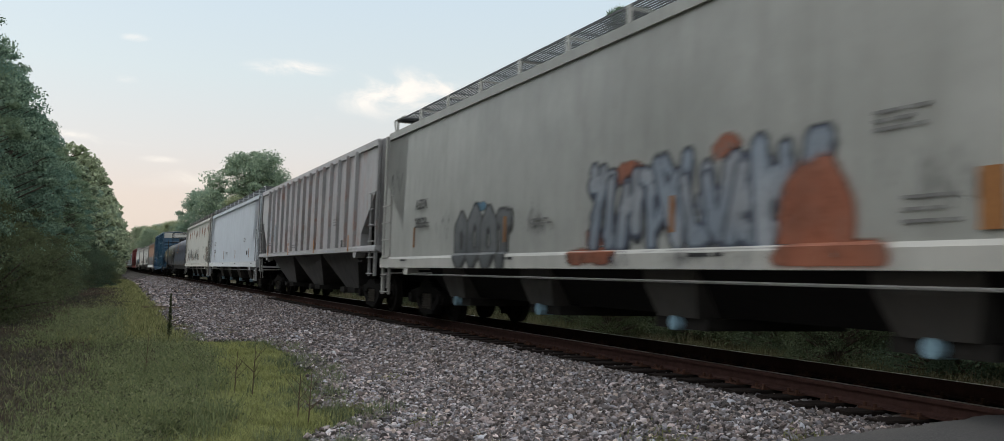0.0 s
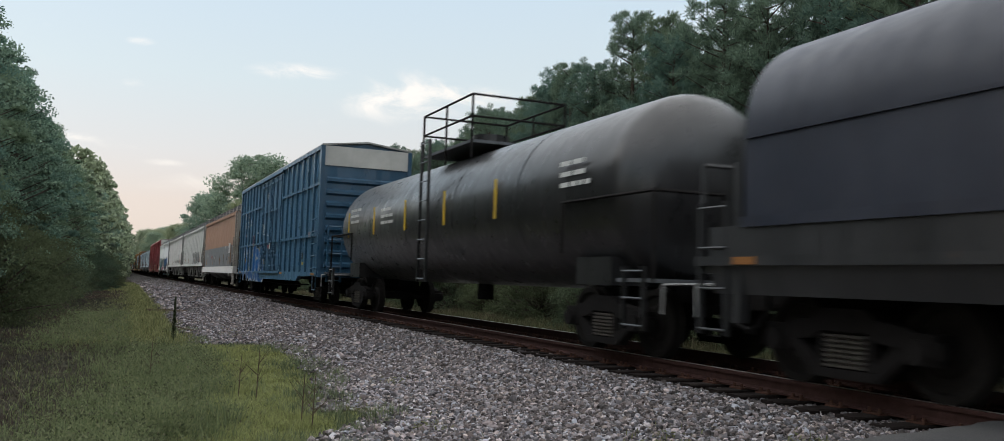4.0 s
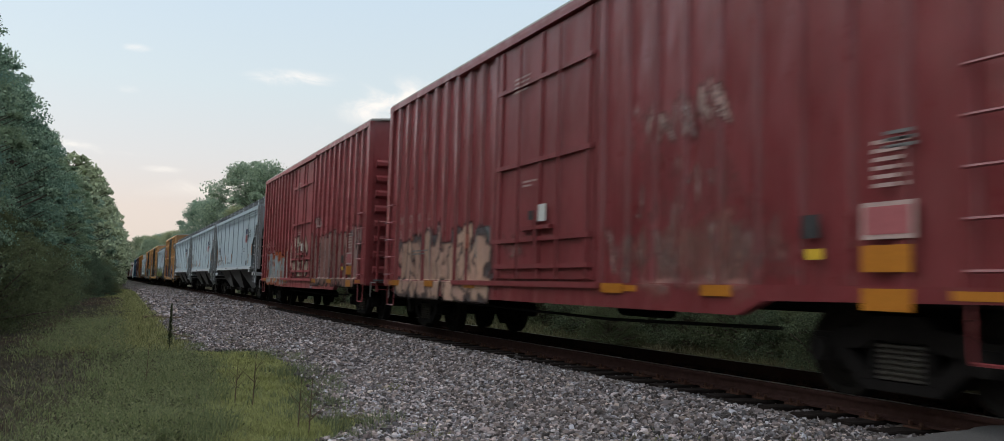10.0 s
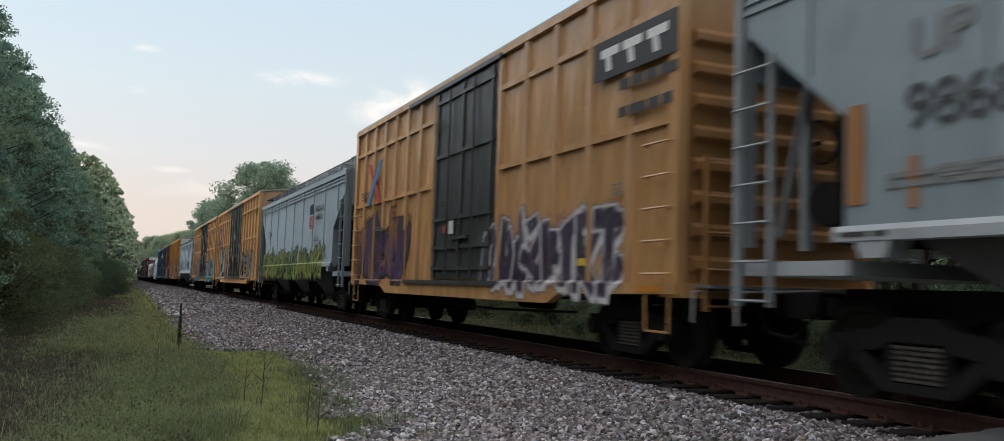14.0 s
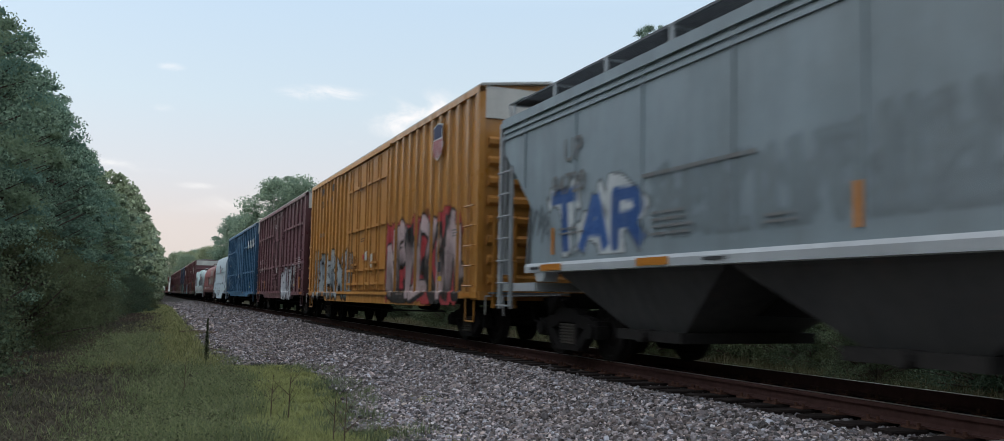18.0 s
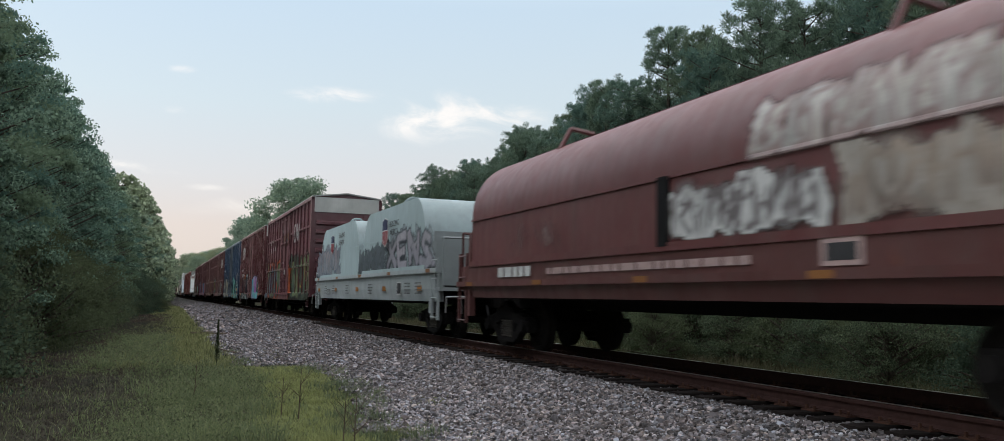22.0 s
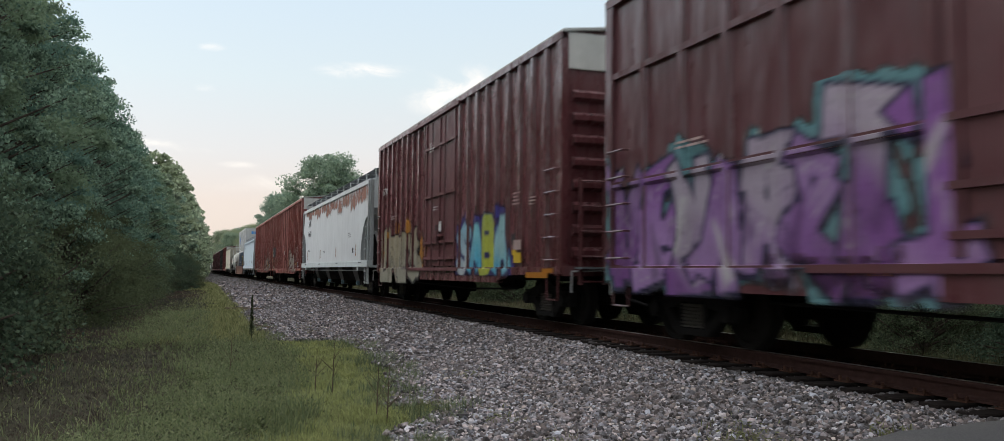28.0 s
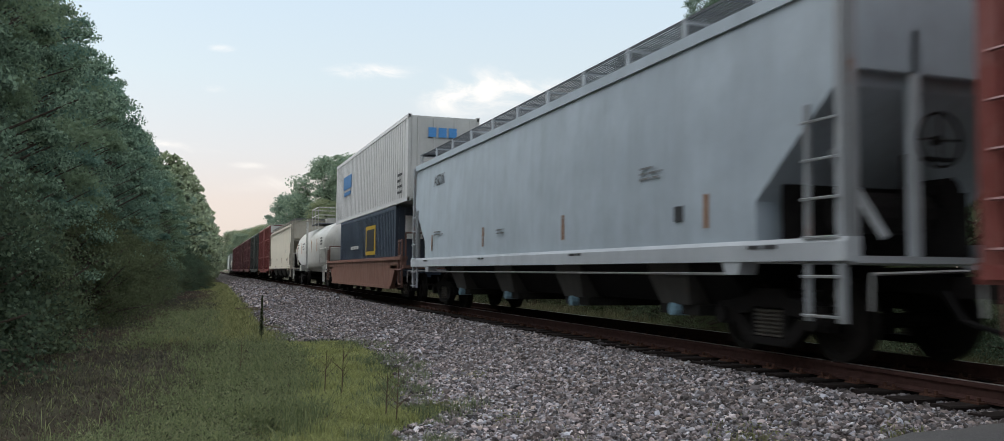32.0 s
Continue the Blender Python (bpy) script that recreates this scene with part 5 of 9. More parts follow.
    if skin == "seams":
        for i in range(ribs):
            y = -side + 2 * side * (i + 0.5) / ribs
            z0 = sill[1] if abs(y) < e(sill[1]) - 0.05 else zc - (zc - z_low) * (side - abs(y)) / run_in
            part("side_seam", Shape().box(-wide - 0.005, -wide + 0.04, y - 0.012, y + 0.012, max(z0, sill[1]) + 0.1, eave - 0.1), mat, car)
    if cut == "none":
        for sx in (-1, 1):
            for ed in (-1, 1):
                a = sorted((ed * (side - 1.35), ed * (side + 0.25)))
                wing = Shape()
                rows = [(w(z), z) for z in zs]
                vs = [(sx * (x - q), y, z) for x, z in rows for y in a for q in (0.0, 0.03)]
                fs = []
                for i in range(len(rows) - 1):
                    o = 4 * i
                    fs += [(o, o + 2, o + 6, o + 4), (o + 1, o + 5, o + 7, o + 3), (o, o + 4, o + 5, o + 1), (o + 2, o + 3, o + 7, o + 6)]
                wing.add(vs, fs)
                part("side_wing", wing, mat, car)
    # eave rail, side sill
    for sx in (-1, 1):
        part("eave_rail", Shape().box(*sorted((sx * (w(eave) - 0.06), sx * (w(eave) + 0.045))), -side - 0.05, side + 0.05, eave - 0.10, eave + 0.06), mat, car)
        if skin == "seams":
            for k in (0.16, 0.27):
                part("roof_corrugation", Shape().box(*sorted((sx * (w(eave) - 0.06), sx * (w(eave) + 0.03))), -side, side, eave - k - 0.05, eave - k), mat, car)
        ss = Shape().prism([(sx * 1.40, sill[0]), (sx * 1.60, sill[0]), (sx * 1.60, sill[1] - 0.05), (sx * 1.57, sill[1]), (sx * 1.40, sill[1])], 1, -half + short, half - short)
        part("side_sill", ss, trim, car)
    # end frames: posts, slope bracing, platform, ladders
    for ed in (-1, 1):
        y = ed * (half - 0.12)
        for sx in (-1, 1):
            part("end_post", Shape().box(sx * 1.42 - 0.06, sx * 1.42 + 0.06, y - 0.06, y + 0.06, sill[0], eave + 0.02), frame_, car)
            part("slope_brace", Shape().rod((sx * 1.0, y, sill[1]), (sx * 1.15, ed * (side - 0.5), zc - 0.6), 0.05), frame_, car)
        part("end_beam", Shape().box(-1.42, 1.42, y - 0.05, y + 0.05, eave - 1.0, eave - 0.05), frame_ if two_tone else mat, car)
        part("end_platform", Shape().box(-1.5, 1.5, *sorted((ed * (half - 1.6), ed * (half + 0.02))), sill[0] - (0.30 if short else 0.02), sill[0] - (0.16 if short else -0.05)), trim, car)
        for sx in (-1, 1):
            part("bulkhead_post", Shape().box(sx * 0.62 - 0.05, sx * 0.62 + 0.05, y - 0.05, y + 0.05, sill[0], eave - 0.55), UNDER if two_tone else trim, car)
        # added dark plate: fills the end bay and stands in for its shade
        part("shear_plate", Shape().box(-1.34, 1.34, *sorted((ed * (half - 1.32), ed * (half - 1.29))), sill[0], zc - 0.2), UNDER, car, "dark end plate standing in for shade")
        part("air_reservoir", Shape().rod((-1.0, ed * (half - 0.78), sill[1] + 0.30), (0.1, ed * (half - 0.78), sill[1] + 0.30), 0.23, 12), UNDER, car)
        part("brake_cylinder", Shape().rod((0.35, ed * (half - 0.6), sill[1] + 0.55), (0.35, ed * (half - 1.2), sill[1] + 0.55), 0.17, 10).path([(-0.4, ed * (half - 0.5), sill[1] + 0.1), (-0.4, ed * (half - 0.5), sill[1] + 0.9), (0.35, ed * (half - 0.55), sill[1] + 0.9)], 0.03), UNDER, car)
        top_z = zc - (0.15 if cut == "slant" and not short else 0.3)
        steps = Shape().box(-1.57, -1.52, *sorted((ed * (half - 0.64), ed * (half - 0.58))), sill[0] - 0.62, top_z).box(-1.57, -1.51, *sorted((ed * (half - 0.16), ed * (half - 0.06))), sill[0] - 0.62, eave)
        for i in range(int((top_z - sill[0] + 0.6) / 0.40) + 1):
            z = sill[0] - 0.56 + i * 0.40
            steps.rod((-1.60, ed * (half - 0.64), z), (-1.60, ed * (half - 0.10), z), 0.016, 5)
        part("ladder", steps, frame_, car)
        ladder(car, 0.9, y + ed * 0.09, sill[0] - 0.5, eave + 0.1, 0.46, frame_, "x")
        part("jacking_pad", Shape().prism([(ed * (half - 2.15), sill[0] + 0.01), (ed * (half - 1.75), sill[0] + 0.01), (ed * (half - 1.82), sill[0] - 0.15), (ed * (half - 2.08), sill[0] - 0.15)], 0, -1.59, -1.34), trim, car)
    br = Shape().rod((-0.45, -half + 0.02, 2.35), (-0.45, -half - 0.06, 2.35), 0.05, 8)
    for k in range(20):
        a0, a1 = k * math.tau / 20, (k + 1) * math.tau / 20
        br.rod((-0.45 + 0.28 * math.cos(a0), -half - 0.06, 2.35 + 0.28 * math.sin(a0)), (-0.45 + 0.28 * math.cos(a1), -half - 0.06, 2.35 + 0.28 * math.sin(a1)), 0.018, 4)
    for k in range(4):
        br.rod((-0.45, -half - 0.06, 2.35), (-0.45 + 0.28 * math.cos(k * math.pi / 2), -half - 0.06, 2.35 + 0.28 * math.sin(k * math.pi / 2)), 0.012, 4)
    part("brake_wheel", br, UNDER, car)
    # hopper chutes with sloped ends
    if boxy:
        # black block between the chutes stands in for the deep shade there
        part("hopper_bottom", Shape().prism([(-1.30, sill[0] + 0.03), (1.30, sill[0] + 0.03), (0.85, foot + 0.02), (-0.85, foot + 0.02)], 1, -half + 2.6, half - 2.6), BLACK, car, "black block standing in for shade under the bins")
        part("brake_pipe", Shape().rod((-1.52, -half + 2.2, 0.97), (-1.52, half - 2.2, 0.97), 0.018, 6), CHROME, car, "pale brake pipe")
    # default chutes are dark: dusty black, with the shade below the sill added
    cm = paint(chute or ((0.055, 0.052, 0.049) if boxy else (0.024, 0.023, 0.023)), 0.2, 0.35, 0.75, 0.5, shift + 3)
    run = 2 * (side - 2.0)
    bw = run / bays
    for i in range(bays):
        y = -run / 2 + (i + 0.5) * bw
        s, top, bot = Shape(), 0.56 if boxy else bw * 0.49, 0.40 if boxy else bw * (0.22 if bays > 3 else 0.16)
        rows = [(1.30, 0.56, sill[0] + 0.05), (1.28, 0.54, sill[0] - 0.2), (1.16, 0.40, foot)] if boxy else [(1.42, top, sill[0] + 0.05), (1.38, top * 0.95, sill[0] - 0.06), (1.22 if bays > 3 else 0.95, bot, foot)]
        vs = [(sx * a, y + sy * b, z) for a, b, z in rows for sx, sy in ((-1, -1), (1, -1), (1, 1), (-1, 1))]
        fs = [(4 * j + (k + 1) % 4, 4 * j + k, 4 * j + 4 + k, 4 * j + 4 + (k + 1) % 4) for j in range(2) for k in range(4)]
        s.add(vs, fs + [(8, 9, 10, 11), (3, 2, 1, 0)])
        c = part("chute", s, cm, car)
        if plates:
            zm = 0.45 * sill[0] + 0.55 * foot
            part("inspection_plate", Shape().rod((-1.335, y, zm), (-1.25, y, zm), 0.27, 16), OUTLET, c, "dark round plate with a dusty rim")
        if outlets:
            part("outlet_cap", Shape().rod((-1.22, y, foot - 0.07), (-0.93, y, foot - 0.07), 0.09, 10), CAP if boxy else OUTLET, c)
            part("outlet_gate", Shape().box(-1.1, 1.1, y - bot - 0.12, y + bot + 0.12, foot - 0.14, foot).rod((-0.95, y, foot - 0.07), (-0.6, y, foot - 0.07), 0.07, 8), OUTLET, c)
    brake_gear(car, half)
    # roof: running boards on stanchions, hatches
    zb = eave + 0.40
    if board == "boards":
        grate = Shape()
        for sx in (-1, 1):
            bars_, wide_, deep_ = (15, 0.009, 0.04) if dense else (11, 0.008, 0.020)
            for k in range(bars_):
                x = sx * (0.68 + k * 0.60 / (bars_ - 1))
                grate.box(x - wide_, x + wide_, -half, half, zb, zb + deep_)
            n = int(2 * half / (0.30 if dense else 0.62))
            for k in range(n + 1):
                y = -half + 2 * half * k / n
                grate.box(*sorted((sx * 0.66, sx * 1.28)), y - 0.014, y + 0.014, zb + 0.003, zb + 0.030)
        part("running_board", grate, SHADE_GRATE, car, "open grating walkway")
        for sx in (-1, 1):
            part("board_edge", Shape().box(*sorted((sx * 1.29, sx * 1.31)), -half, half, zb - 0.005, zb + 0.03), SHADE_GRATE, car)
        post = shared(("stanchion", eave, trim.name), lambda: Shape().box(-1.325, -1.285, -0.035, 0.035, eave + 0.05, zb + 0.02).box(-1.285, -0.68, -0.012, 0.012, zb - 0.03, zb).mesh("stanchion", trim))
        n = int(round(2 * half / 1.75))
        for k in range(n + 1):
            part("stanchion", post, None, car, at=pose(0, -half + 0.1 + (2 * half - 0.2) * k / n, 0))
        part("stanchions", Shape_row(post, [-half + 0.1 + (2 * half - 0.2) * k / n for k in range(n + 1)]), trim, car)
        for ed in (-1, 1):
            part("end_walkway", Shape().box(-1.30, 1.30, *sorted((ed * (half - 0.55), ed * (half + 0.02))), zb, zb + 0.03), SHADE_GRATE, car)
            hr = Shape().path([(-1.30, ed * half, eave), (-1.34, ed * (half + 0.05), zb + 0.02), (-1.30, ed * (half - 0.6), zb + 0.05)], 0.02)
            part("handrail", hr, trim, car)
    part("hatch_cover", Shape().box(-0.32, 0.32, -half + 0.8, half - 0.8, eave + 0.28, eave + 0.44), mat, car)
    for y in (-half + 1.95, half - 1.95):
        bogie(car, y)
    couplers(car, half, 0.62)
    return car, half, (lambda y, z: -w(z) if z > sill[1] else -1.604)


# ---- boxcars ----
def boxcar(label, lead, trail, color, doors=1, door_width=3.05, door_color=None, door_at=0.0, rails=True, post_pitch=0.98, eave=5.20, band=True, rust=0.15, dirt=0.4, shift=0.0,
           roof=(0.42, 0.42, 0.40), streak=0.5, low=0.74, posts=True, end_color=None, gloss=False, rail_at=(2.28, 3.95)):
    car, half = start_car("boxcar", label, "boxcar", lead, trail)
    mat = paint(color, rust, dirt, 0.42, streak, shift, buckle=0.7) if not gloss else paint(color, rust, dirt, 0.34, streak, shift, buckle=0.9)
    flat, proud = 1.46, 1.525
    s = Shape().prism([(-flat, 0.98), (flat, 0.98), (flat, eave - 0.12), (flat - 0.02, eave), (0, eave + 0.14), (-flat + 0.02, eave), (-flat, eave - 0.12)], 1, -half + 0.09, half - 0.09)
    part("body", s, mat, car)
    part("roof", Shape().prism([(-1.50, eave - 0.02), (0, eave + 0.16), (1.50, eave - 0.02), (1.50, eave + 0.03), (0, eave + 0.21), (-1.50, eave + 0.03)], 1, -half, half), paint(roof, 0.2, 0.6, 0.6), car, "dull galvanised roof")
    d0, d1 = door_at - door_width / 2 * doors, door_at + door_width / 2 * doors
    ys = []
    for a, b in ((-half + 0.10, d0 - 0.10), (d1 + 0.10, half - 0.10)):
        n = max(2, int(round((b - a) / post_pitch)))
        ys += [a + (b - a) * k / n for k in range(n + 1)]
    if posts:
        me = shared(("post", eave, mat.name), lambda: Shape().prism([(-proud, -0.055), (-proud, 0.055), (-flat + 0.02, 0.10), (-flat + 0.02, -0.10)], 2, 0.95, eave - 0.13).mesh("side_post", mat))
        for y in ys:
            part("side_post", me, None, car, at=pose(0, y, 0))
        part("side_posts", Shape_row(me, ys), mat, car)
    if rails:
        for sx in (-1, 1):
            for z in rail_at:
                for a, b in ((-half + 0.1, d0), (d1, half - 0.1)):
                    part("side_rail", Shape().box(*sorted((sx * (flat - 0.01), sx * (proud - 0.012))), a, b, z - 0.045, z + 0.045), mat, car)
    for sx in (-1, 1):
        part("top_chord", Shape().box(*sorted((sx * (flat - 0.04), sx * (proud + 0.012))), -half, half, eave - 0.15, eave - 0.025), mat, car)
        poly = [(-half, 1.06), (half, 1.06), (half, 0.94), (half - 3.0, 0.90), (half - 3.4, low), (-half + 3.4, low), (-half + 3.0, 0.90), (-half, 0.94)]
        part("side_sill", Shape().prism(poly, 0, *sorted((sx * 1.40, sx * 1.535))), mat, car)
    dm = paint(door_color or color, rust, dirt * 1.1, 0.5, streak, shift + 1)
    for sx in (-1, 1):
        for k in range(doors):
            a = d0 + k * door_width
            f = sx * (flat + 0.05)
            dr = part("door", Shape().box(*sorted((sx * (flat - 0.02), f)), a + 0.03, a + door_width - 0.03, 1.10, eave - 0.22), dm, car, "sliding plug door")
            for i, z in enumerate((1.30, 1.72, 2.30, 2.95, 3.60, 4.25, 4.75)):
                if rails and i in (3, 5) or not rails and i % 2 == 0 and i > 1:
                    continue
                part("door_rib", Shape().box(*sorted((f, f + sx * 0.045)), a + 0.08, a + door_width - 0.08, z - 0.035, z + 0.035), dm, dr)
            for u in (0.06, 0.5, 0.94) if sx < 0 else (0.5,):
                part("door_stile", Shape().box(*sorted((f, f + sx * 0.035)), a + door_width * u - 0.045, a + door_width * u + 0.045, 1.12, eave - 0.25), dm, dr)
            for u in (0.30, 0.70) if sx < 0 else ():
                part("lock_rod", Shape().rod((f + sx * 0.055, a + door_width * u, 1.1), (f + sx * 0.055, a + door_width * u, eave - 0.3), 0.022, 6), dm, dr)
            part("door_handle", Shape().box(*sorted((f, f + sx * 0.08)), a + door_width * 0.36, a + door_width * 0.64, 1.86, 1.92).rod((f + sx * 0.07, a + door_width * 0.5, 1.6), (f + sx * 0.07, a + door_width * 0.5, 2.15), 0.03, 6), dm, dr)
        for z in (1.02, eave - 0.16):
            part("door_track", Shape().box(*sorted((sx * 1.44, sx * 1.575)), d0 - 0.2, d1 + door_width * 0.55, z - 0.04, z + 0.045), dm, car)
    # ends with pressed ribs
    em = mat if end_color is None else paint(end_color, rust, dirt, 0.5, streak, shift + 4)
    for ed in (-1, 1):
        y0 = ed * (half - 0.10)
        part("end_wall", Shape().box(-1.47, 1.47, *sorted((y0, y0 + ed * 0.035)), 1.0, eave - 0.02), em, car)
        for k in range(9):
            z = 1.30 + k * 0.395
            if z > eave - 0.75:
                break
            part("end_rib", Shape().prism([(y0 + ed * 0.03, z - 0.11), (y0 + ed * 0.125, z - 0.045), (y0 + ed * 0.125, z + 0.045), (y0 + ed * 0.03, z + 0.11)], 0, -1.30, 1.30), em, car)
        for sx in (-1, 1):
            part("corner_post", Shape().box(*sorted((sx * 1.40, sx * 1.53)), *sorted((y0 - ed * 0.12, y0 + ed * 0.10)), 0.98, eave - 0.03), mat, car)
        if band:
            part("height_band", Shape().box(-1.43, 1.43, *sorted((y0 + ed * 0.035, y0 + ed * 0.075)), eave - 0.66, eave - 0.02), paint((0.58, 0.57, 0.53), 0.05, 0.35, 0.6), car, "white excess-height band")
        part("end_sill", Shape().box(-1.50, 1.50, *sorted((y0 - ed * 0.3, y0 + ed * 0.16)), 0.90, 1.08), mat, car)
        part("end_step", Shape().box(-1.3, 1.3, *sorted((y0 + ed * 0.16, y0 + ed * 0.45)), 1.02, 1.06), SHADE_GRATE, car)
        ladder(car, -1.0 * (1 if ed < 0 else -1), y0 + ed * 0.24, 0.75, 2.6, 0.45, em, "x", 5, split=ed < 0)
        grabs(car, -1.535, ed * (half - 0.42), (1.18, 1.58, 1.98, 2.38, 2.78), 0.52, mat)
        part("stirrup_step", Shape().path([(-1.50, ed * (half - 0.72), 0.95), (-1.50, ed * (half - 0.70), 0.48), (-1.50, ed * (half - 0.22), 0.48), (-1.50, ed * (half - 0.20), 0.95)], 0.016), mat, car)
        if ed < 0:
            w_ = Shape()
            for k in range(16):
                a0, a1 = k * math.tau / 16, (k + 1) * math.tau / 16
                w_.rod((0.5 + 0.27 * math.cos(a0), y0 - 0.26, 2.9 + 0.27 * math.sin(a0)), (0.5 + 0.27 * math.cos(a1), y0 - 0.26, 2.9 + 0.27 * math.sin(a1)), 0.018, 4)
            w_.rod((0.5, y0, 2.9), (0.5, y0 - 0.26, 2.9), 0.03, 6)
            part("brake_wheel", w_, UNDER, car)
    part("floor", Shape().box(-1.42, 1.42, -half + 0.1, half - 0.1, 0.90, 1.0), BLACK, car)
    brake_gear(car, half)
    rod = Shape().path([(-1.1, -half + 3.2, 0.62), (-1.1, -1.5, 0.56), (-0.9, half - 3.2, 0.62)], 0.022)
    part("brake_rod", rod, BLACK, car)
    part("air_tank", Shape().rod((0.5, -0.6, 0.70), (0.5, 0.7, 0.70), 0.16, 12), BLACK, car)
    for y in (-half + 1.75, half - 1.75):
        bogie(car, y)
    couplers(car, half, 0.80)

    def skin(y, z):
        if d0 <= y <= d1:
            return -(flat + 0.055)
        if z < 1.06:
            return -1.54
        if posts and min(abs(y - p) for p in ys) < 0.07:
            return -proud
        if rails and (min(abs(z - r_) for r_ in rail_at) < 0.05):
            return -(proud - 0.01)
        return -flat - 0.004
    return car, half, skin


def box_marks(car, half, seed, z=2.6, mark="", ink=WHITE, number="", panels=(), size=0.36):
    """Reporting marks, data panels, reflectors and placards as the boxcars carry them."""
    x = -1.535
    if mark:
        letters(car, mark, half - 0.8, z + 0.46, 0.32, ink, x)
    if number:
        letters(car, number, half - 0.8, z, 0.32, ink, x)
    for text, y, zz in panels:
        letters(car, text, y, zz, size, ink, x)
    bars(car, half - 2.1, z - 0.34, 1.0, 2, PINKISH if ink == WHITE else FAINT, x, 0.03, 0.065, seed)
    bars(car, -half + 1.5, 2.35, 0.35, 3, PINKISH if ink == WHITE else FAINT, x, 0.03, 0.06, seed + 1)
    bars(car, 0.9, 4.35, 0.55, 4, ink, -1.56, 0.03, 0.07, seed + 4)
    bars(car, 0.5, 2.62, 0.5, 2, ink, -1.56, 0.03, 0.065, seed + 5)
    rnd = random.Random(seed)
    part("placard", Shape().box(-1.562, -1.552, -0.30, -0.06, 1.98, 2.24), WHITE, car, "white paper placard")
    part("placard", Shape().box(-1.562, -1.552, 0.06, 0.28, 2.02, 2.16), RED if rnd.random() < 0.6 else INK, car)
    part("consolidated_stencil", Shape().box(x - 0.002, x + 0.002, -half + 2.25, -half + 2.47, 1.50, 1.72), INK, car)
    part("inspection_label", Shape().box(x - 0.003, x + 0.002, -half + 2.20, -half + 2.42, 1.30, 1.40), YELLOW, car)
    for k in range(4):
        y = -half + 0.35 + (2 * half - 1.3) * k / 3
        part("reflector", Shape().box(-1.542, -1.536, y, y + 0.5, 0.955, 1.03), AMBER, car)


def hopper_marks(car, half, seed, ink=INK, mark="", number="", skin=None, upright=FADED_AMBER, z=3.3, size=0.42, spread=4, sill=(1.14, 1.42)):
    def x(zz):
        return skin(0, zz) - 0.012
    if mark:
        letters(car, mark, half - 2.4, z, size, ink, x(z) - 0.01)
    if number:
        letters(car, number, half - 2.4, z - size * 1.28, size, ink, x(z - size) - 0.01)
    bars(car, half - 2.6, 2.02, 0.9, 2, FAINT if ink == INK else ink, x(2.1) - 0.01, 0.03, 0.075, seed)
    bars(car, -half + 4.3, 2.45, 0.7, 3, FAINT if ink == INK else ink, x(2.5) - 0.01, 0.03, 0.075, seed + 1)
    bars(car, 1.4, 1.85, 0.7, 2, FAINT if ink == INK else ink, x(1.9) - 0.01, 0.03, 0.07, seed + 2)
    part("consolidated_stencil", Shape().box(x(2) - 0.006, x(2) + 0.006, -half + 3.1, -half + 3.32, 1.66, 1.86), INK, car)
    for k in range(spread):
        y = half - 2.4 - (2 * half - 4.9) * k / (spread - 1)
        part("reflector", Shape().box(x(1.7) - 0.004, x(1.7) + 0.004, y, y + 0.09, sill[1] + 0.12, sill[1] + 0.55), upright, car)
    for k in range(4):
        y = half - 1.6 - (2 * half - 3.2) * k / 3
        bars(car, y, sum(sill) / 2 - 0.03, 0.6, 1, ink, -1.605, 0.04, 0.1, seed + 10 + k)


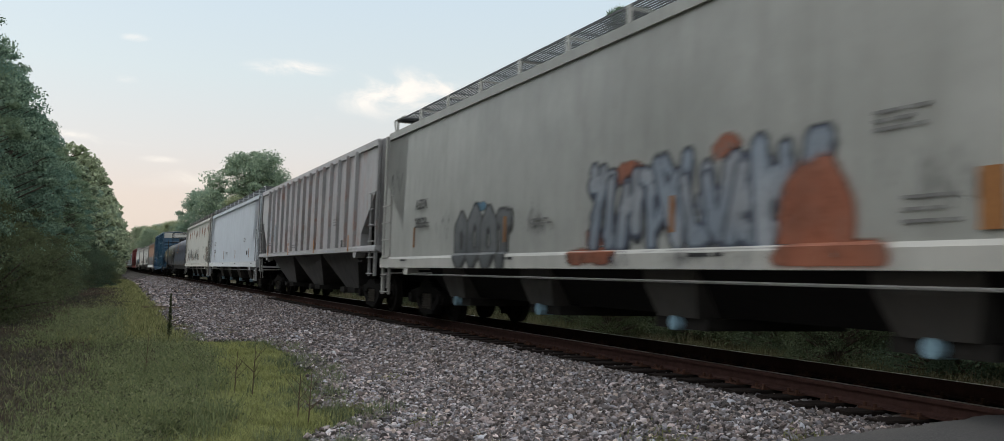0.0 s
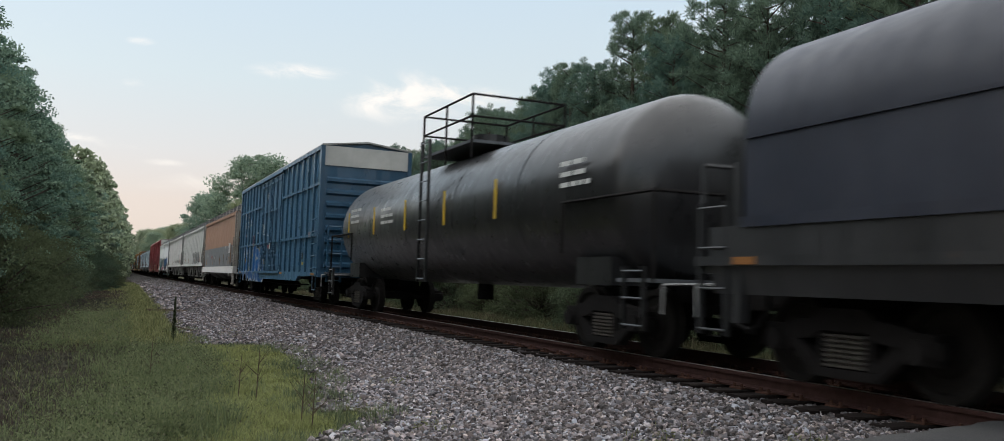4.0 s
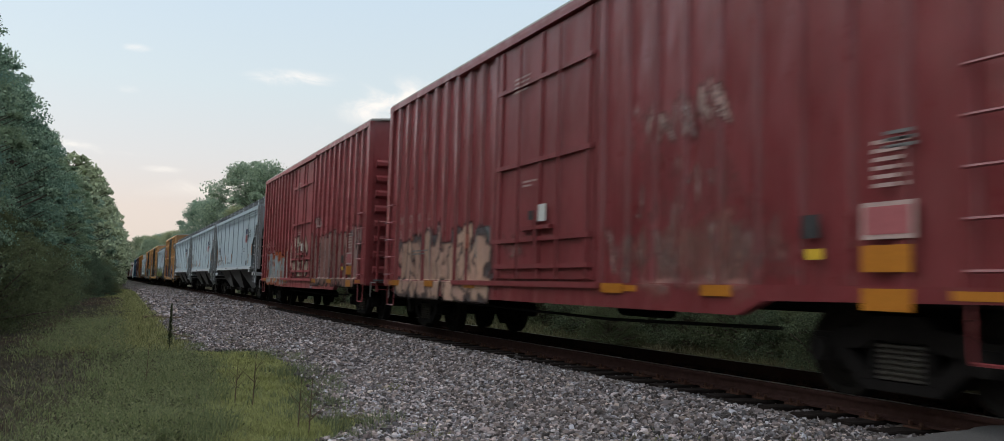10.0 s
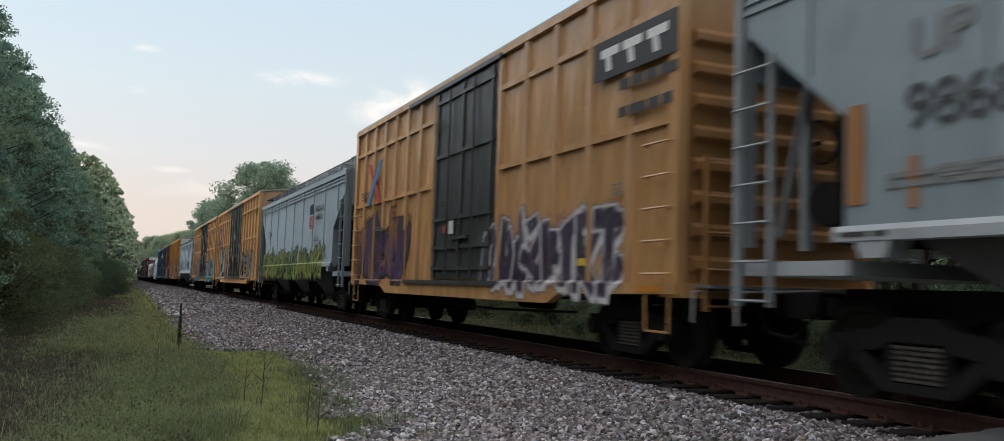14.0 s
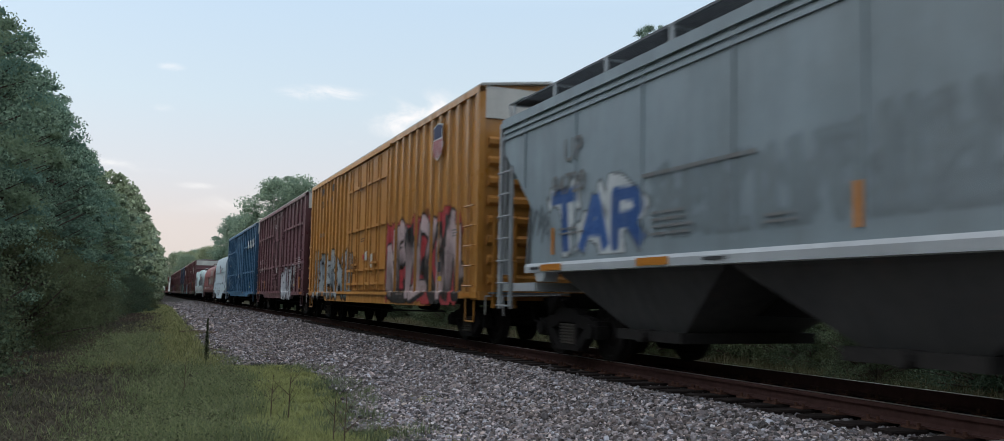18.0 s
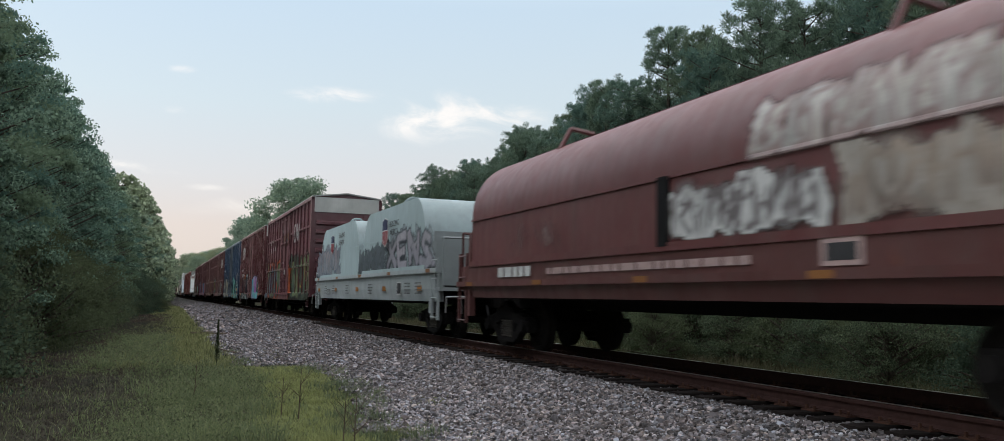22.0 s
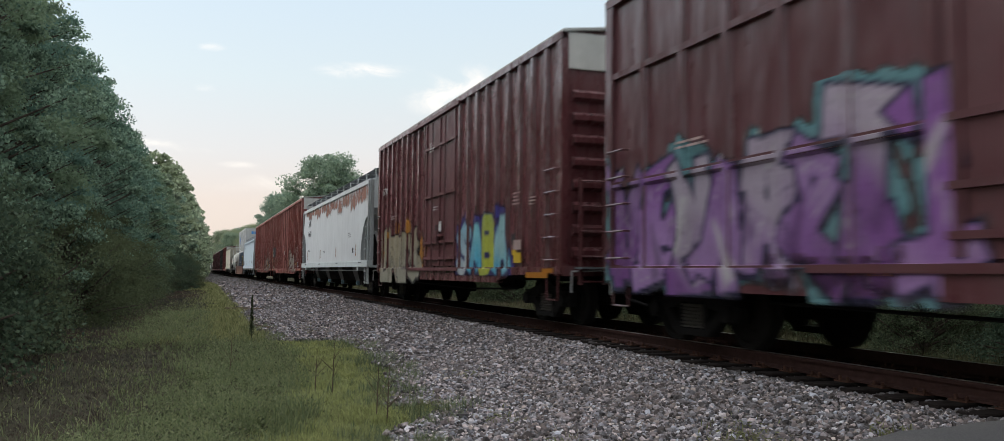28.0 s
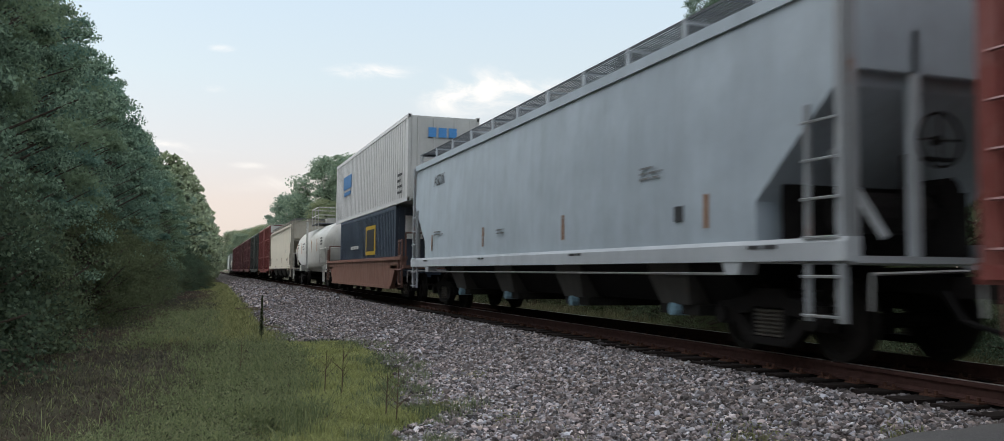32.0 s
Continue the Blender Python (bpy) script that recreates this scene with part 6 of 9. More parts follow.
# ---- coil cars, tank cars, the container car ----
def coil_car(label, lead, trail, deck_color, hood_color, hoods=1, shift=0.0, top=3.75, hood_z=1.62, rust=0.2, dirt=0.5, square=False, arms=True, rust_color=(0.20, 0.075, 0.035), rail=(1.20, 1.30), foot=0.90):
    rail_z = rail
    car, half = start_car("coil_car", label, "coil car", lead, trail)
    dm, hm = paint(deck_color, rust, dirt, 0.55, 0.5, shift), paint(hood_color, rust, dirt, 0.58, 0.6, shift + 1, rust_color)
    for sx in (-1, 1):
        part("side_girder", Shape().prism([(sx * 1.30, foot), (sx * 1.44, foot), (sx * 1.52, foot + 0.3), (sx * 1.52, hood_z), (sx * 1.36, hood_z)], 1, -half + 0.3, half - 0.3), dm, car)
        part("side_rail", Shape().box(*sorted((sx * 1.34, sx * 1.57)), -half + 0.1, half - 0.1, *rail), dm, car)
    part("trough", Shape().box(-1.35, 1.35, -half + 0.4, half - 0.4, 0.95, 1.25), BLACK, car)
    run = 2 * half - (1.7 if not square else 3.2)
    w = run / hoods
    for k in range(hoods):
        a, b = -run / 2 + k * w + (0.30 if hoods > 1 else 0), -run / 2 + (k + 1) * w - (0.30 if hoods > 1 else 0)
        n = 15
        if square:
            pro = [(-1.50, hood_z), (-1.50, top - 0.75), (-1.34, top - 0.12), (-1.2, top), (1.2, top), (1.34, top - 0.12), (1.50, top - 0.75), (1.50, hood_z)]
        else:
            pro = [(-1.50, hood_z), (-1.50, hood_z + 0.95)] + [(-1.50 * math.cos(t) ** 0.8, hood_z + 0.95 + (top - hood_z - 0.95) * math.sin(t) ** 0.9) for t in [math.pi / 2 * j / n for j in range(1, n)]]
            pro += [(0, top)] + [(-x, z) for x, z in reversed(pro)]
        if hoods > 1:
            # flat sides, the roof curving down to the foot at both ends
            crest, bend = top - 0.434, [math.pi / 2 * j / 14 for j in range(15)]
            arch = [(0.95 * (1 - math.sin(t)), crest - 1.40 * (1 - math.cos(t))) for t in reversed(bend)]
            pro = [(a, hood_z)] + [(a + y, z) for y, z in arch] + [(b - y, z) for y, z in reversed(arch)] + [(b, hood_z)]
            hood = part("hood", Shape().prism(pro, 0, -1.52, 1.52), hm, car, "removable steel hood", smooth=True)
        else:
            hood = part("hood", Shape().prism(pro, 1, a, b), hm, car, "removable steel hood", smooth=True)
        part("hood_rim", Shape().box(-1.545, -1.49, a, b, hood_z - 0.02, hood_z + 0.09).box(1.49, 1.545, a, b, hood_z - 0.02, hood_z + 0.09), hm, hood)
        seam = hood_z + 0.93
        part("hood_seam", Shape().box(-1.525, -1.48, a, b, seam - 0.02, seam + 0.02), hm, hood)
        if arms and not square:
            for y in (a + w * 0.22, b - w * 0.22):
                for sx in (-1, 1):
                    part("lifting_bracket", Shape().path([(sx * 1.15, y, top - 0.62), (sx * 0.72, y, top + 0.18), (sx * 0.25, y, top + 0.12)], 0.045), hm, hood)
            part("ridge_walk", Shape().box(-0.28, 0.28, a + 0.4, b - 0.4, top + 0.04, top + 0.10), hm, hood)
        if square:
            for y in (a + w * 0.2, b - w * 0.2):
                part("lifting_lug", Shape().box(-0.15, 0.15, y - 0.25, y + 0.25, top, top + 0.24).box(-0.28, 0.28, y - 0.06, y + 0.06, top, top + 0.36), hm, hood)
        if hoods > 1:
            for y in (a + w * 0.5,):
                s = Shape()
                for j in range(10):
                    t0, t1 = math.pi * j / 10, math.pi * (j + 1) / 10
                    s.rod((0.3 * math.cos(t0) - 0.9, y - 0.4, crest - 0.02 + 0.3 * math.sin(t0)), (0.3 * math.cos(t1) - 0.9, y - 0.4, crest - 0.02 + 0.3 * math.sin(t1)), 0.035, 5)
                part("lifting_hoop", s, hm, hood)
    for ed in (-1, 1):
        y = ed * (half - 0.05)
        part("end_platform", Shape().box(-1.5, 1.5, *sorted((ed * (half - 0.9), y)), 1.12, 1.20), dm, car)
        part("end_bulkhead", Shape().box(-1.42, 1.42, *sorted((ed * (half - 0.86), ed * (half - 0.80))), 1.2, hood_z + 0.9), dm, car)
        rail = Shape().path([(-1.42, y, 1.2), (-1.42, y, 2.35), (-0.5, y, 2.35), (-0.5, y, 1.2)], 0.028).path([(0.5, y, 1.2), (0.5, y, 2.35), (1.42, y, 2.35), (1.42, y, 1.2)], 0.028)
        part("end_railing", rail, dm, car)
        for sx in (-1, 1):
            part("end_post", Shape().box(sx * 1.45 - 0.06, sx * 1.45 + 0.06, *sorted((ed * (half - 0.8), ed * (half - 0.68))), 0.6, 2.3), dm, car)
        ladder(car, -1.5, ed * (half - 0.35), 0.45, 1.9, 0.45, dm, "y", 4)
    part("brake_wheel", Shape().rod((0.4, -half - 0.02, 2.0), (0.4, -half - 0.09, 2.0), 0.30, 18), UNDER, car)
    brake_gear(car, half)
    for y in (-half + 1.8, half - 1.8):
        bogie(car, y)
    couplers(car, half, 0.55)
    for k in range(0 if square else 5):
        y = -half + 0.6 + (2 * half - 1.7) * k / 4
        part("reflector", Shape().box(-1.578, -1.570, y, y + 0.34, rail_z[0] + 0.01, rail_z[1] - 0.01), FADED_AMBER, car)
    return car, half, (lambda y, z: -1.53 if hoods > 1 or z < hood_z + 0.95 else -1.50 * math.cos(math.asin(min(1, ((z - hood_z - 0.95) / (top - hood_z - 0.95)) ** 1.1))) ** 0.8 - 0.012)


def tank_car(label, lead, trail, color, radius=1.42, axis=2.30, shift=0.0, rust=0.1, dirt=0.4, marks=True):
    car, half = start_car("tank_car", label, "tank car", lead, trail)
    mat = paint(color, rust, dirt, 0.4, 0.6, shift)
    n, hl = 36, half - 0.55
    rows = []
    for j in range(7):
        a = math.pi / 2 * (1 - j / 6)
        rows.append((-hl + 0.62 - 0.62 * math.sin(a), radius * math.cos(a)))
    rows += [(-y, r) for y, r in reversed(rows)]
    s = Shape()
    vs = [(r * math.cos(k * math.tau / n), y, axis + r * math.sin(k * math.tau / n)) for y, r in rows for k in range(n)]
    s.add(vs, [(i * n + (k + 1) % n, i * n + k, (i + 1) * n + k, (i + 1) * n + (k + 1) % n) for i in range(len(rows) - 1) for k in range(n)])
    part("tank", s, mat, car, smooth=True)
    for y in (-hl * 0.55, -hl * 0.18, hl * 0.2, hl * 0.57):
        b = Shape()
        for k in range(n):
            a0, a1 = k * math.tau / n, (k + 1) * math.tau / n
            b.add([((radius + q) * math.cos(a), yy, axis + (radius + q) * math.sin(a)) for yy in (y - 0.03, y + 0.03) for a in (a0, a1) for q in (0.0, 0.012)], [(1, 3, 7, 5)])
        part("weld_band", b, mat, car)
    part("dome", Shape().rod((0, 0, axis + radius - 0.1), (0, 0, axis + radius + 0.42), 0.42, 18), mat, car)
    part("manway_platform", Shape().box(-1.05, 1.05, -1.5, 1.5, axis + radius + 0.02, axis + radius + 0.08), SHADE_GRATE, car)
    rl = Shape()
    for z in (0.55, 1.0):
        rl.path([(-1.05, -1.5, axis + radius + z), (-1.05, 1.5, axis + radius + z), (1.05, 1.5, axis + radius + z), (1.05, -1.5, axis + radius + z), (-1.05, -1.5, axis + radius + z)], 0.025)
    for x in (-1.05, 1.05):
        for y in (-1.5, 0, 1.5):
            rl.rod((x, y, axis + radius - 0.3), (x, y, axis + radius + 1.0), 0.025)
    part("safety_railing", rl, UNDER if sum(color) < 0.3 else mat, car)
    ladder(car, -1.50, 0.0, 0.9, axis + radius + 0.2, 0.5, mat, "y")
    for ed in (-1, 1):
        part("saddle", Shape().box(-1.2, 1.2, *sorted((ed * (half - 2.4), ed * (half - 1.4))), 0.95, 1.35), mat, car)
        part("stub_sill", Shape().box(-0.3, 0.3, *sorted((ed * (half - 3.2), ed * half)), 0.74, 1.0), BLACK, car)
        part("end_platform", Shape().box(-1.48, 1.48, *sorted((ed * (half - 0.8), ed * half)), 1.0, 1.05), SHADE_GRATE, car)
        part("end_railing", Shape().path([(-1.45, ed * half, 1.0), (-1.45, ed * half, 2.15), (-0.4, ed * half, 2.15), (-0.4, ed * half, 1.0)], 0.026).path([(-1.45, ed * half, 2.15), (-1.45, ed * (half - 2.4), 2.15), (-1.45, ed * (half - 2.4), 1.4)], 0.026), UNDER if sum(color) < 0.3 else mat, car)
        ladder(car, -1.50, ed * (half - 0.35), 0.4, 1.2, 0.45, mat, "y", 3)
    part("bottom_outlet", Shape().rod((0, 0, 0.55), (0, 0, 0.95), 0.18, 12), BLACK, car)
    for y in (-half + 1.8, half - 1.8):
        bogie(car, y)
    couplers(car, half, 0.5)
    if marks:
        ink = WHITE if sum(color) < 0.3 else INK
        for y, z in ((hl - 1.6, 2.75), (hl - 4.6, 2.6), (-hl + 2.0, 2.7)):
            bars(car, y, z, 1.1, 3, ink, -radius - 0.01, 0.07, 0.16, int(y * 10) + 40)
        for k in range(5):
            part("reflector", Shape().box(-radius - 0.012, -radius - 0.002, hl - 1.4 - k * 2.6, hl - 1.3 - k * 2.6, 2.05, 2.75), YELLOW if sum(color) < 0.3 else AMBER, car)
    return car, half, (lambda y, z: -math.sqrt(max(0.01, radius ** 2 - (z - axis) ** 2)))


def container(name, label, y, length, z0, high, color, shift, parent_y):
    c = thing(name, label, "container", "stacked containers", pose(TRACK_X, parent_y, 0))
    mat = paint(color, 0.06, 0.3, 0.5, 0.4, shift)
    h = length / 2
    part("shell", Shape().box(-1.20, 1.20, y - h + 0.03, y + h - 0.03, z0 + 0.05, z0 + high - 0.04), mat, c)
    n = 44
    rib = shared(("corr", name), lambda: Shape().prism([(-1.222, -0.07), (-1.222, 0.07), (-1.195, 0.10), (-1.195, -0.10)], 2, z0 + 0.16, z0 + high - 0.14).mesh("corrugation", mat))
    for k in range(n):
        part("corrugation", rib, None, c, at=pose(0, y - h + 0.25 + (length - 0.5) * k / (n - 1), 0))
    for sx in (-1, 1):
        for sy in (-1, 1):
            part("corner_post", Shape().box(*sorted((sx * 1.12, sx * 1.225)), *sorted((y + sy * (h - 0.16), y + sy * h)), z0, z0 + high), mat, c)
        for z in (z0, z0 + high - 0.13):
            part("side_beam", Shape().box(*sorted((sx * 1.14, sx * 1.228)), y - h, y + h, z, z + 0.13), mat, c)
    for sy in (-1, 1):
        for u in (-0.9, -0.35, 0.35, 0.9):
            part("lock_bar", Shape().rod((u, y + sy * (h + 0.02), z0 + 0.1), (u, y + sy * (h + 0.02), z0 + high - 0.1), 0.022, 6), mat, c)
        part("end_door", Shape().box(-1.1, 1.1, *sorted((y + sy * (h - 0.04), y + sy * (h - 0.005))), z0 + 0.1, z0 + high - 0.1), mat, c)
    return c, h


def well_car(label, lead, trail, color, shift=0.0):
    car, half = start_car("well_car", label, "container car", lead, trail)
    mat = paint(color, 0.35, 0.5, 0.6, 0.5, shift)
    for sx in (-1, 1):
        poly = [(-half + 1.9, 0.42), (half - 1.9, 0.42), (half - 1.3, 1.0), (half - 0.2, 1.05), (half - 0.2, 1.42), (-half + 0.2, 1.42), (-half + 0.2, 1.05), (-half + 1.3, 1.0)]
        part("side_girder", Shape().prism(poly, 0, *sorted((sx * 1.36, sx * 1.50))), mat, car)
        part("top_chord", Shape().box(*sorted((sx * 1.30, sx * 1.54)), -half + 0.2, half - 0.2, 1.34, 1.45), mat, car)
        part("bottom_chord", Shape().box(*sorted((sx * 1.30, sx * 1.53)), -half + 1.9, half - 1.9, 0.38, 0.48), mat, car)
    part("well_floor", Shape().box(-1.36, 1.36, -half + 2.0, half - 2.0, 0.40, 0.46), mat, car)
    for ed in (-1, 1):
        part("end_platform", Shape().box(-1.5, 1.5, *sorted((ed * (half - 2.0), ed * half)), 1.06, 1.16), mat, car)
        part("end_railing", Shape().path([(-1.4, ed * (half - 0.1), 1.1), (-1.4, ed * (half - 0.1), 2.2), (1.4, ed * (half - 0.1), 2.2), (1.4, ed * (half - 0.1), 1.1)], 0.03), mat, car)
        ladder(car, -1.5, ed * (half - 0.4), 0.5, 2.0, 0.45, mat, "y", 4)
    part("brake_wheel", Shape().rod((-0.6, -half - 0.02, 2.1), (-0.6, -half - 0.1, 2.1), 0.3, 18), UNDER, car)
    for y in (-half + 1.5, half - 1.5):
        bogie(car, y)
    couplers(car, half, 0.5)
    return car, half


# ---- the train, from the leading car to the last; lead and trail: its ends along the track at the start ----
SILVER, PALE = (0.36, 0.37, 0.35), (0.40, 0.44, 0.48)
UPGREY, MAROON, BRICK = (0.232, 0.290, 0.322), (0.125, 0.030, 0.039), (0.250, 0.035, 0.042)
TTXY, YELLOWP = (0.48, 0.245, 0.088), (0.42, 0.18, 0.024)
NAVY = (0.028, 0.058, 0.120)
ORANGE_RUST = (0.32, 0.12, 0.05)
W_, K_ = (0.62, 0.62, 0.60), (0.02, 0.02, 0.022)


def train():
    # 0: grey hopper, sprayed, white sill
    c, h, k = hopper("smooth pale grey covered hopper with graffiti and rust stains", 1.2, 20.2, SILVER, "smooth", 4, "none", sill_color=(0.50, 0.50, 0.47), rust=0.12, shift=1, boxy=True)
    hopper_marks(c, h, 11, INK, "ASDX", "28028", k, z=2.34, size=0.30)
    BROWN = (0.27, 0.095, 0.055)
    graffiti(c, k, 4.7, 1.13, 2.5, 0.98, (None, (0.05, 0.055, 0.06), (0.11, 0.12, 0.13), (0.16, 0.17, 0.18), None), "OOOI", 3, stroke=0.15, wild=0.05, bubble=True, strength=0.85)
    patch(c, k, 3.9, 3.2, 2.1, 2.3, (0.10, 0.24, 0.36), strength=0.8, seed=2)
    patch(c, k, -0.95, -1.7, 2.12, 2.5, BROWN, 2.0, 0.2, strength=0.85, seed=4)
    patch(c, k, -2.9, -3.6, 2.25, 2.6, BROWN, 2.0, 0.2, strength=0.7, seed=5)
    graffiti(c, k, -0.35, 1.36, 4.3, 1.05, (None, (0.05, 0.065, 0.10), (0.25, 0.30, 0.36), (0.33, 0.36, 0.40), None), "", 4, stroke=0.12, wild=0.20, strength=0.85, bubble=True)
    patch(c, k, -2.05, -2.35, 1.5, 2.1, (0.33, 0.13, 0.05), 2.0, 0.1, strength=0.9, seed=9)
    patch(c, k, 0.35, -1.15, 1.14, 1.42, BROWN, 5, 0.10, strength=0.95, seed=6)
    patch(c, k, -0.15, -1.05, 1.42, 1.78, BROWN, 4, 0.18, strength=0.9, seed=7, dome=True)
    patch(c, lambda y, z: k(y, z) - 0.006, -3.95, -5.05, 1.36, 2.22, BROWN, 2.6, 0.04, strength=0.97, seed=8, dome=True)
    patch(c, k, -3.9, -5.5, 1.12, 1.40, BROWN, 5, 0.06, strength=0.95, seed=10)
    graffiti(c, k, 0.3, 1.12, 4.4, 0.20, (None, None, (0.06, 0.08, 0.12), (0.10, 0.13, 0.18), None), "", 104, stroke=0.09, strength=0.7)
    graffiti(c, k, 9.0, 2.4, 0.9, 1.2, (None, None, (0.10, 0.10, 0.11), (0.12, 0.12, 0.13), None), "", 5, stroke=0.03, wild=0.2, strength=0.8)
    graffiti(c, k, 2.3, 1.5, 1.9, 0.75, (None, None, (0.16, 0.18, 0.20), (0.22, 0.23, 0.25), None), "", 6, stroke=0.035, wild=0.2, strength=0.6)
    graffiti(c, k, 5.9, 1.35, 0.9, 0.9, (None, None, (0.12, 0.16, 0.20), (0.12, 0.16, 0.20), None), "", 106, stroke=0.045, wild=0.2, strength=0.7)
    graffiti(c, k, -5.0, 1.55, 2.4, 0.7, (None, None, (0.25, 0.26, 0.27), (0.22, 0.23, 0.24), None), "", 107, stroke=0.05, wild=0.2, strength=0.35)
    part("reflector", Shape().box(k(0, 1.7) - 0.02, k(0, 1.7) - 0.01, -6.42, -6.20, 1.42, 1.90), FADED_AMBER, c)
    part("data_frame", Shape().box(k(0, 1.7) - 0.018, k(0, 1.7) - 0.01, -7.05, -6.68, 1.44, 1.80), WHITE, c, "white stencil frame")
    part("data_panel", Shape().box(k(0, 1.7) - 0.024, k(0, 1.7) - 0.016, -7.02, -6.71, 1.47, 1.77), INK, c)
    for zz in (1.50, 1.60, 1.70):
        bars(c, -5.5, zz, 0.55, 1, FAINT, k(0, 1.6) - 0.012, 0.03, 0.08, int(zz * 100))
    # 1: old ribbed hopper
    c, h, k = hopper("old ribbed covered hopper in faded pinkish white with rust", 20.7, 38.5, (0.385, 0.385, 0.395), "ribbed", 3, "slant", sill=(1.52, 1.66), rust=0.60, dirt=0.6, shift=2, ribs=17, chute=(0.034, 0.033, 0.033), board="none", rust_color=(0.24, 0.09, 0.05))
    hopper_marks(c, h, 21, INK, "", "", lambda y, z: k(y, z) - 0.06, AMBER)
    graffiti(c, lambda y, z: k(y, z) - 0.05, 3.0, 1.75, 4.2, 0.9, (None, None, (0.26, 0.10, 0.06), (0.20, 0.08, 0.05), None), seed=7, stroke=0.05, strength=0.5, wild=0.25)
    panel_blue = paint((0.20, 0.245, 0.285), 0.25, 0.4, 0.55, 0.5, 2.5)
    for y0, y1, z0, z1 in ((6.80, 7.28, 2.05, 2.62), (6.80, 7.45, 2.68, 3.30), (5.86, 6.58, 2.10, 2.45), (5.86, 6.58, 2.52, 2.90), (5.86, 6.58, 2.96, 3.32), (5.10, 5.60, 2.10, 2.75)):
        part("data_panel", Shape().box(k(y0, z0) - 0.006, k(y0, z0) + 0.03, y0, y1, z0, z1), panel_blue, c, "faded blue-grey painted panel")
    # 2, 3: ASDX hoppers
    c, h, k = hopper("smooth light blue-grey covered hopper, clean", 39.3, 58.5, PALE, "smooth", 4, "none", sill_color=(0.50, 0.53, 0.55), rust=0.02, dirt=0.25, shift=3, boxy=True)
    hopper_marks(c, h, 31, INK, "ASDX", "89049", k, z=2.34, size=0.33)
    c, h, k = hopper("cream covered hopper with orange rust streaks and old graffiti", 59.3, 77.6, (0.345, 0.350, 0.325), "smooth", 4, "none", sill_color=(0.44, 0.43, 0.39), rust=0.55, dirt=0.5, shift=4, rust_color=ORANGE_RUST, boxy=True, dense=True)
    hopper_marks(c, h, 41, INK, "ASDX", "", k, z=2.34, size=0.30)
    for i, (ya, yb, za, zb) in enumerate(((6.9, 5.0, 2.9, 4.0), (4.6, 3.9, 3.2, 4.1), (3.0, 2.2, 3.3, 4.1), (1.2, -0.5, 2.95, 3.95), (-0.8, -2.3, 3.1, 4.15), (-2.6, -4.4, 3.0, 4.1), (-4.8, -6.0, 2.9, 4.1), (-6.6, -8.2, 3.2, 4.15))):
        patch(c, k, ya, yb, za, zb, (0.34, 0.145, 0.065), 2.0, 0.30, 0.5, 0.75, seed=20 + i, name="rust_stain", label="orange rust bleeding through the paint", runs=0.5)
    TEAL_, WINE, SOOT = (0.33, 0.39, 0.37), (0.20, 0.075, 0.075), (0.055, 0.058, 0.065)
    for i, (ya, yb, za, zb, col, pw) in enumerate(((7.0, 5.9, 1.45, 2.3, (0.44, 0.33, 0.29), 0.7), (5.9, 4.6, 1.45, 2.5, TEAL_, 0.8), (4.9, 3.0, 1.5, 2.6, (0.36, 0.39, 0.42), 0.5), (4.4, 3.6, 1.8, 2.2, WINE, 0.55), (3.5, 2.3, 1.45, 2.1, (0.13, 0.14, 0.16), 0.55), (2.2, 0.9, 1.45, 2.0, WINE, 0.6), (1.5, 0.2, 1.6, 2.3, WINE, 0.6), (0.9, -0.7, 1.5, 2.3, TEAL_, 0.6), (-0.4, -1.8, 1.45, 2.2, (0.30, 0.34, 0.30), 0.5), (-1.2, -2.2, 1.45, 1.9, WINE, 0.5))):
        patch(c, k, ya, yb, za, zb, col, 2.6, 0.28, 0.4, pw, seed=31 + i)
    for y_, z_, w_, h_, st, sd, col, pw in ((7.3, 1.45, 1.5, 0.85, 0.07, 8, SOOT, 0.75), (6.1, 1.5, 1.4, 1.0, 0.04, 108, SOOT, 0.7), (5.2, 1.5, 2.2, 1.15, 0.035, 208, SOOT, 0.7), (4.0, 1.45, 2.0, 0.9, 0.085, 308, SOOT, 0.75), (2.6, 1.5, 2.2, 0.95, 0.035, 408, (0.50, 0.49, 0.47), 0.7), (1.6, 1.5, 2.4, 1.0, 0.04, 508, (0.50, 0.48, 0.46), 0.6), (0.9, 1.5, 2.2, 1.1, 0.04, 608, SOOT, 0.65), (-0.6, 1.5, 2.0, 1.2, 0.06, 708, SOOT, 0.6)):
        graffiti(c, k, y_, z_, w_, h_, (None, None, col, col, None), "", sd, stroke=st, wild=0.22, strength=pw)
    graffiti(c, k, -7.0, 1.45, 1.7, 1.0, (None, (0.22, 0.21, 0.18), (0.40, 0.37, 0.30), (0.36, 0.26, 0.20), None), "", 109, stroke=0.12, strength=0.6)
    # 4: black coil car, 5: black tank car
    c, h, k = coil_car("black coil car with rounded steel hood, orange markings", 78.4, 92.7, (0.022, 0.023, 0.026), (0.013, 0.019, 0.040), 1, 5, top=3.75, dirt=0.12, rust=0.05)
    graffiti(c, k, 3.2, 2.55, 2.6, 0.7, (None, None, (0.42, 0.15, 0.04), (0.45, 0.17, 0.05), None), "CSZ", 9, stroke=0.09, wild=0.02)
    bars(c, 2.9, 2.35, 2.2, 1, AMBER, -1.52, 0.07, 0.1, 3)
    c, h, k = tank_car("black tank car with safety railing on top", 93.6, 110.9, (0.013, 0.013, 0.015), shift=6, dirt=0.12)
